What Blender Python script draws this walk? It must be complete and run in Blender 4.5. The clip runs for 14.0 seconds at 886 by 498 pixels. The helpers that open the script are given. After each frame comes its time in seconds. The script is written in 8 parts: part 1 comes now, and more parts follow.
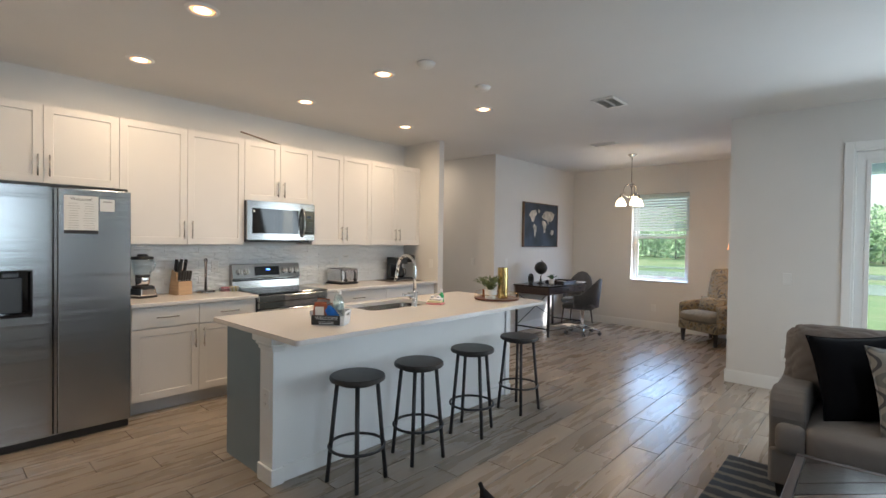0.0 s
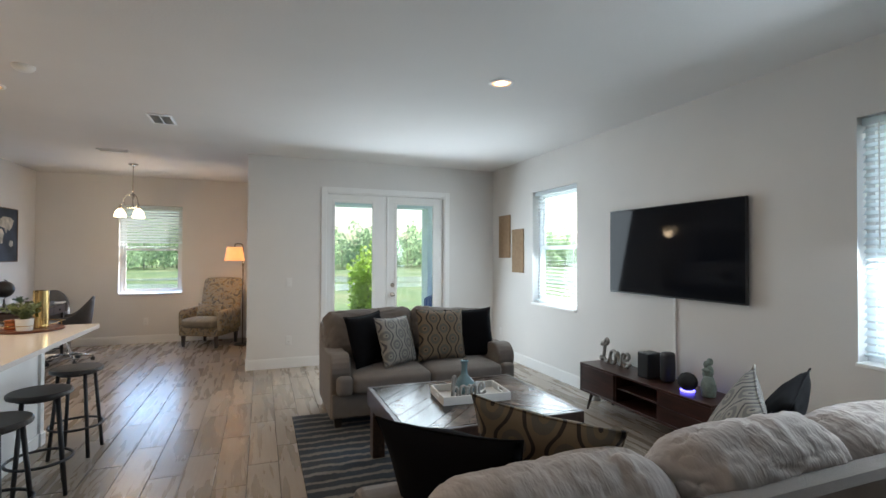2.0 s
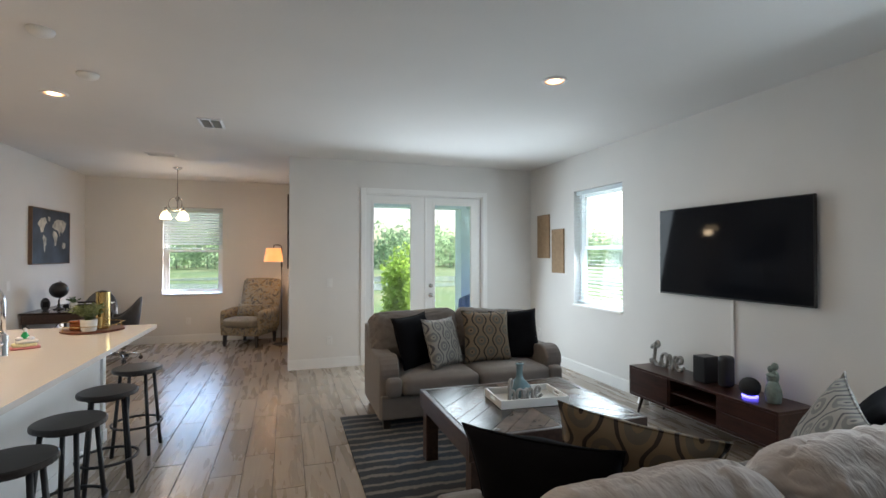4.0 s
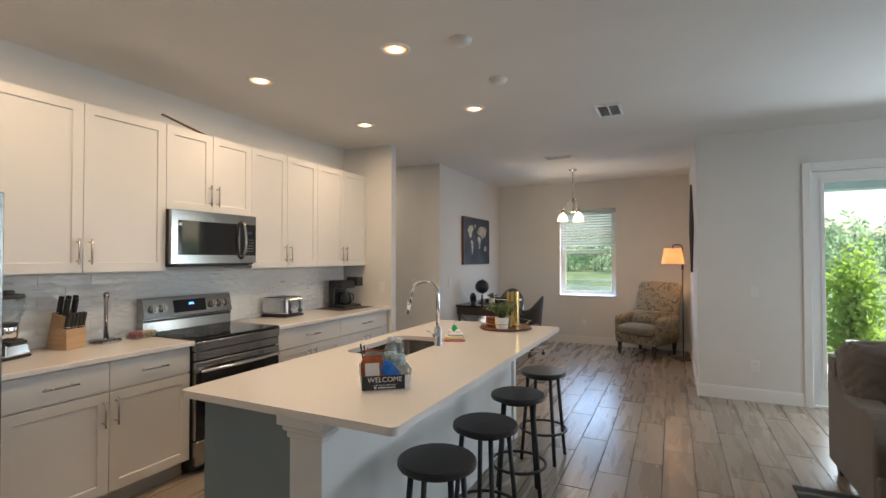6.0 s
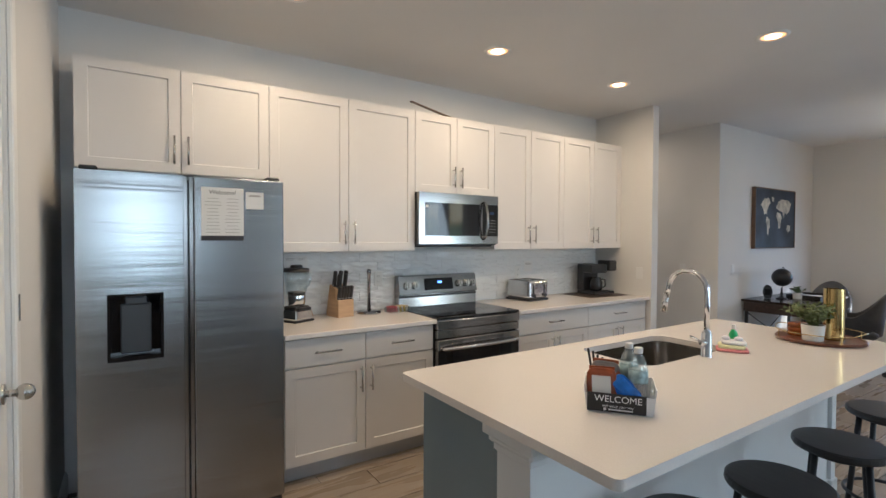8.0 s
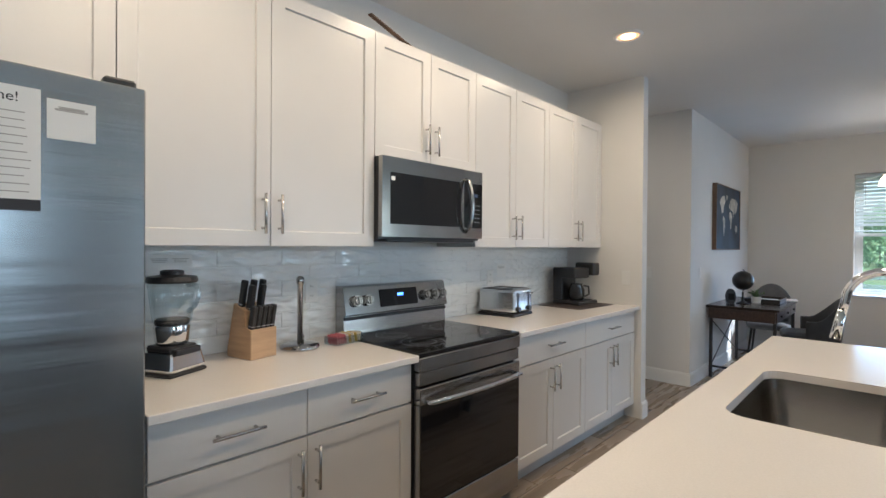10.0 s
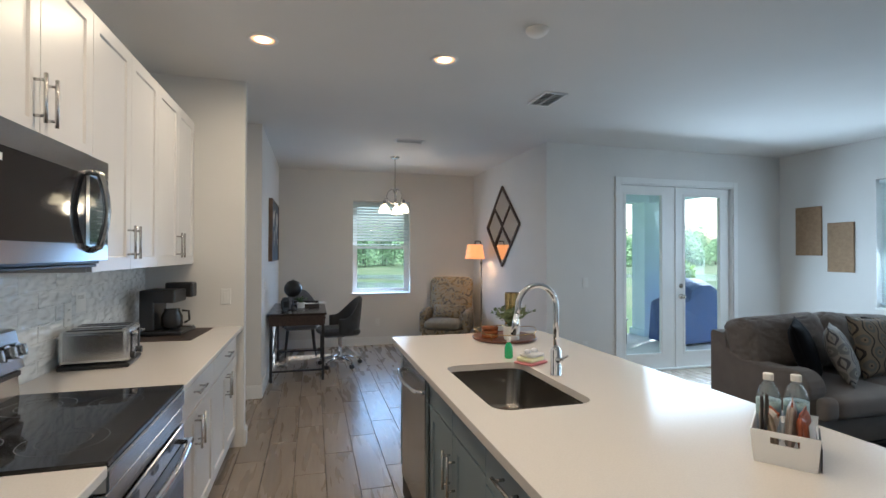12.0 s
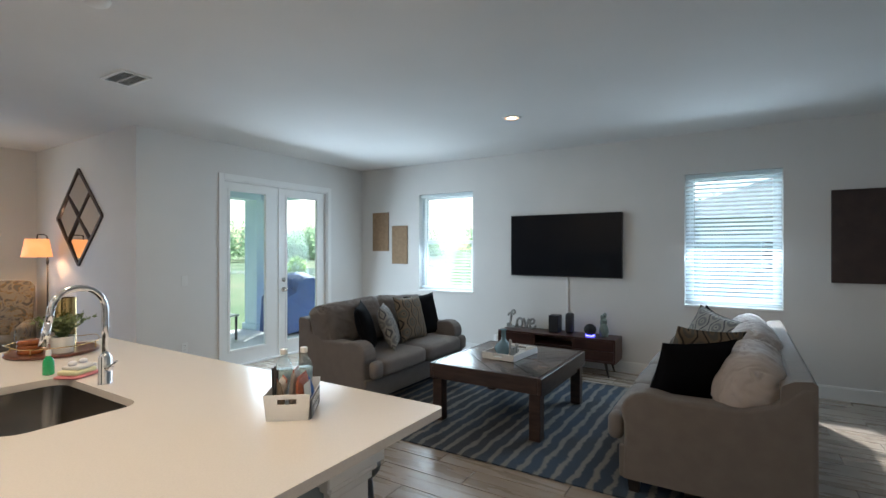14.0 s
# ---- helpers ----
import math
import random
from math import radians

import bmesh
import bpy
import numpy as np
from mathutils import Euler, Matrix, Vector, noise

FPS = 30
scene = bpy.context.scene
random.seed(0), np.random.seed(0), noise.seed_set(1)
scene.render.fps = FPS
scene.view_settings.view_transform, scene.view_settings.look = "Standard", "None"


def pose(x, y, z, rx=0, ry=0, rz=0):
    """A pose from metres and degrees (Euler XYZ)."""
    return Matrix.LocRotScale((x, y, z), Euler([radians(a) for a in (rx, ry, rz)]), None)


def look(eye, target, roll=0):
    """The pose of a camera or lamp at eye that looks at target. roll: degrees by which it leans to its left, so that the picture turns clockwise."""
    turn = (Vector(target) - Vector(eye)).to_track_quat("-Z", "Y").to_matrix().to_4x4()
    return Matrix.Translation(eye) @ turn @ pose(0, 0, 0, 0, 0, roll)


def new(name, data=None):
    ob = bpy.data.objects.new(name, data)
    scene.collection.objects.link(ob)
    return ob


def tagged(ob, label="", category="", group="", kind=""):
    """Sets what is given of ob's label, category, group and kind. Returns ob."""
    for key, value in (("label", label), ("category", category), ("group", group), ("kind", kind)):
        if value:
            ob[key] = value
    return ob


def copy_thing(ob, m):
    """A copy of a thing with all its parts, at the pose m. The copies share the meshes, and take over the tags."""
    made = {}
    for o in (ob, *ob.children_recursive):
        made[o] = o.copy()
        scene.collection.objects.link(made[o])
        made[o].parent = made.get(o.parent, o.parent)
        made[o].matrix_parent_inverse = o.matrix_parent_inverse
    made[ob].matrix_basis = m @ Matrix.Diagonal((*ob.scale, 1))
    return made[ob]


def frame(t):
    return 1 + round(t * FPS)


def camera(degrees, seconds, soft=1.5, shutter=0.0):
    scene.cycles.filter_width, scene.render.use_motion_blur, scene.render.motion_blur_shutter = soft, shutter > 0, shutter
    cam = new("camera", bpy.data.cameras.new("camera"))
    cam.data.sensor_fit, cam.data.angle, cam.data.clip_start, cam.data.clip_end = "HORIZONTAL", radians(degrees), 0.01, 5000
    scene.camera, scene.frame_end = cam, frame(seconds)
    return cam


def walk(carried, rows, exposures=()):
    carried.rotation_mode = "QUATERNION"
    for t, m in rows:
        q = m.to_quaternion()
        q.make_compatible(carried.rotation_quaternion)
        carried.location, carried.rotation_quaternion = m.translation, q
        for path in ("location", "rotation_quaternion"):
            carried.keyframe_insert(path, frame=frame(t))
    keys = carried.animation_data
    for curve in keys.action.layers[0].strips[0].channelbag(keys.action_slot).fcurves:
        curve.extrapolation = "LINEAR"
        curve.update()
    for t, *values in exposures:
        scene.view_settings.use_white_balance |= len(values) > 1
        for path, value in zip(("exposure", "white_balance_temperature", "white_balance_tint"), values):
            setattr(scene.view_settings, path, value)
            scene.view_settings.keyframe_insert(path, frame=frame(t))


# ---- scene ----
cam = camera(85.9, 14.0, soft=1.5)
PATH = [
    (0, (-0.389, 0.74, 1.448), (-1.737, 2.218, 1.415), 0.8),
    (0.5, (-0.621, 0.572, 1.458), (-1.174, 2.494, 1.453), 0.6),
    (1, (-0.878, 0.315, 1.463), (-0.745, 2.311, 1.491), 0.3),
    (1.5, (-1.192, 0.103, 1.487), (-0.647, 2.028, 1.505), 0.2),
    (2, (-1.384, -0.081, 1.489), (-0.671, 1.787, 1.514), 0.2),
    (2.2, (-1.436, -0.14, 1.497), (-0.7, 1.719, 1.524), 0.2),
    (4.5, (-1.593, 0.154, 1.506), (-1.096, 2.092, 1.525), -0.2),
    (5, (-1.618, 0.324, 1.515), (-1.522, 2.321, 1.537), -0.2),
    (5.5, (-1.665, 0.503, 1.513), (-2.049, 2.466, 1.543), -0.2),
    (6, (-1.787, 0.712, 1.476), (-2.657, 2.512, 1.513), -0.1),
    (6.5, (-1.847, 0.857, 1.476), (-3.08, 2.431, 1.485), 0.1),
    (7, (-1.856, 0.978, 1.481), (-3.336, 2.323, 1.459), 0.1),
    (7.5, (-1.855, 1.051, 1.486), (-3.529, 2.143, 1.441), 0.2),
    (10, (-3.204, 1.46, 1.395), (-4.583, 2.909, 1.381), 0.4),
    (10.5, (-3.632, 1.566, 1.38), (-4.693, 3.261, 1.38), 0.5),
    (11, (-3.949, 1.629, 1.411), (-4.536, 3.541, 1.413), 0.5),
    (11.5, (-4.13, 1.608, 1.432), (-4.076, 3.607, 1.448), 0.3),
    (12, (-4.19, 1.464, 1.467), (-3.662, 3.393, 1.486), 0.1),
    (12.5, (-4.175, 1.333, 1.466), (-3.335, 3.148, 1.485), -0.1),
    (13, (-4.135, 1.255, 1.46), (-2.987, 2.893, 1.474), -0.2),
    (13.5, (-4.094, 1.204, 1.466), (-2.647, 2.584, 1.474), -0.2),
    (14, (-4.063, 1.16, 1.48), (-2.368, 2.221, 1.481), -0.0),
]
EXPOSURES = [(0, 1.2, 6100, 10), (1, 1.04, 6300, 11), (2, 1.2, 6300, 11), (4.5, 1.16, 6350, 11), (5.5, 1.02, 6500, 11.5), (6.5, 1.03, 6050, 9.5), (7.5, 1.05, 5850, 9), (10, 1.1, 5420, 6.5), (11.5, 1.0, 5350, 6), (12.5, 0.9, 5500, 5.5), (14, 1.07, 5750, 7)]
walk(cam, [(t, look(eye, target, roll)) for t, eye, target, roll in PATH], EXPOSURES)

# ---- world, sun, lamps ----
H = 2.78
LAMP_POWER, PENDANT_POWER = 2.8, 5.0
sky_world = bpy.data.worlds.new("sky")
scene.world = sky_world
sky_world.use_nodes = True
_n = sky_world.node_tree.nodes
_sky = _n.new("ShaderNodeTexSky")
_sky.sky_type, _sky.sun_disc = "NISHITA", False
_sky.sun_elevation, _sky.sun_rotation = radians(40), radians(58)
_sky.dust_density = 3.0
sky_world.node_tree.links.new(_sky.outputs["Color"], _n["Background"].inputs["Color"])
_n["Background"].inputs["Strength"].default_value = 0.15

sun_lamp = bpy.data.lights.new("sun", "SUN")
sun_lamp.energy, sun_lamp.angle, sun_lamp.color = 5.0, radians(2), (1.0, 0.95, 0.88)
_sun = new("sun", sun_lamp)
_sun.matrix_world = look((0.80 * 20, 0.50 * 20, 0.80 * 20), (0, 0, 0))


def window_light(x, y, z, w, h, rz, power, tilt=66, color=(0.80, 0.93, 1.0)):
    """Sky light entering through an opening, as an area lamp in it."""
    lamp = bpy.data.lights.new("window_light", "AREA")
    lamp.shape, lamp.size, lamp.size_y, lamp.energy, lamp.color = "RECTANGLE", w, h, power, color
    ob = new("window_light", lamp)
    ob.matrix_world = pose(x, y, z, tilt, 0, rz)
    return ob


def ceiling_spot(x, y, power, color=(1.0, 0.72, 0.44)):
    lamp = bpy.data.lights.new("downlight", "AREA")
    lamp.shape, lamp.size, lamp.energy, lamp.color, lamp.spread = "DISK", 0.14, power, color, radians(176)
    ob = new("downlight", lamp)
    ob.location = (x, y, H - 0.012)
    return ob


window_light(-3.11, 9.135, 1.2, 0.85, 0.75, 180, 7, 75, (0.42, 0.65, 1.0))
window_light(0.30, 6.30, 1.25, 1.5, 2.0, 180, 26, 76)
window_light(1.95, 4.89, 1.6, 0.85, 1.35, 90, 10)
window_light(2.04, 4.89, 1.6, 0.85, 1.35, 90, 3, 90)
window_light(1.95, 1.24, 1.6, 0.85, 1.35, 90, 14)
window_light(2.04, 1.24, 1.6, 0.85, 1.35, 90, 3, 90)
DOWNLIGHTS = [(-4.5, 1.85), (-4.5, 3.25), (-4.49, 4.556), (-3.33, 1.85), (-3.335, 3.235), (-3.337, 4.551), (0.285, 3.08)]
for _x, _y in DOWNLIGHTS:
    ceiling_spot(_x, _y, 4.3 if _x < -1 else 1.2, (1.0, 0.725, 0.445))

# unseen ceiling lamp added in the hall off the kitchen, to brighten its walls
ceiling_spot(-5.85, 6.05, 2.6, (1.0, 0.76, 0.52))

# ---- materials ----
def mat(name, color, rough=0.5, metal=0.0, var=0.0, scale=8.0, bump=0.0, bump_scale=60.0, rough_var=0.0, stretch=(1, 1, 1), sheen=0.0, coat=0.0, per_object=0.0, bump_depth=0.004):
    m = bpy.data.materials.new(name)
    m.use_nodes = True
    nt = m.node_tree
    n, l = nt.nodes, nt.links
    b = n["Principled BSDF"]
    b.inputs["Base Color"].default_value = (*color, 1)
    b.inputs["Roughness"].default_value = rough
    b.inputs["Metallic"].default_value = metal
    b.inputs["Sheen Weight"].default_value = sheen
    b.inputs["Coat Weight"].default_value = coat
    tc = n.new("ShaderNodeTexCoord")
    mp = n.new("ShaderNodeMapping")
    mp.inputs["Scale"].default_value = stretch
    l.new(tc.outputs["Object"], mp.inputs["Vector"])
    if var > 0 or per_object > 0:
        nz = n.new("ShaderNodeTexNoise")
        nz.inputs["Scale"].default_value, nz.inputs["Detail"].default_value = scale, 6
        l.new(mp.outputs[0], nz.inputs["Vector"])
        ramp = n.new("ShaderNodeMapRange")
        ramp.inputs["From Min"].default_value, ramp.inputs["From Max"].default_value = 0.3, 0.7
        ramp.inputs["To Min"].default_value, ramp.inputs["To Max"].default_value = 1 - var, 1 + var
        l.new(nz.outputs["Fac"], ramp.inputs["Value"])
        sc = n.new("ShaderNodeVectorMath")
        sc.operation = "SCALE"
        sc.inputs[0].default_value = color
        last = ramp.outputs[0]
        if per_object > 0:
            oi = n.new("ShaderNodeObjectInfo")
            pr = n.new("ShaderNodeMapRange")
            pr.inputs["To Min"].default_value, pr.inputs["To Max"].default_value = 1 - per_object, 1 + per_object
            l.new(oi.outputs["Random"], pr.inputs["Value"])
            mu = n.new("ShaderNodeMath")
            mu.operation = "MULTIPLY"
            l.new(last, mu.inputs[0]), l.new(pr.outputs[0], mu.inputs[1])
            last = mu.outputs[0]
        l.new(last, sc.inputs["Scale"])
        l.new(sc.outputs[0], b.inputs["Base Color"])
    if rough_var > 0:
        nr = n.new("ShaderNodeTexNoise")
        nr.inputs["Scale"].default_value = scale * 0.6
        l.new(mp.outputs[0], nr.inputs["Vector"])
        rr = n.new("ShaderNodeMapRange")
        rr.inputs["To Min"].default_value, rr.inputs["To Max"].default_value = max(0.02, rough - rough_var), rough + rough_var
        l.new(nr.outputs["Fac"], rr.inputs["Value"])
        l.new(rr.outputs[0], b.inputs["Roughness"])
    if bump > 0:
        nb = n.new("ShaderNodeTexNoise")
        nb.inputs["Scale"].default_value, nb.inputs["Detail"].default_value = bump_scale, 4
        l.new(mp.outputs[0], nb.inputs["Vector"])
        bp = n.new("ShaderNodeBump")
        bp.inputs["Strength"].default_value, bp.inputs["Distance"].default_value = bump, bump_depth
        l.new(nb.outputs["Fac"], bp.inputs["Height"])
        l.new(bp.outputs[0], b.inputs["Normal"])
    return m


def glow(name, color, strength):
    m = bpy.data.materials.new(name)
    m.use_nodes = True
    b = m.node_tree.nodes["Principled BSDF"]
    b.inputs["Base Color"].default_value = (0.8, 0.8, 0.8, 1)
    b.inputs["Emission Color"].default_value = (*color, 1)
    b.inputs["Emission Strength"].default_value = strength
    return m


def glass(name, color=(1, 1, 1), rough=0.0, thin=True, gloss=None):
    m = bpy.data.materials.new(name)
    m.use_nodes = True
    nt = m.node_tree
    n, l = nt.nodes, nt.links
    if thin:
        n.remove(n["Principled BSDF"])
        tr, gl, mx, fr = (n.new(k) for k in ("ShaderNodeBsdfTransparent", "ShaderNodeBsdfGlossy", "ShaderNodeMixShader", "ShaderNodeFresnel"))
        tr.inputs["Color"].default_value = (*color, 1)
        gl.inputs["Roughness"].default_value = rough
        fr.inputs["IOR"].default_value = 1.45
        if gloss is None:
            l.new(fr.outputs[0], mx.inputs[0])
        else:
            mx.inputs[0].default_value = gloss
        l.new(tr.outputs[0], mx.inputs[1]), l.new(gl.outputs[0], mx.inputs[2])
        l.new(mx.outputs[0], n["Material Output"].inputs["Surface"])
    else:
        b = n["Principled BSDF"]
        b.inputs["Base Color"].default_value = (*color, 1)
        b.inputs["Transmission Weight"].default_value, b.inputs["Roughness"].default_value = 1.0, rough
    return m


WALL = mat("wall_paint", (0.70, 0.69, 0.675), 0.75, var=0.02, scale=2, bump=0.15, bump_scale=90)
CEIL = mat("ceiling_paint", (0.70, 0.69, 0.68), 0.85, bump=0.25, bump_scale=60, var=0.02, scale=1.5)
TRIM = mat("trim_paint", (0.80, 0.80, 0.79), 0.4, var=0.015, scale=5)
CABINET = mat("cabinet_paint", (0.70, 0.675, 0.655), 0.32, var=0.015, scale=3)
TOEKICK = mat("toe_kick", (0.55, 0.56, 0.57), 0.5)
ISLAND = mat("island_paint", (0.21, 0.27, 0.31), 0.38, var=0.03, scale=4)
ISLAND_WHITE = mat("island_panel_paint", (0.78, 0.79, 0.80), 0.4, var=0.02, scale=4)
QUARTZ = mat("quartz", (0.73, 0.695, 0.67), 0.16, var=0.03, scale=180, rough_var=0.04)
STEEL = mat("stainless_steel", (0.62, 0.63, 0.64), 0.2, 1.0, var=0.06, scale=6, stretch=(1, 60, 1), rough_var=0.05, bump=0.03, bump_scale=8)
DARK_STEEL = mat("dark_stainless", (0.40, 0.395, 0.39), 0.17, 1.0, var=0.05, scale=8)
CHROME = mat("chrome", (0.75, 0.76, 0.78), 0.08, 1.0)
NICKEL = mat("brushed_nickel", (0.55, 0.54, 0.52), 0.25, 1.0)
BLACK_GLASS = mat("black_glass", (0.012, 0.012, 0.014), 0.05)
SCREEN_GLASS = mat("screen_glass", (0.008, 0.009, 0.012), 0.05)
SCREEN_GLASS.node_tree.nodes["Principled BSDF"].inputs["Specular IOR Level"].default_value = 0.13
BLACK_PLASTIC = mat("black_plastic", (0.02, 0.02, 0.022), 0.35)
BLACK_METAL = mat("black_metal", (0.03, 0.03, 0.033), 0.42, 0.3, var=0.1, scale=20)
FLOOR_GROUT = mat("grout", (0.085, 0.072, 0.062), 0.8, var=0.1, scale=6)
SPLASH_GROUT = mat("splash_grout", (0.72, 0.73, 0.73), 0.8)
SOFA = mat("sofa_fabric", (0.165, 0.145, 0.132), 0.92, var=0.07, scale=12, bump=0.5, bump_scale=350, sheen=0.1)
# sofa fabric made paler: window light on the back cushions put into its colour
CUSHION_LIT = mat("lit_cushion_fabric", (0.44, 0.395, 0.37), 0.92, var=0.07, scale=12, bump=0.9, bump_scale=7, sheen=0.1, bump_depth=0.035, stretch=(1.7, 0.7, 0.6))
BLACK_CLOTH = mat("black_velvet", (0.006, 0.006, 0.0075), 1.0, sheen=0.0, bump=0.2, bump_scale=30)
BLACK_CLOTH.node_tree.nodes["Principled BSDF"].inputs["Specular IOR Level"].default_value = 0.1
DARK_WOOD = mat("dark_wood", (0.042, 0.024, 0.018), 0.35, var=0.45, scale=5, stretch=(8, 1, 8), bump=0.1, bump_scale=60)
WALNUT = mat("walnut", (0.045, 0.019, 0.014), 0.3, var=0.4, scale=4, stretch=(8, 1, 8))
BLACK_WOOD = mat("espresso_wood", (0.018, 0.014, 0.013), 0.35, var=0.3, scale=5, stretch=(1, 8, 8))
LIGHT_WOOD = mat("light_wood", (0.50, 0.33, 0.19), 0.5, var=0.15, scale=6, stretch=(1, 1, 8))
WHITE_PLASTIC = mat("white_plastic", (0.75, 0.75, 0.74), 0.4)
BLIND = mat("blind_slat", (0.80, 0.82, 0.83), 0.5)
VINYL = mat("window_vinyl", (0.80, 0.81, 0.82), 0.4)
PANE = glass("window_glass", (0.95, 0.988, 0.992), gloss=0.035)
LAMP_ON = glow("lamp_diffuser", (1.0, 0.78, 0.50), 5.0)
LAMP_HALO = glow("lamp_halo", (1.0, 0.40, 0.12), 0.9)

# blind slats let some light through
_nt = BLIND.node_tree
_tl, _mx = _nt.nodes.new("ShaderNodeBsdfTranslucent"), _nt.nodes.new("ShaderNodeMixShader")
_tl.inputs["Color"].default_value = (0.8, 0.88, 0.92, 1)
_mx.inputs[0].default_value = 0.45
_nt.links.new(_nt.nodes["Principled BSDF"].outputs[0], _mx.inputs[1])
_nt.links.new(_tl.outputs[0], _mx.inputs[2])
_nt.links.new(_mx.outputs[0], _nt.nodes["Material Output"].inputs["Surface"])


# haze over the outdoor view, put into the window glass as a translucent share
_nt = PANE.node_tree
_out = _nt.nodes["Material Output"]
_was = _out.inputs["Surface"].links[0].from_socket
_tl, _mx = _nt.nodes.new("ShaderNodeBsdfTranslucent"), _nt.nodes.new("ShaderNodeMixShader")
_tl.inputs["Color"].default_value = (0.9, 0.95, 1.0, 1)
_mx.inputs[0].default_value = 0.002
_nt.links.new(_was, _mx.inputs[1])
_nt.links.new(_tl.outputs[0], _mx.inputs[2])
_nt.links.new(_mx.outputs[0], _out.inputs["Surface"])


def wavy_tile():
    m = bpy.data.materials.new("splash_tile")
    m.use_nodes = True
    nt = m.node_tree
    n, l = nt.nodes, nt.links
    b = n["Principled BSDF"]
    b.inputs["Roughness"].default_value = 0.035
    b.inputs["Specular IOR Level"].default_value = 0.75
    b.inputs["Base Color"].default_value = (0.80, 0.82, 0.83, 1)
    oi, sc, tc, ad = n.new("ShaderNodeObjectInfo"), n.new("ShaderNodeVectorMath"), n.new("ShaderNodeTexCoord"), n.new("ShaderNodeVectorMath")
    sc.operation, sc.inputs[0].default_value = "SCALE", (31.0, 17.0, 9.0)
    l.new(oi.outputs["Random"], sc.inputs["Scale"])
    l.new(tc.outputs["Object"], ad.inputs[0]), l.new(sc.outputs[0], ad.inputs[1])
    a = n.new("ShaderNodeTexNoise")
    a.inputs["Scale"].default_value, a.inputs["Detail"].default_value, a.inputs["Distortion"].default_value = 24.0, 0.0, 0.3
    st = n.new("ShaderNodeMapping")
    st.inputs["Scale"].default_value = (1, 0.55, 1.5)
    l.new(ad.outputs[0], st.inputs["Vector"]), l.new(st.outputs[0], a.inputs["Vector"])
    bp = n.new("ShaderNodeBump")
    bp.inputs["Strength"].default_value, bp.inputs["Distance"].default_value = 1.0, 0.016
    l.new(a.outputs["Fac"], bp.inputs["Height"]), l.new(bp.outputs[0], b.inputs["Normal"])
    return m


BACKSPLASH = wavy_tile()

# ---- building blocks ----
def box(bm, x0, x1, y0, y1, z0, z1, bevel=0.0, seg=1):
    """A box between two corners, its edges bevelled."""
    r = bmesh.ops.create_cube(bm, size=1.0, matrix=Matrix.Translation(((x0 + x1) / 2, (y0 + y1) / 2, (z0 + z1) / 2)) @ Matrix.Diagonal((abs(x1 - x0), abs(y1 - y0), abs(z1 - z0), 1)))
    if bevel > 0:
        es = list({e for v in r["verts"] for e in v.link_edges})
        bmesh.ops.bevel(bm, geom=es, offset=bevel, segments=seg, profile=0.5, affect="EDGES", clamp_overlap=True)
    return bm


def cyl(bm, x, y, z0, z1, r0, r1=None, n=24, axis="z"):
    r1 = r0 if r1 is None else r1
    m = Matrix.Translation((x, y, (z0 + z1) / 2))
    bmesh.ops.create_cone(bm, cap_ends=True, segments=n, radius1=r0, radius2=r1, depth=z1 - z0, matrix=m)
    return bm


def rod(bm, a, b, r, n=10, r2=None):
    """A round bar from a to b."""
    a, b = Vector(a), Vector(b)
    d = b - a
    m = Matrix.Translation((a + b) / 2) @ d.to_track_quat("Z", "Y").to_matrix().to_4x4()
    bmesh.ops.create_cone(bm, cap_ends=True, segments=n, radius1=r, radius2=r if r2 is None else r2, depth=d.length, matrix=m)
    return bm


def lathe(bm, profile, n=28, x=0, y=0):
    """A turned shape from (radius, height) pairs, bottom to top."""
    rings = []
    for r, z in profile:
        rings.append([bm.verts.new((x + max(r, 1e-4) * math.cos(2 * math.pi * i / n), y + max(r, 1e-4) * math.sin(2 * math.pi * i / n), z)) for i in range(n)])
    for a, b in zip(rings, rings[1:]):
        for i in range(n):
            bm.faces.new((a[i], a[(i + 1) % n], b[(i + 1) % n], b[i]))
    bm.faces.new(rings[0][::-1]), bm.faces.new(rings[-1])
    return bm


def tube(bm, pts, r, n=10, closed=False):
    """A round tube along points."""
    pts = [Vector(p) for p in pts]
    rings, side = [], None
    k = len(pts)
    for i, p in enumerate(pts):
        d = (pts[(i + 1) % k] - pts[i - 1]) if closed else (pts[min(i + 1, k - 1)] - pts[max(i - 1, 0)])
        d.normalize()
        if side is None:
            side = d.orthogonal().normalized()
        side = (side - d * side.dot(d)).normalized()
        up = d.cross(side)
        rings.append([bm.verts.new(p + (side * math.cos(2 * math.pi * j / n) + up * math.sin(2 * math.pi * j / n)) * r) for j in range(n)])
    pairs = list(zip(rings, rings[1:])) + ([(rings[-1], rings[0])] if closed else [])
    for a, b in pairs:
        for j in range(n):
            bm.faces.new((a[j], a[(j + 1) % n], b[(j + 1) % n], b[j]))
    if not closed:
        bm.faces.new(rings[0][::-1]), bm.faces.new(rings[-1])
    return bm


def part(name, bm, material, parent=None, label="", smooth=False, kind=""):
    bmesh.ops.recalc_face_normals(bm, faces=bm.faces)
    me = bpy.data.meshes.new(name)
    bm.to_mesh(me)
    bm.free()
    me.materials.append(material)
    if smooth:
        me.shade_smooth()
    ob = new(name, me)
    ob.parent = parent
    if label or kind:
        tagged(ob, label, kind=kind)
    return ob


def thing(name, label, category, x=0, y=0, z=0, rz=0, group="", kind=""):
    ob = new(name)
    ob.empty_display_size = 0.1
    ob.matrix_basis = pose(x, y, z, 0, 0, rz)
    return tagged(ob, label, category, group, kind)


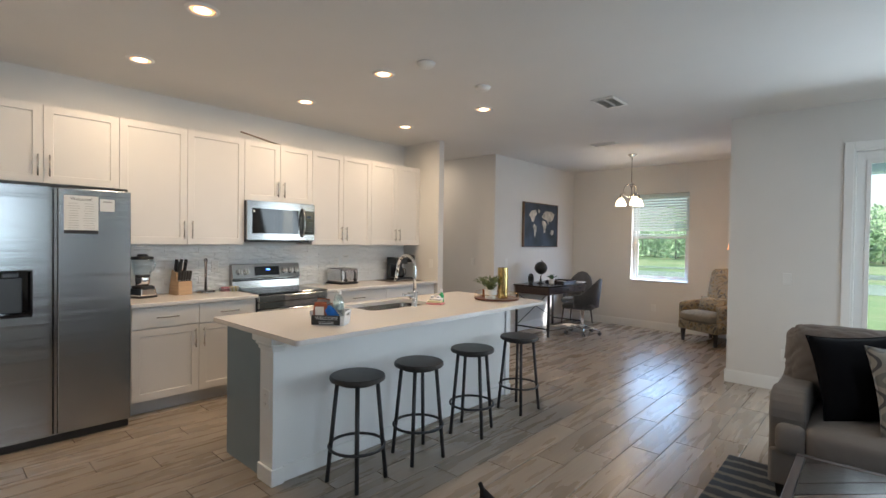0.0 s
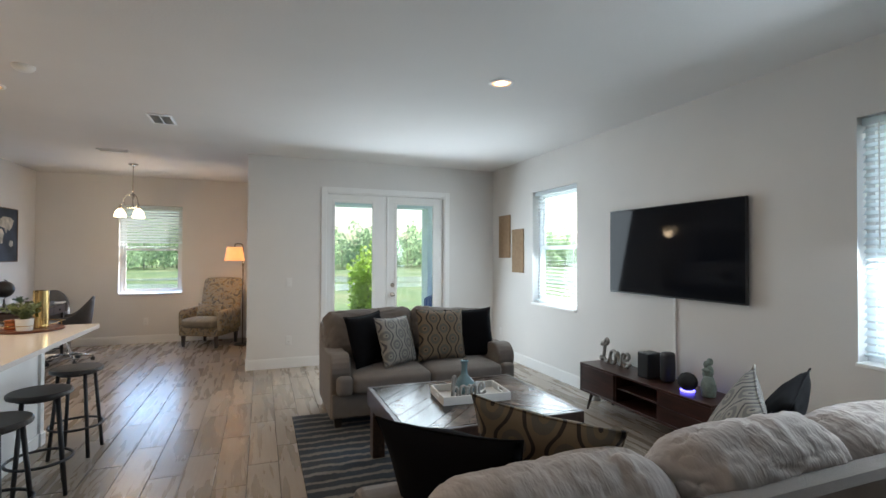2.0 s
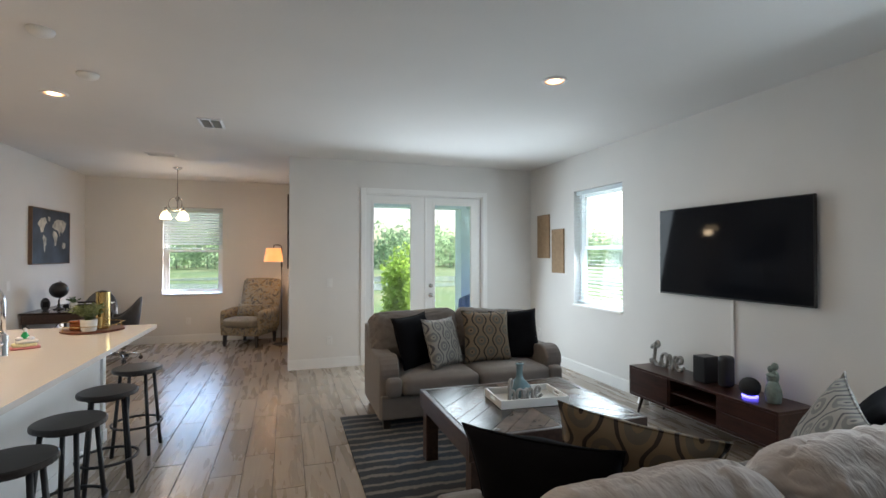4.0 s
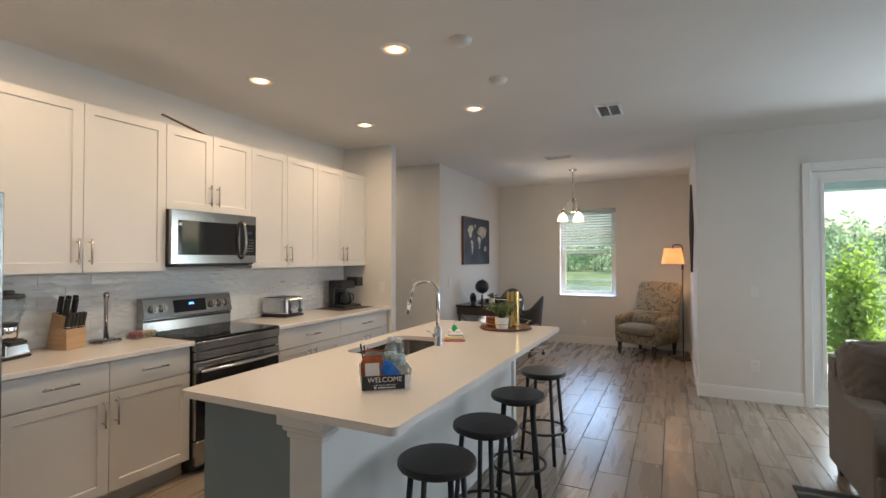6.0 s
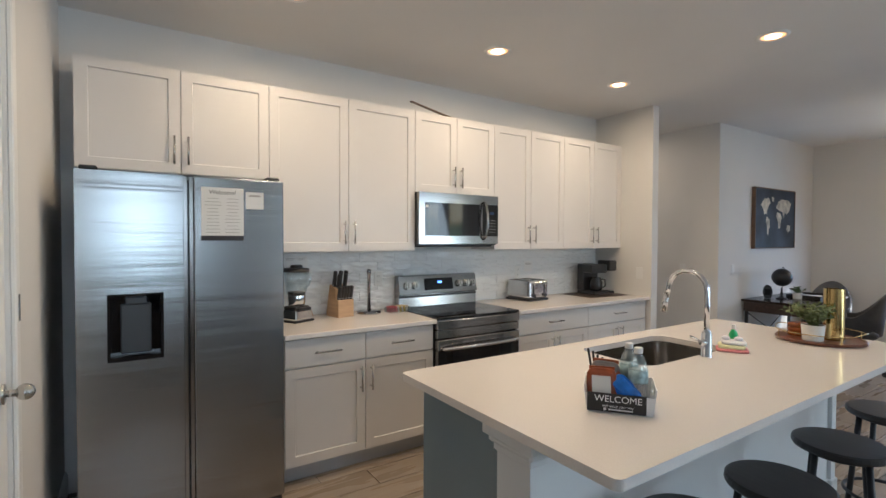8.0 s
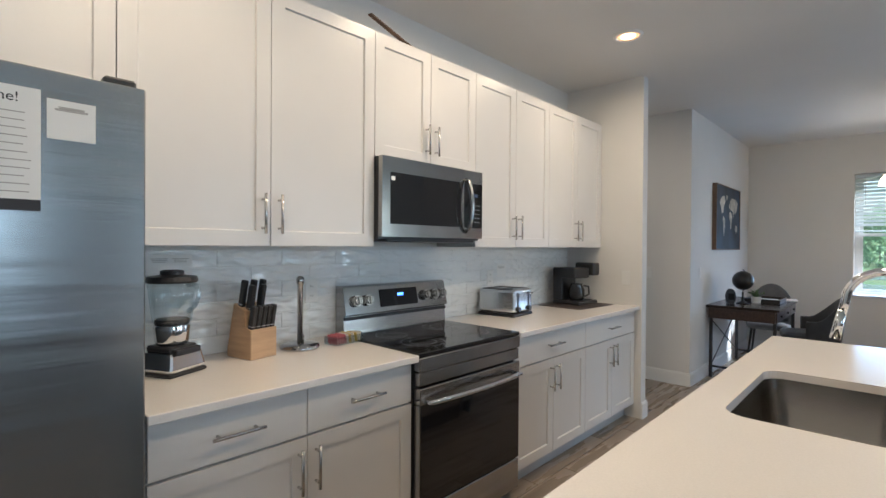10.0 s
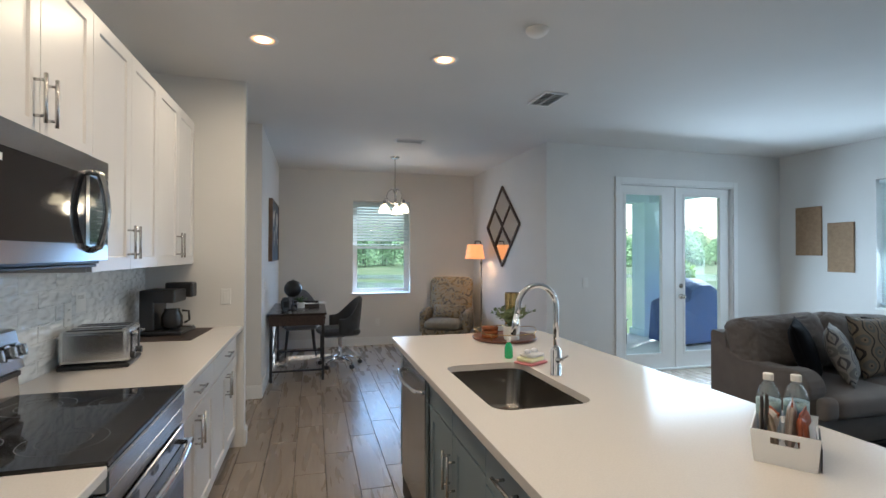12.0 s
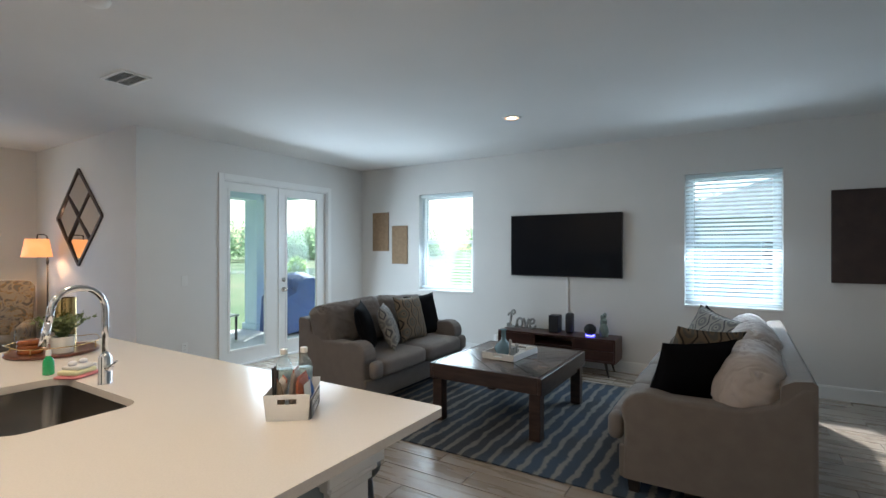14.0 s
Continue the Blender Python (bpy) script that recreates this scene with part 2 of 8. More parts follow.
def soft_block(bm, x0, x1, y0, y1, z0, z1, r=0.06, puff=0.02, n=10, wrinkle=0.0, seed=0):
    """A cushion: a rounded, slightly bulging box."""
    cx, cy, cz = (x0 + x1) / 2, (y0 + y1) / 2, (z0 + z1) / 2
    hx, hy, hz = (x1 - x0) / 2, (y1 - y0) / 2, (z1 - z0) / 2
    r = min(r, hx * 0.98, hy * 0.98, hz * 0.98)
    start = len(bm.verts)
    tmp = bmesh.new()
    bmesh.ops.create_cube(tmp, size=2.0)
    bmesh.ops.subdivide_edges(tmp, edges=tmp.edges, cuts=n, use_grid_fill=True)
    table = {}
    for v in tmp.verts:
        u = v.co.copy()
        # spread the grid towards the rims
        w = Vector([math.sin(c * math.pi / 2) * 0.45 + c * 0.55 for c in u])
        p = Vector((w.x * hx, w.y * hy, w.z * hz))
        core = Vector((max(-hx + r, min(hx - r, p.x)), max(-hy + r, min(hy - r, p.y)), max(-hz + r, min(hz - r, p.z))))
        d = p - core
        if d.length > 1e-6:
            p = core + d.normalized() * r
        p.x += puff * math.copysign(1, u.x) * (1 - u.y ** 2) * (1 - u.z ** 2) if abs(u.x) > 0.99 else 0
        p.y += puff * math.copysign(1, u.y) * (1 - u.x ** 2) * (1 - u.z ** 2) if abs(u.y) > 0.99 else 0
        p.z += puff * math.copysign(1, u.z) * (1 - u.x ** 2) * (1 - u.y ** 2) if abs(u.z) > 0.99 else 0
        if wrinkle:
            k = noise.noise(Vector((p.x * 5 + seed * 7, p.y * 5, p.z * 5))) + 0.5 * noise.noise(Vector((p.x * 14 + seed, p.y * 9, p.z * 12)))
            p += p.normalized() * k * wrinkle
        table[v] = bm.verts.new(p + Vector((cx, cy, cz)))
    for f in tmp.faces:
        bm.faces.new([table[v] for v in f.verts])
    tmp.free()
    return bm


def turn_verts(bm, m, start=0):
    bm.verts.ensure_lookup_table()
    for v in bm.verts[start:]:
        v.co = m @ v.co
    return bm

# ---- shell of the house ----
YP0 = 0.785
XW, XE, YF, YD, XD, XC = -5.37, 1.958, 6.515, 9.14, -1.552, -4.69


def wall(name, axis, at, thick, a0, a1, openings=(), label="smooth off-white painted wall with light orange-peel texture"):
    """A wall along x or y; its room face at 'at', its body towards thick. Openings: (a0, a1, z0, z1)."""
    bm = bmesh.new()
    lo, hi = min(at, at + thick), max(at, at + thick)
    us = sorted({a0, a1, *(v for o in openings for v in o[:2])})
    zs = sorted({0.0, H, *(v for o in openings for v in o[2:])})
    verts = {}

    def vert(i, d, k):
        if (i, d, k) not in verts:
            u, z = us[i], zs[k]
            verts[i, d, k] = bm.verts.new((u, d, z) if axis == "x" else (d, u, z))
        return verts[i, d, k]

    def solid(i, k):
        if not (0 <= i < len(us) - 1 and 0 <= k < len(zs) - 1):
            return False
        u, z = (us[i] + us[i + 1]) / 2, (zs[k] + zs[k + 1]) / 2
        return not any(o[0] < u < o[1] and o[2] < z < o[3] for o in openings)
    for i in range(len(us) - 1):
        for k in range(len(zs) - 1):
            if not solid(i, k):
                continue
            for d in (lo, hi):
                bm.faces.new((vert(i, d, k), vert(i + 1, d, k), vert(i + 1, d, k + 1), vert(i, d, k + 1)))
            for di, dk, e0, e1 in ((-1, 0, (i, k), (i, k + 1)), (1, 0, (i + 1, k), (i + 1, k + 1)), (0, -1, (i, k), (i + 1, k)), (0, 1, (i, k + 1), (i + 1, k + 1))):
                if not solid(i + di, k + dk):
                    bm.faces.new((vert(e0[0], lo, e0[1]), vert(e1[0], lo, e1[1]), vert(e1[0], hi, e1[1]), vert(e0[0], hi, e0[1])))
    ob = part(name, bm, WALL, None, label)
    tagged(ob, label, "wall", kind="structure")
    return ob


wall("wall_kitchen", "y", XW, -0.15, YP0, 5.36)
wall_stub = wall("wall_stub", "x", 5.36, 0.095, XW - 0.15, -4.69)
wall("wall_passage_south", "x", 5.455, -0.09, -6.6, XW - 0.15)
wall("wall_passage_end", "y", -6.45, -0.15, 5.455, 6.612)
wall("wall_passage", "x", 6.612, 0.12, -6.6, XC - 0.12)
wall_desk = wall("wall_desk", "y", XC, -0.12, 6.612, YD)
wall("wall_dining", "x", YD, 0.2, XC - 0.12, XD + 0.2, [(-3.577, -2.65, 0.82, 2.305)])
wall_art = wall("wall_art", "y", XD, 0.2, YF, YD)
wall("wall_french", "x", YF, 0.2, XD + 0.2, XE + 0.2, [(-0.565, 1.165, 0.0, 2.345)])
wall_tv = wall("wall_tv", "y", XE, 0.2, -3.3, YF, [(4.42, 5.36, 0.857, 2.317), (0.79, 1.70, 0.845, 2.325)])
wall("wall_south", "x", -3.3, -0.15, -3.2, XE + 0.2)
YP = 0.785
wall("wall_pantry", "x", YP, -0.12, XW - 0.15, -3.05, [(-3.985, -3.205, 0.0, 2.37)])
wall("wall_living_end", "y", -3.05, -0.12, -3.3, YP - 0.12)

bm = bmesh.new()
box(bm, -6.7, XE + 0.2, -3.45, YD + 0.2, H, H + 0.2)
ceiling = tagged(part("ceiling", bm, CEIL), "matte white knockdown-textured flat ceiling", "ceiling", kind="structure")

bm = bmesh.new()
box(bm, -6.7, XE + 0.2, -3.45, YF + 0.2, -0.2, -0.008)
box(bm, -6.7, XD + 0.2, YF + 0.2, YD + 0.2, -0.2, -0.008)
floor = tagged(part("floor", bm, FLOOR_GROUT), "wood-look porcelain plank tile floor in staggered rows", "floor", kind="structure")


def baseboard(axis, at, out, a0, a1):
    bm = bmesh.new()
    if axis == "x":
        box(bm, a0, a1, at, at + out * 0.014, 0, 0.118)
        box(bm, a0, a1, at, at + out * 0.009, 0.118, 0.132, 0.002)
    else:
        box(bm, at, at + out * 0.014, a0, a1, 0, 0.118)
        box(bm, at, at + out * 0.009, a0, a1, 0.118, 0.132, 0.002)
    tagged(part("baseboard", bm, TRIM), "white painted baseboard along the wall", "baseboard", kind="structure")


baseboard("y", XC, 1, 6.60, YD - 0.015)
baseboard("x", YD, -1, XC, XD)
baseboard("y", XD, -1, 6.50, YD - 0.015)
baseboard("x", YF, -1, XD - 0.014, -0.635)
baseboard("x", YF, -1, 1.235, XE - 0.015)
baseboard("y", XE, -1, -3.285, YF)
baseboard("x", 6.612, -1, -6.4, XC + 0.014)
baseboard("y", -4.69, 1, 5.36, 5.469)
baseboard("x", 5.455, 1, -6.4, -4.69)
baseboard("x", -3.3, 1, -3.03, XE - 0.015)
baseboard("y", -3.05, 1, -3.28, YP0)
baseboard("x", YP0, 1, XW, -4.06)
baseboard("x", YP0, 1, -3.13, -3.036)


def hung_window(name, along, at, a0, a1, z0, z1, out, label):
    """A single-hung vinyl window in a drywall return. along: axis of its width; at: room face of the wall; out: +1 or -1 outwards."""
    mid = (a0 + a1) / 2
    w = a1 - a0
    th = thing(name, label, "window", *( (mid, at + out * 0.13, z0) if along == "x" else (at + out * 0.13, mid, z0)), rz=0 if along == "x" else -90, kind="structure")
    h = z1 - z0
    o = out
    fr = bmesh.new()
    t = 0.045
    for b in ((-w / 2, -w / 2 + t, 0, h), (w / 2 - t, w / 2, 0, h), (-w / 2 + t, w / 2 - t, 0, t), (-w / 2 + t, w / 2 - t, h - t, h)):
        box(fr, b[0], b[1], -0.04, 0.04, b[2], b[3])
    part("window_frame", fr, VINYL, th, "white vinyl window frame")
    for i, (s0, s1, yy) in enumerate(((t, h / 2 + 0.02, -0.012), (h / 2 - 0.02, h - t, 0.014))):
        sm = bmesh.new()
        q = 0.035
        yy *= o
        for b in ((-w / 2 + t, -w / 2 + t + q, s0, s1), (w / 2 - t - q, w / 2 - t, s0, s1), (-w / 2 + t + q, w / 2 - t - q, s0, s0 + q), (-w / 2 + t + q, w / 2 - t - q, s1 - q, s1)):
            box(sm, b[0], b[1], yy - 0.012, yy + 0.012, b[2], b[3])
        sash = part("sash", sm, VINYL, th)
        pm = bmesh.new()
        box(pm, -w / 2 + t + q, w / 2 - t - q, yy - 0.002, yy + 0.002, s0 + q, s1 - q)
        pane = part("pane", pm, PANE, sash)
        pane.visible_shadow = False
    sl = bmesh.new()
    box(sl, -w / 2 - 0.0, w / 2 + 0.0, -o * 0.16, -o * 0.04, -0.012, 0.012, 0.003)
    part("window_sill", sl, TRIM, th, "white sill ledge")
    return th


def blind(name, along, at, a0, a1, z_low, z_top, out, label, tilt=12, rail_extra=0.0):
    """A horizontal blind: head rail, slats each a part, bottom rail, ladder cords."""
    mid, w = (a0 + a1) / 2, a1 - a0 - 0.02
    off = out * 0.055
    th = thing(name, label, "window blind", *((mid, at + off, z_low) if along == "x" else (at + off, mid, z_low)), rz=0 if along == "x" else -90)
    h = z_top - z_low
    bm = bmesh.new()
    box(bm, -w / 2, w / 2, -0.025, 0.025, h - 0.045, h - 0.002, 0.004)
    part("head_rail", bm, BLIND, th)
    bm = bmesh.new()
    box(bm, -w / 2, w / 2, -0.022, 0.022, 0.0, 0.018, 0.005)
    part("bottom_rail", bm, BLIND, th)
    step = 0.045
    n = int((h - 0.075) / step)
    first = None
    for i in range(n):
        z = h - 0.075 - i * step
        if first is None:
            bm = bmesh.new()
            box(bm, -w / 2, w / 2, -0.021, 0.021, -0.0012, 0.0012)
            first = part("slat", bm, BLIND, th)
            ob = first
        else:
            ob = new("slat", first.data)
            ob.parent = th
        ob.matrix_basis = pose(0, 0, z, tilt, 0, 0)
    for s in (-0.33, 0.33):
        bm = bmesh.new()
        for yy in (-0.023, 0.023):
            rod(bm, (s * w, yy, 0.015), (s * w, yy, h - 0.04), 0.0011, 5)
        part("ladder_cord", bm, BLIND, th)
    bm = bmesh.new()
    rod(bm, (-w * 0.4, -out * 0.03, h * 0.45), (-w * 0.4, -out * 0.03, h - 0.04), 0.004, 8)
    part("tilt_wand", bm, WHITE_PLASTIC, th)
    return th


hung_window("window_1", "x", YD, -3.577, -2.65, 0.82, 2.305, 1, "white vinyl single-hung window in the dining nook wall")
hung_window("window_2", "y", XE, 4.42, 5.36, 0.857, 2.317, 1, "white vinyl single-hung window in the wall beside the television")
hung_window("window_3", "y", XE, 0.79, 1.70, 0.845, 2.325, 1, "white vinyl single-hung window in the wall behind the sofa")
blind("window_blind", "x", YD, -3.577, -2.65, 1.60, 2.30, 1, "white horizontal slat blind, raised halfway in the dining window", 52)
blind("window_blind", "y", XE, 4.42, 5.36, 0.90, 2.312, 1, "white horizontal slat blind, lowered, slats open, beside the television", 0)
blind("window_blind", "y", XE, 0.79, 1.70, 0.89, 2.32, 1, "white horizontal slat blind, fully lowered, behind the sofa", 40)


def french_doors():
    x0, x1, top, mid = -0.545, 1.145, 2.325, 0.30
    bm = bmesh.new()
    box(bm, -0.63, -0.56, YF - 0.018, YF, 0, 2.41, 0.004)
    box(bm, 1.16, 1.23, YF - 0.018, YF, 0, 2.41, 0.004)
    box(bm, -0.56, 1.16, YF - 0.018, YF, 2.34, 2.41, 0.004)
    tagged(part("trim", bm, TRIM), "white painted casing round the french doors", "door casing", kind="structure")
    bm = bmesh.new()
    box(bm, -0.565, x0, YF, YF + 0.2, 0.0, 2.345), box(bm, x1, 1.165, YF, YF + 0.2, 0.0, 2.345)
    box(bm, x0, x1, YF, YF + 0.2, top, 2.345)
    box(bm, x0, x1, YF + 0.01, YF + 0.2, 0.0, 0.02)
    tagged(part("trim", bm, TRIM), "white painted door jamb and threshold of the french doors", "door frame", kind="structure")
    y0, y1 = YF + 0.045, YF + 0.09
    for name, a, b, g0, g1 in (("door_1", x0 + 0.003, mid - 0.002, -0.445, 0.085), ("door_2", mid + 0.002, x1 - 0.003, 0.435, 0.995)):
        th = thing(name, "white full-lite french door, closed, leading to the patio", "door", (a + b) / 2, y0, 0.022, kind="structure")
        c = (a + b) / 2
        h = top - 0.025
        bm = bmesh.new()
        for q in ((a, g0, 0, h), (g1, b, 0, h), (g0, g1, 0, 0.19), (g0, g1, 2.19, h)):
            box(bm, q[0] - c, q[1] - c, 0, y1 - y0, q[2], q[3])
        part("leaf", bm, TRIM, th)
        bm = bmesh.new()
        for q in ((g0 - 0.03, g0 + 0.004, 0.16, 2.22), (g1 - 0.004, g1 + 0.03, 0.16, 2.22), (g0 + 0.004, g1 - 0.004, 0.16, 0.194), (g0 + 0.004, g1 - 0.004, 2.186, 2.22)):
            box(bm, q[0] - c, q[1] - c, -0.008, 0.0, q[2], q[3], 0.003)
        part("glazing_bead", bm, TRIM, th)
        bm = bmesh.new()
        box(bm, g0 - c, g1 - c, 0.018, 0.024, 0.19, 2.19)
        p = part("pane", bm, PANE, th)
        p.visible_shadow = False
        if name == "door_2":
            for nm, z, r in (("deadbolt", 1.035, 0.03), ("door_handle", 0.90, 0.033)):
                bm = bmesh.new()
                kx = 0.375 - c
                rod(bm, (kx, 0.0, z), (kx, -0.012, z), r, 20)
                if nm == "deadbolt":
                    rod(bm, (kx, -0.012, z), (kx, -0.03, z), 0.012, 14)
                    box(bm, kx - 0.005, kx + 0.005, -0.04, -0.028, z - 0.016, z + 0.016, 0.003)
                else:
                    rod(bm, (kx, -0.012, z), (kx, -0.035, z), 0.012, 14)
                    lathe_part = bmesh.ops.create_uvsphere(bm, u_segments=18, v_segments=10, radius=0.027, matrix=Matrix.Translation((kx, -0.052, z)))
                part(nm, bm, NICKEL, th, "satin nickel " + nm.replace("_", " "), smooth=True)
        else:
            bm = bmesh.new()
            box(bm, mid - 0.018 - c, mid + 0.012 - c, -0.012, 0.0, 0.0, h, 0.003)
            part("astragal", bm, TRIM, th)


french_doors()

# ---- kitchen ----
XU, XB, XCT = -5.043, -4.745, -4.70          # faces of the wall cabinets and base cabinets, edge of the worktop


def bar_pull(parent, at, length, vertical, out):
    """A square bar handle on two posts. at: centre on the face; out: unit vector away from the face."""
    bm = bmesh.new()
    at, out = Vector(at), Vector(out)
    run = Vector((0, 0, 1)) if vertical else Vector((0, 1, 0))
    for s in (-1, 1):
        rod(bm, at + run * s * length * 0.36, at + run * s * length * 0.36 + out * 0.03, 0.005, 8)
    rod(bm, at - run * length / 2 + out * 0.032, at + run * length / 2 + out * 0.032, 0.006, 10)
    part("handle", bm, NICKEL, parent, "brushed nickel bar handle", smooth=True)


def shaker(name, parent, y0, y1, z0, z1, x, out, material, pull=None, rail=0.058):
    """A shaker door or drawer front, face at x, out = +1 or -1 along x. pull: (y, z, vertical)."""
    bm = bmesh.new()
    g = 0.002
    y0, y1, z0, z1 = y0 + g, y1 - g, z0 + g, z1 - g
    t = 0.019 * out
    box(bm, x - t, x, y0, y1, z0, z1, 0.0 if rail else 0.002)
    if rail:
        bm.normal_update()
        front = max(bm.faces, key=lambda f: f.normal.x * out)
        bmesh.ops.inset_region(bm, faces=[front], thickness=rail, use_even_offset=True)
        bmesh.ops.inset_region(bm, faces=[front], thickness=0.004, use_even_offset=True)
        for v in front.verts:
            v.co.x -= 0.009 * out
    d = part(name, bm, material, parent)
    if pull:
        bar_pull(d, (x, pull[0], pull[1]), pull[3] if len(pull) > 3 else 0.16, pull[2], (out, 0, 0))
    return d


def wall_cabinet(y0, y1, z0, z1, doors, label, depth=0.325, x=XU):
    th = thing("wall_cabinet", label, "kitchen cabinet", x - 0.16, (y0 + y1) / 2, z0, group="wall cabinets along the kitchen wall")
    ox, oy, oz = x - 0.16, (y0 + y1) / 2, z0
    bm = bmesh.new()
    box(bm, XW + 0.002 - ox, x - 0.021 - ox, y0 - oy + 0.001, y1 - oy - 0.001, 0, z1 - oz)
    part("body", bm, CABINET, th)
    n = len(doors) - 1
    for i in range(n):
        a, b = doors[i], doors[i + 1]
        hy = (b - 0.035) if i % 2 == 0 else (a + 0.035)
        shaker("door", th, a - oy, b - oy, 0.0, z1 - oz, x - ox, 1, CABINET, (hy - oy, 0.13, True))
    return th


UL = "white shaker wall cabinet with bar handles, closed, "
wall_cabinet(0.87, 1.848, 1.845, 2.437, (0.87, 1.36, 1.848), UL + "above the refrigerator")
wall_cabinet(1.848, 2.906, 1.388, 2.437, (1.848, 2.377, 2.906), UL + "above the worktop")
wall_cabinet(2.906, 3.672, 1.83, 2.437, (2.906, 3.289, 3.672), UL + "short, above the microwave")
wall_cabinet(3.672, 4.513, 1.388, 2.437, (3.672, 4.092, 4.513), UL + "above the toaster")
wall_cabinet(4.513, 5.358, 1.388, 2.437, (4.513, 4.935, 5.358), UL + "above the coffee maker")


def base_cabinet(y0, y1, split, label, double=True):
    x = XB
    ox, oy = x - 0.3, (y0 + y1) / 2
    th = thing("base_cabinet", label, "kitchen cabinet", ox, oy, 0, group="base cabinets along the kitchen wall")
    bm = bmesh.new()
    box(bm, XW + 0.002 - ox, x - 0.021 - ox, y0 - oy + 0.001, y1 - oy - 0.001, 0.11, 0.884)
    part("body", bm, CABINET, th)
    bm = bmesh.new()
    box(bm, XW + 0.002 - ox, x - 0.08 - ox, y0 - oy + 0.001, y1 - oy - 0.001, 0.0, 0.11)
    part("toe_kick", bm, TOEKICK, th, "grey toe kick")
    for i in range(len(split) - 1):
        a, b = split[i], split[i + 1]
        shaker("drawer", th, a - oy, b - oy, 0.705, 0.875, x - ox, 1, CABINET, ((a + b) / 2 - oy, 0.79, False, 0.17), rail=0)
        if double:
            m = (a + b) / 2
            shaker("door", th, a - oy, m - oy, 0.115, 0.70, x - ox, 1, CABINET, (m - 0.035 - oy, 0.585, True))
            shaker("door", th, m - oy, b - oy, 0.115, 0.70, x - ox, 1, CABINET, (m + 0.035 - oy, 0.585, True))
        else:
            hy = (b - 0.035) if i % 2 == 0 else (a + 0.035)
            shaker("door", th, a - oy, b - oy, 0.115, 0.70, x - ox, 1, CABINET, (hy - oy, 0.585, True))


base_cabinet(1.86, 2.885, (1.86, 2.372, 2.885), "white shaker base cabinet, two drawers and two doors, by the range", False)
base_cabinet(3.665, 4.51, (3.665, 4.51), "white shaker base cabinet, one drawer over two doors, by the range")
base_cabinet(4.51, 5.355, (4.51, 5.355), "white shaker base cabinet, one drawer over two doors, by the wall")


def worktop(name, x0, x1, y0, y1, label):
    bm = bmesh.new()
    box(bm, x0, x1, y0, y1, 0.886, 0.916, 0.003)
    return tagged(part(name, bm, QUARTZ), label, "worktop")


worktop("worktop", XW + 0.001, XCT, 1.85, 2.888, "pale quartz worktop between refrigerator and range")
worktop("worktop", XW + 0.001, XCT, 3.66, 5.359, "pale quartz worktop between range and end wall")


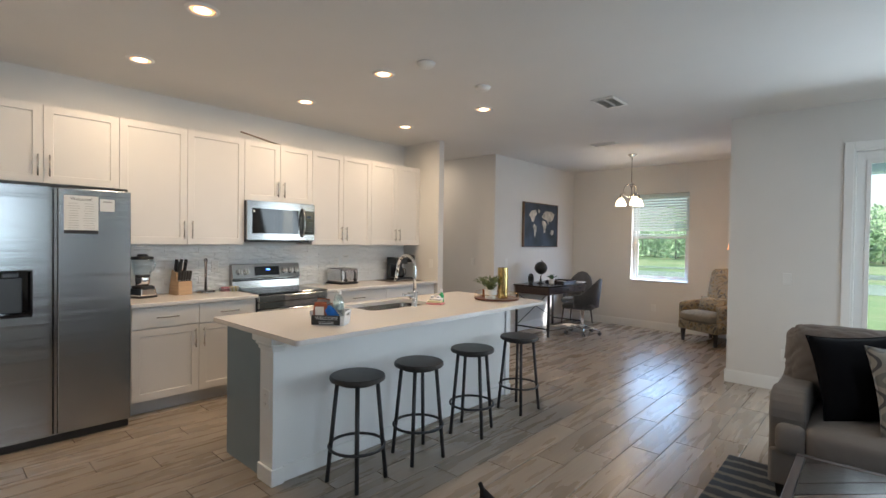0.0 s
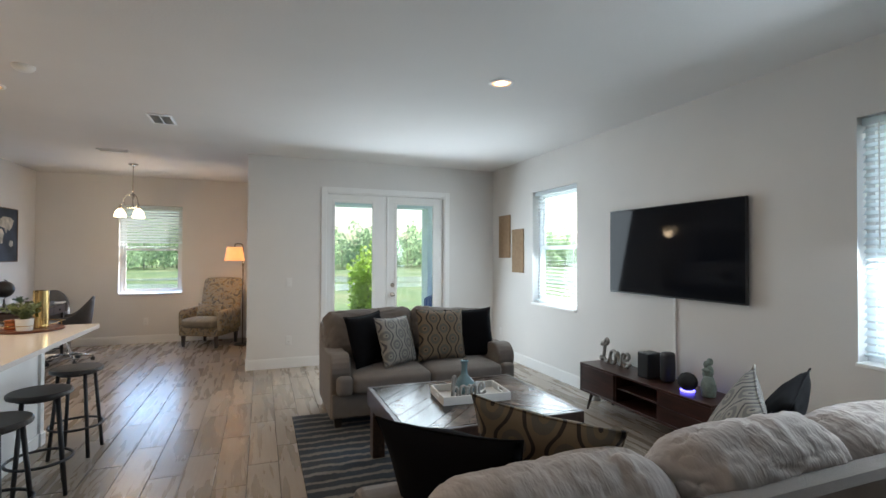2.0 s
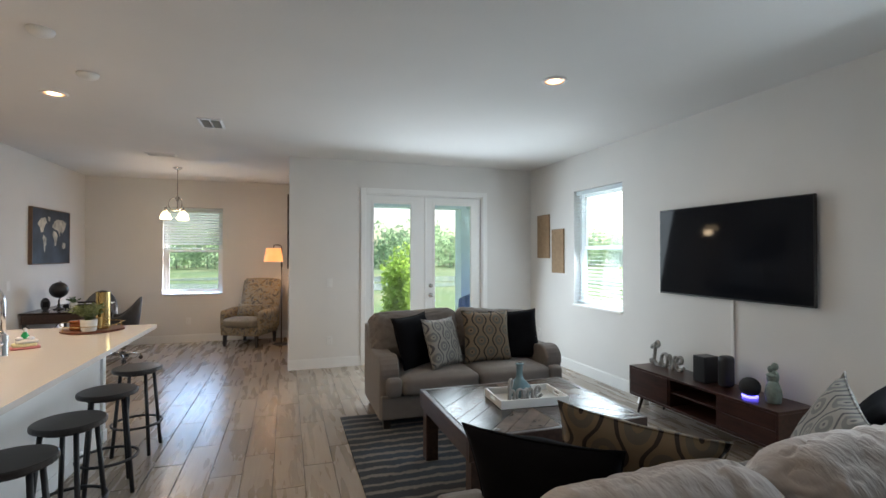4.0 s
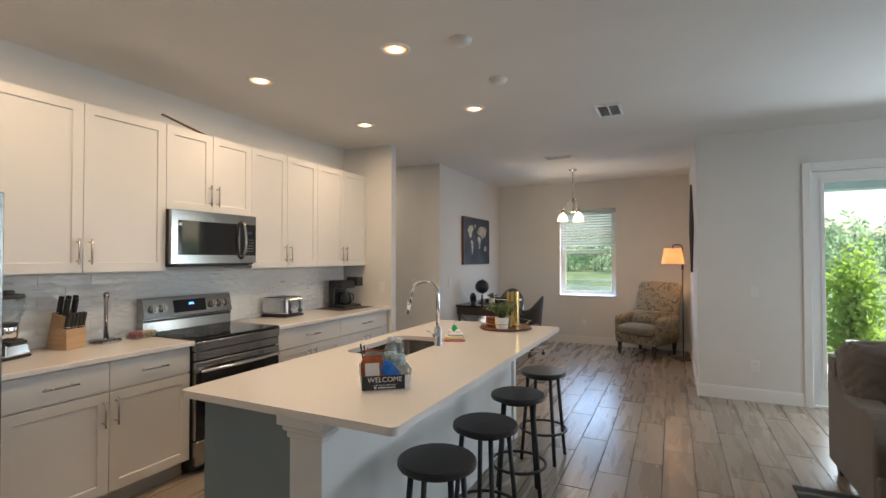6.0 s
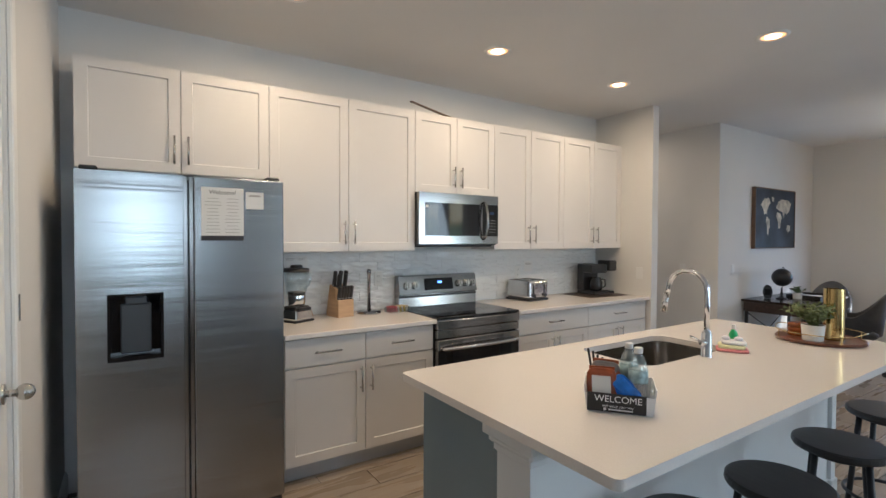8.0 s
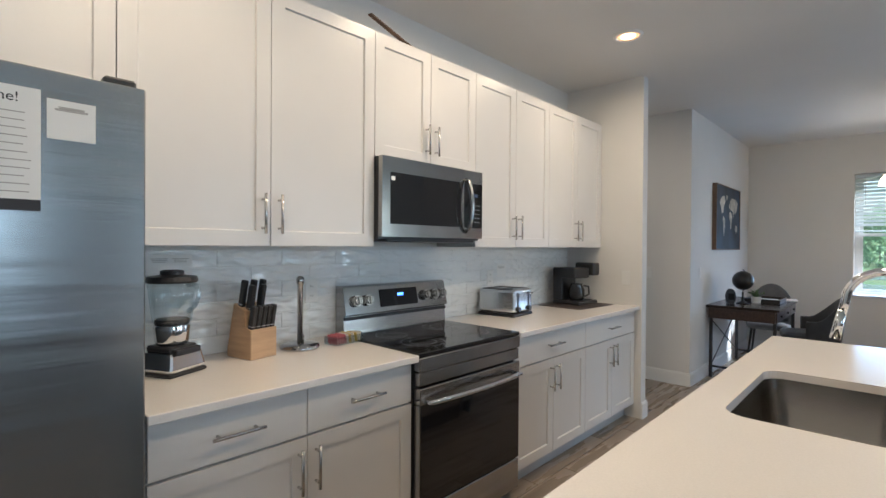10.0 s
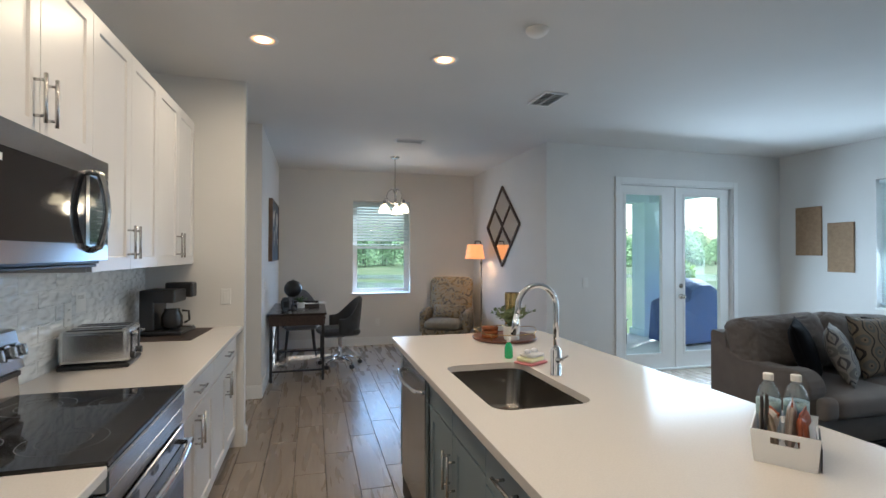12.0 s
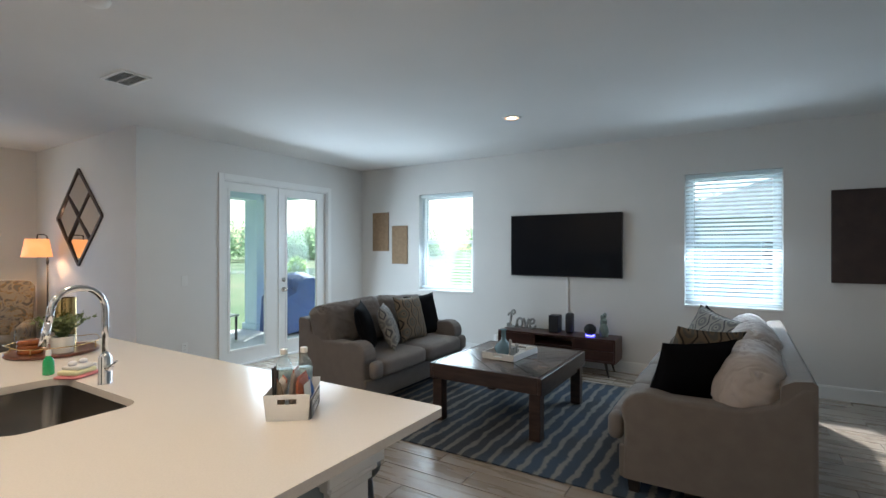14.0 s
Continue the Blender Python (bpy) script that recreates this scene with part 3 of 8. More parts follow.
def island():
    x0, x1, y0, y1 = -3.687, -2.615, 2.06, 4.587
    sx0, sx1, sy0, sy1 = -3.57, -3.17, 3.02, 3.71
    bm = bmesh.new()
    # the slab with its sink cut-out, corners rounded
    def outline(ax0, ax1, ay0, ay1, r, n=6):
        pts = []
        for cx, cy, a in ((ax1 - r, ay1 - r, 0), (ax0 + r, ay1 - r, 90), (ax0 + r, ay0 + r, 180), (ax1 - r, ay0 + r, 270)):
            for k in range(n + 1):
                t = radians(a + 90 * k / n)
                pts.append((cx + r * math.cos(t), cy + r * math.sin(t)))
        return pts
    rings = {}
    for nm, pts in (("o", outline(x0, x1, y0, y1, 0.025)), ("i", outline(sx0, sx1, sy0, sy1, 0.07))):
        for z in (0.886, 0.916):
            rings[nm, z] = [bm.verts.new((px, py, z)) for px, py in pts]
    k = len(rings["o", 0.886])
    for i in range(k):
        j = (i + 1) % k
        bm.faces.new((rings["o", 0.886][i], rings["o", 0.886][j], rings["o", 0.916][j], rings["o", 0.916][i]))
        bm.faces.new((rings["i", 0.916][i], rings["i", 0.916][j], rings["i", 0.886][j], rings["i", 0.886][i]))
        for z in (0.886, 0.916):
            bm.faces.new((rings["o", z][i], rings["o", z][j], rings["i", z][j], rings["i", z][i]))
    top = tagged(part("worktop", bm, QUARTZ), "large pale quartz island worktop with undermount sink cut-out", "worktop")
    # sink
    th = thing("sink", "stainless steel undermount sink bowl, empty, set in the island worktop", "sink", (sx0 + sx1) / 2, (sy0 + sy1) / 2, 0.885)
    bm = bmesh.new()
    hx, hy = (sx1 - sx0) / 2 + 0.004, (sy1 - sy0) / 2 + 0.004
    prev = None
    for z, s, r in ((0, 0, 0.075), (-0.17, 0.012, 0.075), (-0.195, 0.03, 0.06), (-0.2, 0.06, 0.05)):
        pts = outline(-hx + s, hx - s, -hy + s, hy - s, r)
        ring = [bm.verts.new((px, py, z)) for px, py in pts]
        if prev:
            for i in range(len(ring)):
                j = (i + 1) % len(ring)
                bm.faces.new((prev[i], prev[j], ring[j], ring[i]))
        prev = ring
    bm.faces.new(prev)
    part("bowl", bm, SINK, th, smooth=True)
    bm = bmesh.new()
    lathe(bm, [(0.045, -0.199), (0.045, -0.195), (0.03, -0.197), (0.0, -0.198)], 20)
    part("drain", bm, CHROME, th, "chrome drain strainer", smooth=True)
    # body
    th = thing("kitchen_island", "kitchen island with blue-grey cabinets and a white panelled back", "kitchen island", -3.3, 3.33, 0)
    ox, oy = -3.3, 3.33
    bm = bmesh.new()
    bx0, bx1, by0, by1 = -3.635, -3.125, 2.13, 4.52
    box(bm, bx0 + 0.021 - ox, bx1 - ox, by0 - oy, by0 + 0.02 - oy, 0, 0.885)
    part("end_panel", bm, ISLAND, th, "blue-grey painted end panel")
    bm = bmesh.new()
    box(bm, bx0 + 0.021 - ox, bx1 - ox, by1 - 0.02 - oy, by1 - oy, 0, 0.885)
    part("end_panel", bm, ISLAND, th, "blue-grey painted end panel")
    bm = bmesh.new()
    box(bm, bx0 + 0.09 - ox, bx0 + 0.1 - ox, by0 - oy + 0.02, by1 - oy - 0.02, 0, 0.11)
    box(bm, bx0 + 0.021 - ox, bx1 - ox, by0 + 0.02 - oy, by1 - 0.02 - oy, 0.11, 0.13)
    box(bm, bx0 + 0.021 - ox, bx0 + 0.03 - ox, by0 + 0.02 - oy, by1 - 0.02 - oy, 0.13, 0.885)
    part("body", bm, ISLAND, th, "blue-grey painted cabinet body")
    bm = bmesh.new()
    box(bm, bx1 + 0.001 - ox, -2.985 - ox, 2.16 - oy, 4.50 - oy, 0, 0.884)
    part("back_panel", bm, ISLAND_WHITE, th, "white painted back panel")
    for py in (2.115, 4.47):
        bm = bmesh.new()
        box(bm, -3.12 - ox, -2.965 - ox, py - oy, py + 0.06 - oy, 0, 0.79)
        box(bm, -3.13 - ox, -2.955 - ox, py - 0.01 - oy, py + 0.07 - oy, 0.79, 0.815, 0.004)
        box(bm, -3.145 - ox, -2.94 - ox, py - 0.022 - oy, py + 0.082 - oy, 0.815, 0.84, 0.008)
        box(bm, -3.16 - ox, -2.925 - ox, py - 0.034 - oy, py + 0.094 - oy, 0.84, 0.885, 0.004)
        box(bm, -3.13 - ox, -2.955 - ox, py - 0.012 - oy, py + 0.07 - oy, 0, 0.1, 0.004)
        part("post", bm, ISLAND_WHITE, th, "white post with stepped capital")
    bm = bmesh.new()
    box(bm, -2.984 - ox, -2.972 - ox, 2.19 - oy, 4.46 - oy, 0, 0.1, 0.003)
    part("base_trim", bm, ISLAND_WHITE, th)
    # fronts towards the range
    cuts = (2.14, 2.54, 2.95, 3.34, 3.73)
    for i in range(4):
        a, b = cuts[i], cuts[i + 1]
        if i < 2:
            shaker("drawer", th, a - oy, b - oy, 0.705, 0.875, bx0 - ox, -1, ISLAND, ((a + b) / 2 - oy, 0.79, False, 0.14), rail=0)
            top_z = 0.70
        else:
            shaker("drawer", th, a - oy, b - oy, 0.735, 0.875, bx0 - ox, -1, ISLAND, None, rail=0)
            top_z = 0.73
        hy = (b - 0.035) if i % 2 == 0 else (a + 0.035)
        shaker("door", th, a - oy, b - oy, 0.115, top_z, bx0 - ox, -1, ISLAND, (hy - oy, 0.57, True))
    shaker("end_filler", th, 4.36 - oy, 4.52 - oy, 0.115, 0.875, bx0 - ox, -1, ISLAND, None, rail=0)
    # dishwasher
    dw = thing("dishwasher", "stainless steel dishwasher with curved bar handle, closed, built into the island", "dishwasher", bx0, 4.045, 0.11)
    bm = bmesh.new()
    box(bm, -0.022, 0.0, -0.303, 0.303, 0.01, 0.765, 0.004)
    part("door", bm, STEEL, dw)
    bm = bmesh.new()
    pts = [(-0.022, -0.26, 0.66), (-0.055, -0.235, 0.66)] + [(-0.062 - 0.018 * math.cos(t * math.pi / 2), t * 0.2, 0.66) for t in (-0.9, -0.5, 0, 0.5, 0.9)] + [(-0.055, 0.235, 0.66), (-0.022, 0.26, 0.66)]
    tube(bm, pts, 0.011, 10)
    part("handle", bm, CHROME, dw, "bright steel handle", smooth=True)
    bm = bmesh.new()
    box(bm, -0.02, 0.0, -0.29, 0.29, -0.1, 0.008)
    part("kick_plate", bm, BLACK_PLASTIC, dw)
    # faucet
    f = thing("faucet", "tall chrome gooseneck pull-down faucet with side lever on the island", "faucet", -3.127, 3.41, 0.916)
    bm = bmesh.new()
    lathe(bm, [(0.027, 0), (0.027, 0.008), (0.024, 0.012), (0.0235, 0.115), (0.016, 0.125), (0.0145, 0.13)], 24)
    part("base", bm, CHROME, f, smooth=True)
    bm = bmesh.new()
    pts = [(0, 0, 0.12), (0, 0, 0.25)] + [(-0.095 + 0.095 * math.cos(radians(a)), -0.005 * a / 90, 0.315 + 0.095 * math.sin(radians(a))) for a in range(0, 181, 15)] + [(-0.199, -0.012, 0.27)]
    tube(bm, pts, 0.0125, 14)
    part("neck", bm, CHROME, f, smooth=True)
    bm = bmesh.new()
    rod(bm, (-0.197, -0.012, 0.285), (-0.214, -0.014, 0.195), 0.0125, 16, 0.0145)
    part("spray_head", bm, CHROME, f, smooth=True)
    bm = bmesh.new()
    rod(bm, (0, 0.0, 0.075), (0, -0.045, 0.075), 0.014, 16)
    rod(bm, (0, -0.04, 0.078), (-0.01, -0.12, 0.112), 0.0055, 10)
    part("lever", bm, CHROME, f, smooth=True)


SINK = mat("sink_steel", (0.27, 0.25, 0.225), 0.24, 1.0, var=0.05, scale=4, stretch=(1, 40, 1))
island()


def holed_slab(bm, xa, xb, ys, zs):
    """A slab across x with one rectangular hole in its middle cell."""
    v = [[[bm.verts.new((x, y, z)) for z in zs] for y in ys] for x in (xa, xb)]
    for i in range(3):
        for j in range(3):
            if (i, j) != (1, 1):
                for k in (0, 1):
                    bm.faces.new((v[k][i][j], v[k][i + 1][j], v[k][i + 1][j + 1], v[k][i][j + 1]))
    loop = [(i, 0) for i in range(3)] + [(3, j) for j in range(3)] + [(i, 3) for i in (3, 2, 1)] + [(0, j) for j in (3, 2, 1)]
    for ring in (loop, [(1, 1), (2, 1), (2, 2), (1, 2)]):
        for (i, j), (p, q) in zip(ring, ring[1:] + ring[:1]):
            bm.faces.new((v[0][i][j], v[0][p][q], v[1][p][q], v[1][i][j]))
    bmesh.ops.recalc_face_normals(bm, faces=bm.faces)


PADDLE = mat("dispenser_plastic", (0.05, 0.058, 0.072), 0.35)


def fridge():
    y0, y1, xf, h = 0.905, 1.815, -4.585, 1.785
    ox, oy = -4.95, (y0 + y1) / 2
    th = thing("refrigerator", "large stainless steel side-by-side refrigerator with water dispenser, closed", "refrigerator", ox, oy, 0)
    bm = bmesh.new()
    box(bm, XW + 0.03 - ox, xf - 0.075 - ox, y0 - oy + 0.004, y1 - oy - 0.004, 0.03, h - 0.012, 0.004)
    part("body", bm, FRIDGE_SIDE, th, "dark grey cabinet")
    mid = 1.355
    for a, b in ((y0, mid - 0.024), (mid + 0.024, y1)):
        bm = bmesh.new()
        if a == y0:
            dy0, dy1, dz0, dz1 = 1.02, 1.245, 0.90, 1.215
            holed_slab(bm, xf - 0.07 - ox, xf - ox, [v - oy for v in (a, dy0, dy1, b)], [0.06, dz0, dz1, h])
            d = part("door", bm, STEEL_DOOR, th)
            bm = bmesh.new()
            box(bm, xf - 0.068 - ox, xf - 0.06 - ox, dy0 - oy, dy1 - oy, dz0, dz1)
            for q in ((dy0, dy0 + 0.012, dz0, dz1), (dy1 - 0.012, dy1, dz0, dz1), (dy0 + 0.012, dy1 - 0.012, dz1 - 0.012, dz1), (dy0 + 0.012, dy1 - 0.012, dz0, dz0 + 0.02)):
                box(bm, xf - 0.06 - ox, xf + 0.002 - ox, q[0] - oy, q[1] - oy, q[2], q[3])
            disp = part("dispenser", bm, BLACK_GLASS, d, "black recessed water dispenser")
            bm = bmesh.new()
            box(bm, xf - 0.05 - ox, xf - 0.03 - ox, 1.07 - oy, 1.195 - oy, dz0 + 0.03, dz1 - 0.05, 0.006)
            part("nozzle_back", bm, PADDLE, d)
            bm = bmesh.new()
            box(bm, xf - 0.045 - ox, xf - 0.004 - ox, 1.09 - oy, 1.175 - oy, dz1 - 0.05, dz1 - 0.014, 0.006)
            part("paddle", bm, PADDLE, d, "dark blue-grey dispenser paddle")
        else:
            box(bm, xf - 0.07 - ox, xf - ox, a - oy, b - oy, 0.06, h, 0.004)
            part("door", bm, STEEL_DOOR, th)
    for a, b in ((mid - 0.023, mid - 0.003), (mid + 0.003, mid + 0.023)):
        bm = bmesh.new()
        box(bm, xf - 0.07 - ox, xf - 0.018 - ox, a - oy, b - oy, 0.06, h, 0.002)
        part("grip_channel", bm, DARK_STEEL, th, "recessed dark grip channel")
    bm = bmesh.new()
    box(bm, xf - 0.06 - ox, xf - 0.02 - ox, y0 + 0.01 - oy, y1 - 0.01 - oy, 0.005, 0.055)
    part("base_grille", bm, BLACK_PLASTIC, th)
    for yy in (y0 + 0.05, y1 - 0.05):
        bm = bmesh.new()
        box(bm, xf - 0.12 - ox, xf - 0.02 - ox, yy - 0.035 - oy, yy + 0.035 - oy, h, h + 0.022, 0.006)
        part("hinge_cover", bm, BLACK_PLASTIC, th)


FRIDGE_SIDE = mat("fridge_side", (0.05, 0.055, 0.06), 0.4)
STEEL_DOOR = mat("fridge_steel", (0.38, 0.385, 0.39), 0.24, 1.0, var=0.05, scale=5, stretch=(0.4, 0.4, 14), rough_var=0.02, bump=0.22, bump_scale=1, bump_depth=0.012)
fridge()

# ---- range and microwave ----
def cooker():
    y0, y1, xf = 2.893, 3.655, -4.70
    ox, oy = -5.0, (y0 + y1) / 2
    th = thing("range", "stainless steel electric range with black glass top, oven closed", "range", ox, oy, 0)
    a, b = y0 - oy, y1 - oy
    X = lambda v: v - ox
    bm = bmesh.new()
    box(bm, X(XW + 0.03), X(xf - 0.045), a, b, 0.03, 0.905)
    part("body", bm, BLACK_PLASTIC, th, "black side panels")
    bm = bmesh.new()
    box(bm, X(XW + 0.09), X(xf - 0.002), a, b, 0.905, 0.924, 0.004)
    part("cooktop", bm, BLACK_GLASS, th, "smooth black glass cooktop")
    bm = bmesh.new()
    for cx, cy, r in ((-4.88, -0.19, 0.11), (-4.88, 0.19, 0.085), (-5.12, -0.19, 0.085), (-5.12, 0.19, 0.11)):
        for rr in (r, r * 0.62):
            ring = [(X(cx) + rr * math.cos(2 * math.pi * i / 32), cy + rr * math.sin(2 * math.pi * i / 32), 0.9243) for i in range(32)]
            ring2 = [(X(cx) + (rr - 0.002) * math.cos(2 * math.pi * i / 32), cy + (rr - 0.002) * math.sin(2 * math.pi * i / 32), 0.9245) for i in range(32)]
            v1, v2 = [bm.verts.new(p) for p in ring], [bm.verts.new(p) for p in ring2]
            for i in range(32):
                bm.faces.new((v1[i], v1[(i + 1) % 32], v2[(i + 1) % 32], v2[i]))
    part("burner_ring", bm, mat("ring_print", (0.1, 0.1, 0.11), 0.3), th, "thin grey printed burner rings", kind="stuff")
    bm = bmesh.new()
    box(bm, X(xf - 0.045), X(xf), a, b, 0.838, 0.902, 0.005)
    part("front_rail", bm, DARK_STEEL, th)
    bm = bmesh.new()
    box(bm, X(xf - 0.04), X(xf - 0.006), a + 0.004, b - 0.004, 0.775, 0.834, 0.003)
    part("vent_strip", bm, DARK_STEEL, th)
    for s in (-0.19, 0, 0.19):
        for k in range(3):
            bm = bmesh.new()
            box(bm, X(xf + 0.002), X(xf + 0.0045), s - 0.028, s + 0.028, 0.745 - k * 0.009, 0.749 - k * 0.009)
            part("vent_slot", bm, BLACK_PLASTIC, th)
    bm = bmesh.new()
    box(bm, X(xf - 0.045), X(xf), a + 0.004, b - 0.004, 0.69, 0.765, 0.004)
    box(bm, X(xf - 0.045), X(xf - 0.004), a + 0.004, b - 0.004, 0.235, 0.69, 0.003)
    d = part("oven_door", bm, DARK_STEEL, th)
    bm = bmesh.new()
    box(bm, X(xf - 0.004), X(xf + 0.001), a + 0.01, b - 0.01, 0.24, 0.688, 0.001)
    part("glass", bm, BLACK_GLASS, d, "black oven window")
    bm = bmesh.new()
    pts = [(X(xf), a + 0.035, 0.70)] + [(X(xf + 0.035 + 0.022 * math.cos(t * math.pi / 2)), t * 0.335, 0.708) for t in (-1, -0.8, -0.5, -0.2, 0.2, 0.5, 0.8, 1)] + [(X(xf), b - 0.035, 0.70)]
    tube(bm, pts, 0.012, 12)
    part("handle", bm, CHROME, d, "bowed steel oven handle", smooth=True)
    bm = bmesh.new()
    box(bm, X(xf - 0.045), X(xf - 0.003), a + 0.004, b - 0.004, 0.065, 0.228, 0.004)
    part("drawer", bm, DARK_STEEL, th)
    # back guard with controls
    bm = bmesh.new()
    prof = [(XW + 0.02, 0.905), (XW + 0.10, 0.925), (XW + 0.092, 1.02), (XW + 0.115, 1.03), (XW + 0.085, 1.17), (XW + 0.07, 1.178), (XW + 0.02, 1.178)]
    f = [[bm.verts.new((X(px), yy, pz)) for px, pz in prof] for yy in (a, b)]
    for i in range(len(prof)):
        j = (i + 1) % len(prof)
        bm.faces.new((f[0][i], f[0][j], f[1][j], f[1][i]))
    bm.faces.new(f[0]), bm.faces.new(f[1][::-1])
    g = part("back_guard", bm, DARK_STEEL, th)
    bm = bmesh.new()
    box(bm, X(XW + 0.09), X(XW + 0.104), a + 0.002, b - 0.002, 1.0, 1.018)
    part("shadow_strip", bm, BLACK_PLASTIC, g)
    lean = Matrix.Translation((X(XW + 0.1035), 0, 1.098)) @ Matrix.Rotation(radians(-12), 4, "Y")
    bm = bmesh.new()
    box(bm, -0.004, 0.004, -0.145, 0.13, -0.045, 0.052, 0.001)
    turn_verts(bm, lean)
    part("display", bm, BLACK_GLASS, g, "black control display")
    bm = bmesh.new()
    for k in range(4):
        box(bm, 0.0045, 0.005, -0.022 + k * 0.011, -0.014 + k * 0.011, 0.01, 0.026)
    turn_verts(bm, lean)
    part("clock_digits", bm, glow("blue_digits", (0.05, 0.2, 1.0), 3.0), g, "small glowing blue digits")
    for yy in (-0.31, -0.235, 0.195, 0.27, 0.335):
        bm = bmesh.new()
        rod(bm, (0, yy, 0), (0.018, yy, 0), 0.030, 24)
        rod(bm, (0.018, yy, 0), (0.032, yy, 0), 0.022, 24)
        box(bm, 0.03, 0.042, yy - 0.006, yy + 0.006, -0.021, 0.021, 0.003)
        turn_verts(bm, lean)
        part("knob", bm, NICKEL, g, "steel control knob", smooth=False)


cooker()


def microwave():
    y0, y1, z0, z1, xf = 2.908, 3.668, 1.425, 1.828, -4.985
    ox, oy = -5.17, (y0 + y1) / 2
    th = thing("microwave", "stainless over-the-range microwave with black glass door, closed", "microwave", ox, oy, z0)
    X = lambda v: v - ox
    a, b, h = y0 - oy, y1 - oy, z1 - z0
    bm = bmesh.new()
    box(bm, X(XW + 0.003), X(xf - 0.03), a, b, 0.0, h, 0.002)
    part("body", bm, BLACK_PLASTIC, th)
    bm = bmesh.new()
    split = b - 0.165
    for q in ((a, split, h - 0.075, h), (a, split, 0.012, 0.075), (a, a + 0.05, 0.075, h - 0.075), (split - 0.03, split, 0.075, h - 0.075)):
        box(bm, X(xf - 0.029), X(xf), q[0], q[1], q[2], q[3])
    d = part("door", bm, DARK_STEEL, th)
    bm = bmesh.new()
    box(bm, X(xf - 0.025), X(xf - 0.002), a + 0.05, split - 0.03, 0.075, h - 0.075)
    part("glass", bm, BLACK_GLASS, d, "black glass window")
    bm = bmesh.new()
    box(bm, X(xf - 0.029), X(xf), split + 0.002, b, 0.075, h - 0.075, 0.002)
    part("control_panel", bm, BLACK_GLASS, th)
    bm = bmesh.new()
    box(bm, X(xf - 0.029), X(xf), split + 0.002, b, 0.012, 0.075, 0.002)
    part("panel_trim", bm, DARK_STEEL, th)
    bm = bmesh.new()
    box(bm, X(xf - 0.029), X(xf), split + 0.002, b, h - 0.075, h, 0.002)
    part("panel_trim", bm, DARK_STEEL, th)
    for i in range(5):
        for j in range(3):
            bm = bmesh.new()
            box(bm, X(xf), X(xf + 0.001), split + 0.065 + j * 0.027, split + 0.08 + j * 0.027, 0.105 + i * 0.024, 0.109 + i * 0.024)
            part("key", bm, mat("key_print", (0.3, 0.3, 0.32), 0.4) if i == 0 and j == 0 else bpy.data.materials["key_print"], th)
    bm = bmesh.new()
    box(bm, X(xf), X(xf + 0.001), split + 0.075, split + 0.12, 0.25, 0.272)
    part("display", bm, mat("display_print", (0.03, 0.05, 0.1), 0.2), th)
    bm = bmesh.new()
    pts = [(X(xf), split + 0.01, h - 0.06)] + [(X(xf + 0.028 + 0.024 * math.cos(t * math.pi / 2)), split + 0.012, 0.2 + t * 0.135) for t in (1, 0.7, 0.4, 0, -0.4, -0.7, -1)] + [(X(xf), split + 0.01, 0.05)]
    tube(bm, pts, 0.0125, 12)
    part("handle", bm, DARK_STEEL, d, "bowed steel door handle", smooth=True)
    bm = bmesh.new()
    box(bm, X(XW + 0.02), X(xf - 0.02), a + 0.05, b - 0.05, -0.012, 0.0, 0.003)
    part("bottom_vent", bm, BLACK_PLASTIC, th)
    bm = bmesh.new()
    box(bm, X(xf - 0.002), X(xf - 0.0012), a + 0.058, a + 0.082, h - 0.115, h - 0.095)
    part("sticker", bm, WHITE_PLASTIC, d)


microwave()


# ---- things on the kitchen worktop ----
ZC = 0.916


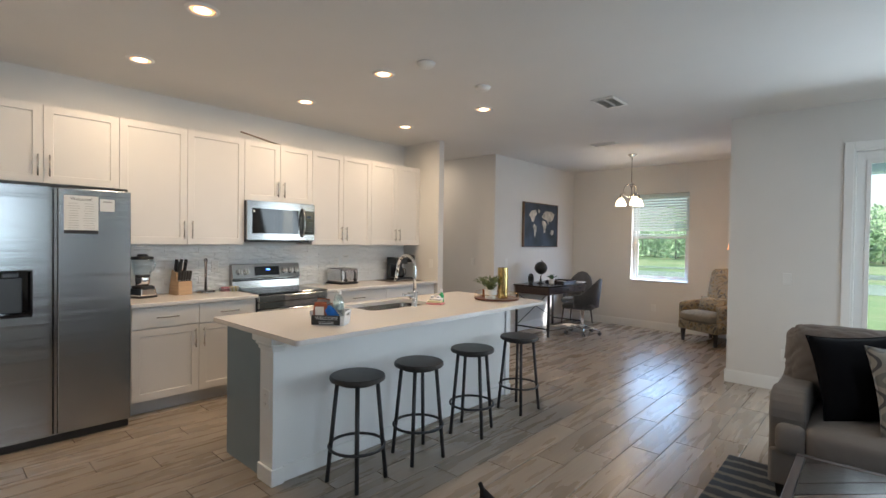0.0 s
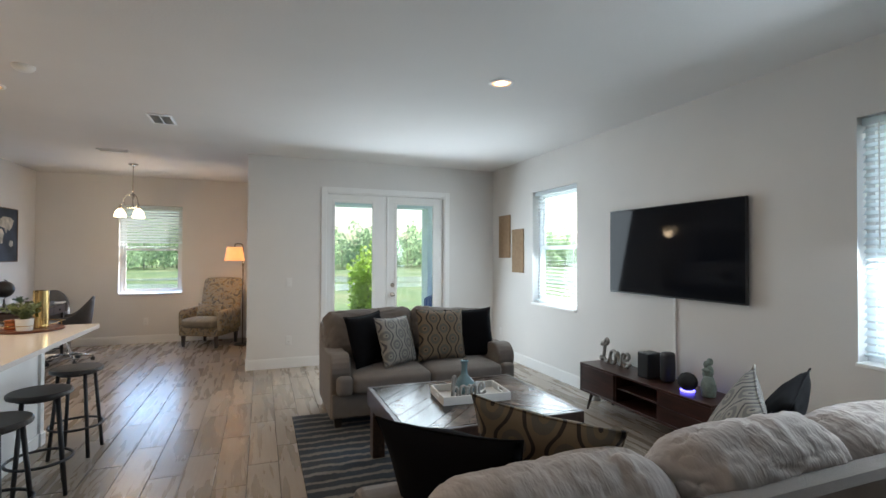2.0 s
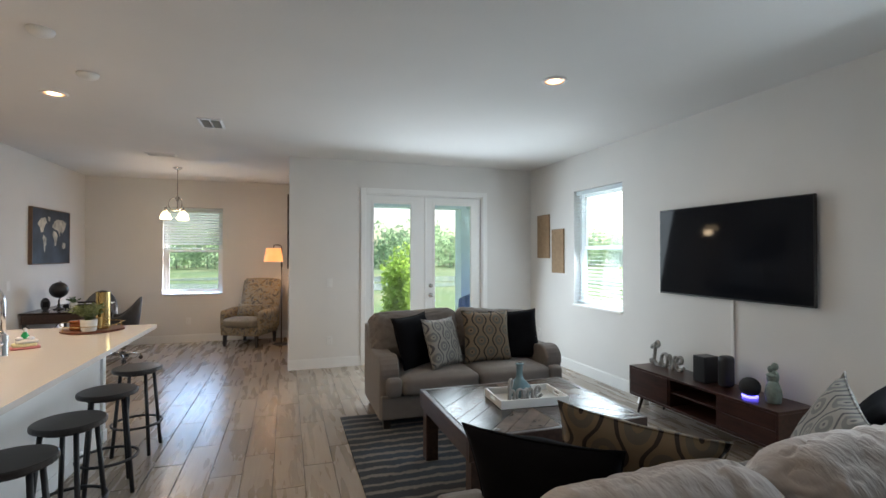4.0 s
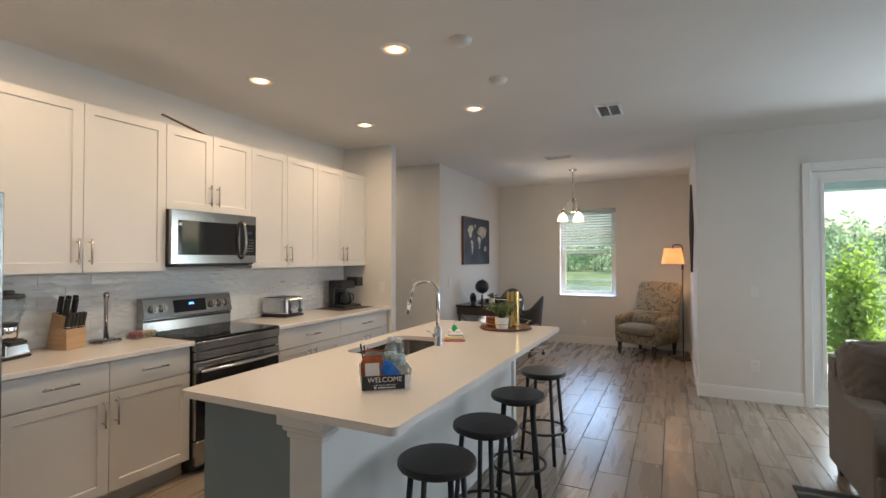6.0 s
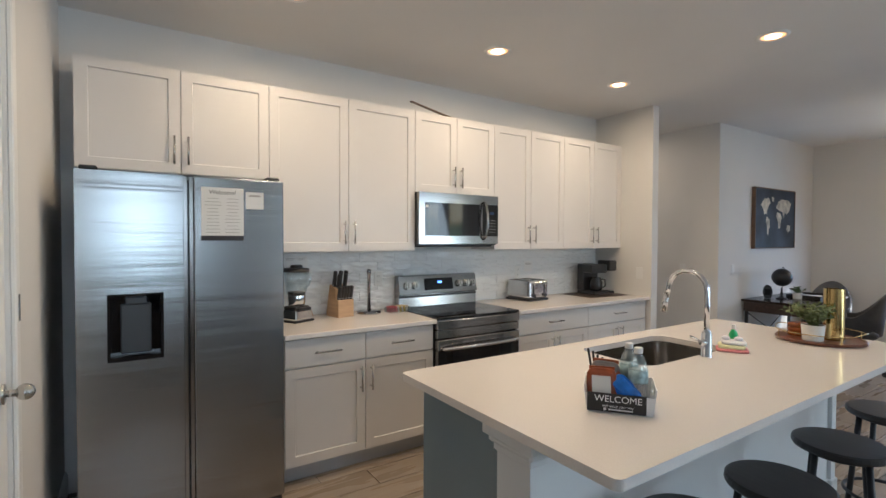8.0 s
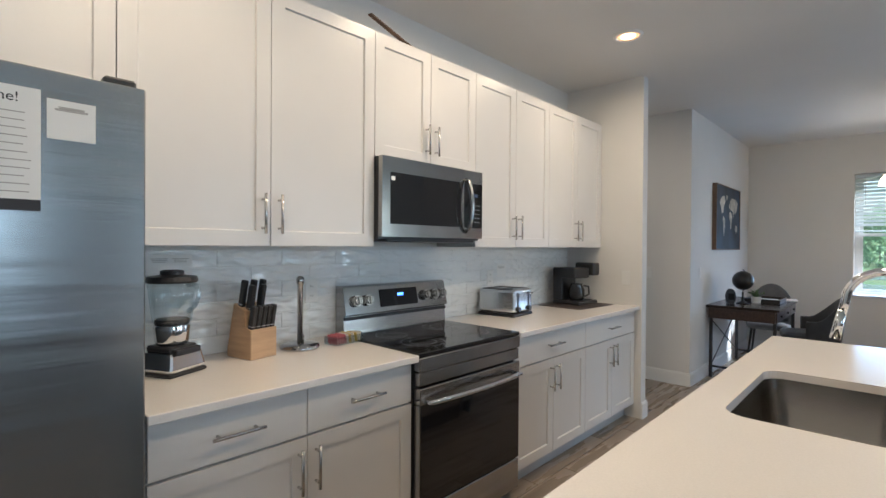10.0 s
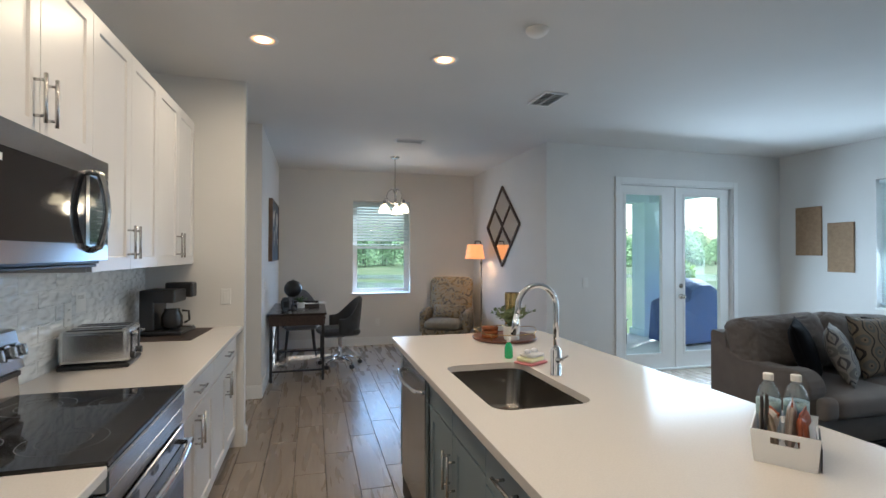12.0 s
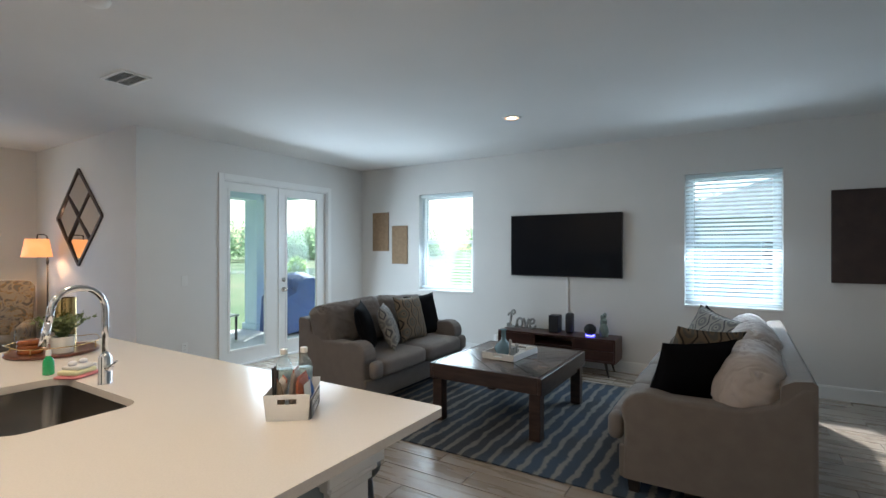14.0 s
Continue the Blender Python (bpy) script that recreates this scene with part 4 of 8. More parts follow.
def blender(x, y):
    th = thing("blender", "countertop blender with glass jar and black lid on the worktop", "blender", x, y, ZC, 25)
    bm = bmesh.new()
    box(bm, -0.085, 0.085, -0.085, 0.085, 0.0, 0.014, 0.006)
    part("foot", bm, BLACK_PLASTIC, th)
    bm = bmesh.new()
    r = bmesh.ops.create_cone(bm, cap_ends=True, segments=4, radius1=0.118, radius2=0.1, depth=0.07, matrix=Matrix.Translation((0, 0, 0.05)) @ Matrix.Rotation(radians(45), 4, "Z"))
    bmesh.ops.bevel(bm, geom=list(bm.edges), offset=0.012, segments=2, affect="EDGES", profile=0.5)
    part("base", bm, CHROME, th, "polished steel motor base")
    bm = bmesh.new()
    box(bm, 0.055, 0.084, -0.055, 0.055, 0.075, 0.098, 0.004)
    box(bm, -0.06, 0.06, -0.06, 0.06, 0.083, 0.105, 0.006)
    part("control_band", bm, BLACK_PLASTIC, th)
    bm = bmesh.new()
    lathe(bm, [(0.05, 0.105), (0.058, 0.12), (0.062, 0.175), (0.06, 0.18)], 28)
    part("collar", bm, CHROME, th, "steel collar", smooth=True)
    bm = bmesh.new()
    lathe(bm, [(0.055, 0.18), (0.066, 0.195), (0.076, 0.28), (0.083, 0.338)], 28)
    j = part("jar", bm, CLEAR, th, "clear glass jar", smooth=True)
    bm = bmesh.new()
    lathe(bm, [(0.056, 0.178), (0.059, 0.19), (0.056, 0.2)], 24)
    part("gasket", bm, BLACK_PLASTIC, th)
    bm = bmesh.new()
    tube(bm, [(0, 0.07, 0.32), (0, 0.115, 0.315), (0, 0.125, 0.275), (0, 0.105, 0.235), (0, 0.07, 0.215)], 0.009, 8)
    part("handle", bm, CLEAR, j, smooth=True)
    bm = bmesh.new()
    lathe(bm, [(0.085, 0.335), (0.088, 0.342), (0.083, 0.358), (0.05, 0.362), (0.04, 0.365), (0.04, 0.378), (0.03, 0.382), (0.0, 0.382)], 28)
    part("lid", bm, BLACK_PLASTIC, th, "black lid", smooth=False)
    bm = bmesh.new()
    tube(bm, [(-0.02, 0.08, 0.02), (-0.03, 0.13, 0.012), (-0.06, 0.17, 0.02), (-0.09, 0.15, 0.012), (-0.12, 0.12, 0.05)], 0.005, 6)
    part("cord", bm, BLACK_PLASTIC, th, smooth=True)


def knife_block(x, y):
    th = thing("knife_block", "light wooden knife block full of black-handled knives", "knife block", x, y, ZC, 12)
    bm = bmesh.new()
    prof = [(0.07, 0), (-0.09, 0), (-0.09, 0.03), (-0.045, 0.23), (0.03, 0.20), (0.03, 0.13), (0.07, 0.125)]
    f = [[bm.verts.new((px, yy, pz)) for px, pz in prof] for yy in (-0.065, 0.065)]
    for i in range(len(prof)):
        j = (i + 1) % len(prof)
        bm.faces.new((f[0][i], f[0][j], f[1][j], f[1][i]))
    bm.faces.new(f[0]), bm.faces.new(f[1][::-1])
    bmesh.ops.bevel(bm, geom=list(bm.edges), offset=0.003, segments=1, affect="EDGES")
    part("block", bm, LIGHT_WOOD, th)
    for row, (xx, zz, ln, ys) in enumerate(((-0.02, 0.21, 0.12, (-0.045, 0.0, 0.045)), (0.012, 0.195, 0.115, (-0.032, 0.022)), (0.05, 0.125, 0.10, (-0.048, -0.024, 0.0, 0.024, 0.048)))):
        for yy in ys:
            bm = bmesh.new()
            box(bm, -0.014, 0.014, -0.0105, 0.0105, 0, ln, 0.004)
            turn_verts(bm, Matrix.Translation((xx, yy, zz)) @ Matrix.Rotation(radians(12), 4, "Y"))
            k = part("knife", bm, BLACK_PLASTIC, th, "black knife handle with steel cap")
            bm = bmesh.new()
            box(bm, -0.0145, 0.0145, -0.011, 0.011, ln * 0.12, ln * 0.16, 0.001)
            turn_verts(bm, Matrix.Translation((xx, yy, zz)) @ Matrix.Rotation(radians(12), 4, "Y"))
            part("bolster", bm, CHROME, k)


SMOKED_CHROME = mat("smoked_chrome", (0.42, 0.42, 0.43), 0.07, 1.0)


def towel_holder(x, y):
    th = thing("paper_towel_holder", "empty chrome paper towel holder standing on the worktop", "paper towel holder", x, y, ZC)
    bm = bmesh.new()
    lathe(bm, [(0.088, 0), (0.09, 0.008), (0.086, 0.022), (0.04, 0.03), (0.0, 0.03)], 32)
    part("base", bm, SMOKED_CHROME, th, smooth=True)
    bm = bmesh.new()
    lathe(bm, [(0.013, 0.026), (0.013, 0.295), (0.017, 0.297), (0.018, 0.325), (0.008, 0.334)], 18)
    part("rod", bm, SMOKED_CHROME, th, smooth=True)
    bm = bmesh.new()
    tube(bm, [(0.03, 0.0, 0.024), (0.03, 0.0, 0.06), (0.022, 0.0, 0.07), (0.012, 0, 0.06)], 0.004, 8)
    part("tear_arm", bm, SMOKED_CHROME, th, smooth=True)


def toaster(x, y):
    th = thing("toaster", "four-slice stainless steel toaster with black base", "toaster", x, y, ZC, 6)
    bm = bmesh.new()
    box(bm, -0.145, 0.145, -0.135, 0.135, 0.0, 0.022, 0.006)
    part("base", bm, BLACK_PLASTIC, th)
    bm = bmesh.new()
    box(bm, -0.142, 0.142, -0.132, 0.132, 0.022, 0.185, 0.022, 3)
    part("body", bm, STEEL, th)
    for s in (-0.075, 0.075):
        for k in (-0.03, 0.03):
            bm = bmesh.new()
            box(bm, -0.11, 0.11, s + k - 0.013, s + k + 0.013, 0.184, 0.1865)
            part("slot", bm, BLACK_PLASTIC, th)
        bm = bmesh.new()
        box(bm, 0.142, 0.146, s - 0.008, s + 0.008, 0.06, 0.165, 0.001)
        part("lever_track", bm, BLACK_PLASTIC, th)
        bm = bmesh.new()
        box(bm, 0.144, 0.168, s - 0.02, s + 0.02, 0.145, 0.16, 0.004)
        part("lever", bm, CHROME, th)
        bm = bmesh.new()
        rod(bm, (0.142, s, 0.05), (0.158, s, 0.05), 0.017, 18)
        part("dial", bm, BLACK_PLASTIC, th)


def coffee_maker(x, y):
    th = thing("coffee_maker", "black drip coffee maker with glass carafe on a dark mat", "coffee maker", x, y, ZC + 0.006, -8)
    bm = bmesh.new()
    box(bm, -0.12, 0.14, -0.1, 0.16, 0, 0.032, 0.01, 2)
    box(bm, -0.12, -0.03, -0.1, 0.1, 0.032, 0.30, 0.01, 2)
    box(bm, -0.12, 0.10, -0.1, 0.1, 0.215, 0.30, 0.012, 2)
    part("body", bm, BLACK_PLASTIC, th)
    bm = bmesh.new()
    box(bm, -0.05, 0.135, 0.105, 0.195, 0.235, 0.34, 0.014, 2)
    part("brew_head", bm, BLACK_PLASTIC, th)
    bm = bmesh.new()
    box(bm, 0.02, 0.13, 0.105, 0.165, 0.033, 0.038, 0.002)
    part("drip_tray", bm, STEEL, th, "steel drip tray")
    bm = bmesh.new()
    lathe(bm, [(0.052, 0.036), (0.066, 0.06), (0.066, 0.12), (0.046, 0.16), (0.05, 0.17)], 24, 0.045, 0)
    c = part("carafe", bm, DARK_GLASS, th, "dark glass carafe", smooth=True)
    bm = bmesh.new()
    tube(bm, [(0.10, 0.02, 0.155), (0.14, 0.03, 0.15), (0.145, 0.03, 0.09), (0.115, 0.02, 0.07)], 0.008, 8)
    part("carafe_handle", bm, BLACK_PLASTIC, c, smooth=True)
    bm = bmesh.new()
    box(bm, 0.139, 0.141, -0.09, 0.15, 0.004, 0.012)
    part("trim_strip", bm, CHROME, th)
    bm = bmesh.new()
    box(bm, -0.19, 0.19, -0.25, 0.25, 0, 0.005, 0.001)
    o = tagged(part("counter_mat", bm, mat("mat_weave", (0.05, 0.035, 0.03), 0.6, var=0.3, scale=40)), "flat dark brown mat under the coffee maker", "mat")
    o.matrix_basis = pose(-5.10, 5.04, ZC, 0, 0, -4)


CLEAR = glass("clear_glass", (0.86, 0.91, 0.93), rough=0.03, gloss=0.16)
DARK_GLASS = mat("smoked_glass", (0.02, 0.02, 0.022), 0.04)
blender(-5.16, 2.05)
knife_block(-5.2, 2.38)
towel_holder(-5.2, 2.60)
toaster(-5.2, 4.2)
coffee_maker(-5.15, 5.06)

bm = bmesh.new()
_c = thing("sweetener_caddy", "small clear caddy of pink and white sweetener packets", "caddy", -5.16, 2.82, ZC, 8)
box(bm, -0.045, 0.045, -0.09, 0.09, 0.0, 0.003), box(bm, -0.045, -0.043, -0.09, 0.09, 0.003, 0.04), box(bm, 0.043, 0.045, -0.09, 0.09, 0.003, 0.04)
box(bm, -0.043, 0.043, -0.09, -0.088, 0.003, 0.04), box(bm, -0.043, 0.043, 0.088, 0.09, 0.003, 0.04)
part("tray", bm, CLEAR, _c)
_pk = [mat("packet_pink", (0.55, 0.16, 0.2), 0.5), mat("packet_white", (0.7, 0.68, 0.62), 0.5), mat("packet_yellow", (0.6, 0.45, 0.12), 0.5)]
for i in range(9):
    bm = bmesh.new()
    box(bm, -0.033, 0.033, -0.003, 0.003, 0, 0.045, 0.001)
    turn_verts(bm, Matrix.Translation((random.uniform(-0.005, 0.005), -0.075 + i * 0.018, 0.004)) @ Euler((radians(random.uniform(-14, 14)), radians(random.uniform(-6, 6)), 0)).to_matrix().to_4x4())
    part("packet", bm, _pk[0 if i < 4 else (1 + i % 2)], _c)

# ---- living room ----
def pillow(name, label, m, x, y, z, rx, ry, rz, size=0.46, thick=0.16, seed=1):
    """A square throw pillow, pinched at its corners."""
    bm = bmesh.new()
    n = 16
    grid = {}
    for side in (1, -1):
        for i in range(n + 1):
            for j in range(n + 1):
                u, v = 2 * i / n - 1, 2 * j / n - 1
                edge = (1 - u * u) * (1 - v * v)
                if edge < 1e-9 and side == -1:
                    grid[side, i, j] = grid[1, i, j]
                    continue
                px = u * size / 2 * (1 - 0.07 * (1 - v * v) * abs(u) + 0.02 * abs(u * v))
                py = v * size / 2 * (1 - 0.07 * (1 - u * u) * abs(v) + 0.02 * abs(u * v))
                pz = side * thick / 2 * edge ** 0.42
                w = noise.noise(Vector((px * 9 + seed * 3.1, py * 9, side))) * 0.010 * min(1, edge * 4)
                grid[side, i, j] = bm.verts.new((px, py, pz + w))
    for side in (1, -1):
        for i in range(n):
            for j in range(n):
                q = [grid[side, i, j], grid[side, i + 1, j], grid[side, i + 1, j + 1], grid[side, i, j + 1]]
                bm.faces.new(q)
    th = thing(name, label, "throw pillow", x, y, z)
    th.matrix_basis = pose(x, y, z, rx, ry, rz)
    part("cover", bm, m, th, smooth=True)
    bm = bmesh.new()
    pts = []
    for k in range(4):
        for s in range(8):
            u = -1 + 2 * s / 8
            c = [(u, -1), (1, u), (-u, 1), (-1, -u)][k]
            f = 1 - 0.07 * (1 - min(abs(c[0]), abs(c[1])) ** 2) if min(abs(c[0]), abs(c[1])) < 1 else 1.02
            pts.append(((c[0] * (f if abs(c[0]) == 1 else 1)) * size / 2, (c[1] * (f if abs(c[1]) == 1 else 1)) * size / 2, 0))
    tube(bm, pts, 0.0045, 6, closed=True)
    part("piping", bm, m, th, smooth=True)
    return th


def ogee(name, ground, line, fill, scale=8.0):
    """Printed cloth with rows of linked ovals."""
    m = bpy.data.materials.new(name)
    m.use_nodes = True
    nt = m.node_tree
    n, l = nt.nodes, nt.links
    b = n["Principled BSDF"]
    b.inputs["Roughness"].default_value = 0.85
    tc, sp = n.new("ShaderNodeTexCoord"), n.new("ShaderNodeSeparateXYZ")
    l.new(tc.outputs["Object"], sp.inputs[0])

    def op(kind, a, c=None):
        x = n.new("ShaderNodeMath")
        x.operation = kind
        for i, v in enumerate((a, c)):
            if v is None:
                continue
            if isinstance(v, (int, float)):
                x.inputs[i].default_value = v
            else:
                l.new(v, x.inputs[i])
        return x.outputs[0]
    wave = op("SINE", op("MULTIPLY", sp.outputs["Y"], 2 * math.pi * scale * 0.92))
    p = op("PINGPONG", op("MULTIPLY", sp.outputs["X"], scale), 0.5)
    lines = op("LESS_THAN", op("ABSOLUTE", op("SUBTRACT", p, op("ADD", op("MULTIPLY", wave, 0.13), 0.25))), 0.038)
    ra = op("ADD", op("POWER", op("MULTIPLY", p, 4.0), 2.0), op("MULTIPLY", op("SUBTRACT", 1.0, wave), 1.1))
    rb = op("ADD", op("POWER", op("MULTIPLY", op("SUBTRACT", 0.5, p), 4.0), 2.0), op("MULTIPLY", op("ADD", 1.0, wave), 1.1))
    far = op("MINIMUM", ra, rb)
    dots = op("LESS_THAN", far, 0.03)
    rings = op("LESS_THAN", op("ABSOLUTE", op("SUBTRACT", far, 0.62)), 0.36)
    m1, m2, m3 = (n.new("ShaderNodeMix") for _ in range(3))
    for mm in (m1, m2, m3):
        mm.data_type = "RGBA"
    m1.inputs[6].default_value, m1.inputs[7].default_value = (*ground, 1), (*fill, 1)
    l.new(rings, m1.inputs[0])
    l.new(m1.outputs[2], m2.inputs[6])
    m2.inputs[7].default_value = (*line, 1)
    l.new(dots, m2.inputs[0])
    l.new(m2.outputs[2], m3.inputs[6])
    m3.inputs[7].default_value = (*line, 1)
    l.new(lines, m3.inputs[0])
    l.new(m3.outputs[2], b.inputs["Base Color"])
    nz, bp = n.new("ShaderNodeTexNoise"), n.new("ShaderNodeBump")
    nz.inputs["Scale"].default_value = 300
    l.new(tc.outputs["Object"], nz.inputs["Vector"])
    bp.inputs["Strength"].default_value, bp.inputs["Distance"].default_value = 0.4, 0.002
    l.new(nz.outputs["Fac"], bp.inputs["Height"])
    l.new(bp.outputs[0], b.inputs["Normal"])
    return m


OGEE_GREY = ogee("ogee_grey_cloth", (0.28, 0.265, 0.24), (0.075, 0.075, 0.08), (0.16, 0.16, 0.155), 5.8)
OGEE_TAN = ogee("ogee_tan_cloth", (0.18, 0.135, 0.088), (0.03, 0.024, 0.022), (0.115, 0.105, 0.085), 5.4)


def slump(bm, seed):
    """Folds and sag of a loose feather cushion."""
    for v in bm.verts:
        p = v.co
        up = max(0.0, p.z / 0.23)
        fold = noise.noise(Vector((p.x * 3.0 + seed, p.y * 5, p.z * 3))) * 0.014
        ridge = abs(noise.noise(Vector((p.x * 6 + p.z * 7 + seed * 2, p.y * 3 + p.x * 2, p.z * 3 - p.x * 2))))
        fold -= max(0.0, 0.10 - ridge) * 0.13
        ridge = abs(noise.noise(Vector((p.x * 19 - p.z * 9 + seed * 5, p.y * 7 + p.x * 4, p.z * 5 + p.x * 6))))
        fold -= max(0.0, 0.14 - ridge) * 0.075
        fold += noise.noise(Vector((p.x * 40 + seed, p.y * 16, p.z * 20))) * 0.003
        n = Vector((p.x * 0.3, p.y * 2.2, p.z)).normalized()
        v.co = p + n * (fold - 0.012)
        v.co.z -= up * 0.045 * min(1.0, abs(p.x) / 0.40) ** 2 * 0.5
        v.co.y += up * 0.02 * noise.noise(Vector((p.x * 2 + seed, 0, 0)))


def couch(name, label, seats, x0, x1, y_back, depth, face, cushion_label):
    """A rolled-arm couch. face +1: looks to +y; its back at y_back. Local x along its width, local y forwards."""
    w = x1 - x0
    th = thing(name, label, "sofa", (x0 + x1) / 2, y_back, 0, 0 if face > 0 else 180)
    arm, h_arm, h_back, seat_z = 0.17, 0.64, 0.81, 0.30
    bm = bmesh.new()
    box(bm, -w / 2 + 0.01, w / 2 - 0.01, 0.02, depth - 0.08, 0.10, seat_z, 0.012, 2)
    part("frame", bm, SOFA, th)
    bm = bmesh.new()
    prof = [(0.0, 0.10), (0.0, h_back - 0.02), (0.02, h_back), (0.10, h_back - 0.01), (0.15, h_back - 0.04), (0.19, seat_z)]
    f = [[bm.verts.new((xx, py, pz)) for py, pz in prof] for xx in (-w / 2 + 0.005, w / 2 - 0.005)]
    for i in range(len(prof) - 1):
        bm.faces.new((f[0][i], f[0][i + 1], f[1][i + 1], f[1][i]))
    bm.faces.new(f[0]), bm.faces.new(f[1][::-1])
    bm.faces.new((f[0][0], f[0][-1], f[1][-1], f[1][0]))
    part("backrest", bm, SOFA, th)
    for s in (-1, 1):
        bm = bmesh.new()
        # side outline: low at the front, a round scroll, sweeping up to the back
        pr = [(0.0, 0.10), (0.0, h_back - 0.03), (0.07, h_back - 0.04), (0.12, h_arm + 0.08), (0.19, h_arm + 0.015), (0.32, h_arm - 0.025), (depth - 0.36, h_arm - 0.03), (depth - 0.28, h_arm - 0.012)]
        cy, cz, r = depth - 0.22, h_arm - 0.14, 0.13
        pr += [(cy + r * math.sin(radians(a)), cz + r * math.cos(radians(a))) for a in range(0, 121, 20)]
        pr += [(depth - 0.11, 0.35), (depth - 0.10, 0.10)]
        xs = (s * (w / 2 - arm), s * (w / 2))
        f = [[bm.verts.new((xx, py, pz)) for py, pz in pr] for xx in xs]
        for i in range(len(pr)):
            j = (i + 1) % len(pr)
            bm.faces.new((f[0][i], f[0][j], f[1][j], f[1][i]))
        bm.faces.new(f[0]), bm.faces.new(f[1][::-1])
        bmesh.ops.recalc_face_normals(bm, faces=bm.faces)
        es = [e for e in bm.edges if len(e.link_faces) == 2 and e.calc_face_angle(0) > 1.2 and max(v.co.z for v in e.verts) > 0.2]
        bmesh.ops.bevel(bm, geom=es, offset=0.022, segments=3, affect="EDGES", profile=0.5)
        part("arm", bm, SOFA, th, smooth=False)
    sw = (w - 2 * arm) / seats
    for i in range(seats):
        a = -w / 2 + arm + i * sw
        e0 = -0.13 if i == 0 else 0.0
        e1 = 0.13 if i == seats - 1 else 0.0
        bm = bmesh.new()
        soft_block(bm, a + 0.004, a + sw - 0.004, 0.16, depth, seat_z, seat_z + 0.165, 0.05, 0.015, 10, 0.004, i)
        if e0 or e1:
            lo, hi = (a + e0, a + 0.01) if e0 else (a + sw - 0.01, a + sw + e1)
            soft_block(bm, lo, hi, depth - 0.095, depth, seat_z, seat_z + 0.165, 0.045, 0.0, 6)
        part("seat_cushion", bm, SOFA, th, smooth=True)
        bm = bmesh.new()
        wide = seats == 3
        bw = (w - (0.12 if wide else 0.04)) / seats
        ba = -w / 2 + (0.06 if wide else 0.02) + i * bw
        dz = 0.222 if wide else 0.24
        dy = 0.17 if wide else 0.14
        soft_block(bm, ba - 0.012, ba + bw + 0.012, -dy, dy, -dz, dz, dy - (0.012 if wide else 0.045), 0.012, 36, 0.0, i + 3)
        slump(bm, i + 3 + seats * 5)
        turn_verts(bm, Matrix.Translation((0, 0.27 if wide else 0.25, 0.712 if wide else 0.725)) @ Matrix.Rotation(radians((28 if wide else 15) + 3 * (i % 2)), 4, "X") @ Matrix.Rotation(radians(2.0 * (i - 1)), 4, "Y"))
        part("back_cushion", bm, CUSHION_LIT if wide else SOFA, th, cushion_label, smooth=True)
    for sx in (-1, 1):
        for yy in (0.05, depth - 0.16):
            bm = bmesh.new()
            bmesh.ops.create_cone(bm, cap_ends=True, segments=4, radius1=0.036, radius2=0.052, depth=0.10, matrix=Matrix.Translation((sx * (w / 2 - 0.07), yy, 0.05)) @ Matrix.Rotation(radians(45), 4, "Z"))
            part("leg", bm, BLACK_WOOD, th, "dark tapered wooden foot")
    return th


couch("loveseat", "grey-brown fabric loveseat with rolled arms, standing on the rug edge", 2, -0.83, 0.93, 4.87, 0.95, -1, "loose plump back cushion")
couch("sofa", "grey-brown fabric three-seat sofa with rolled arms and loose cushions", 3, -1.05, 1.42, 0.83, 1.04, 1, "loose wrinkled back cushion")

PW = "on the loveseat"
pillow("throw_pillow", "black velvet throw pillow leaning on the loveseat", BLACK_CLOTH, -0.44, 4.34, 0.70, 72, -2, 36, 0.48, seed=1)
pillow("throw_pillow", "grey ogee-patterned throw pillow on the loveseat", OGEE_GREY, -0.20, 4.24, 0.69, 70, 2, 34, 0.45, seed=2)
pillow("throw_pillow", "tan ogee-patterned throw pillow on the loveseat", OGEE_TAN, 0.27, 4.30, 0.71, 74, 2, 2, 0.49, seed=3)
pillow("throw_pillow", "black velvet throw pillow in the loveseat corner", BLACK_CLOTH, 0.61, 4.37, 0.70, 76, -3, -10, 0.48, seed=4)
pillow("throw_pillow", "black velvet throw pillow leaning by the sofa arm", BLACK_CLOTH, -0.75, 1.44, 0.69, 66, 0, 135, 0.51, seed=5)
pillow("throw_pillow", "tan ogee-patterned throw pillow slumped on the sofa", OGEE_TAN, -0.42, 1.41, 0.715, 66, -6, 135, 0.52, seed=6)
pillow("throw_pillow", "grey ogee-patterned throw pillow standing on the sofa", OGEE_GREY, 0.50, 1.40, 0.70, 66, 9, 220, 0.53, seed=7)
pillow("throw_pillow", "black velvet throw pillow in the far sofa corner", BLACK_CLOTH, 0.84, 1.45, 0.69, 62, 8, 205, 0.50, seed=8)


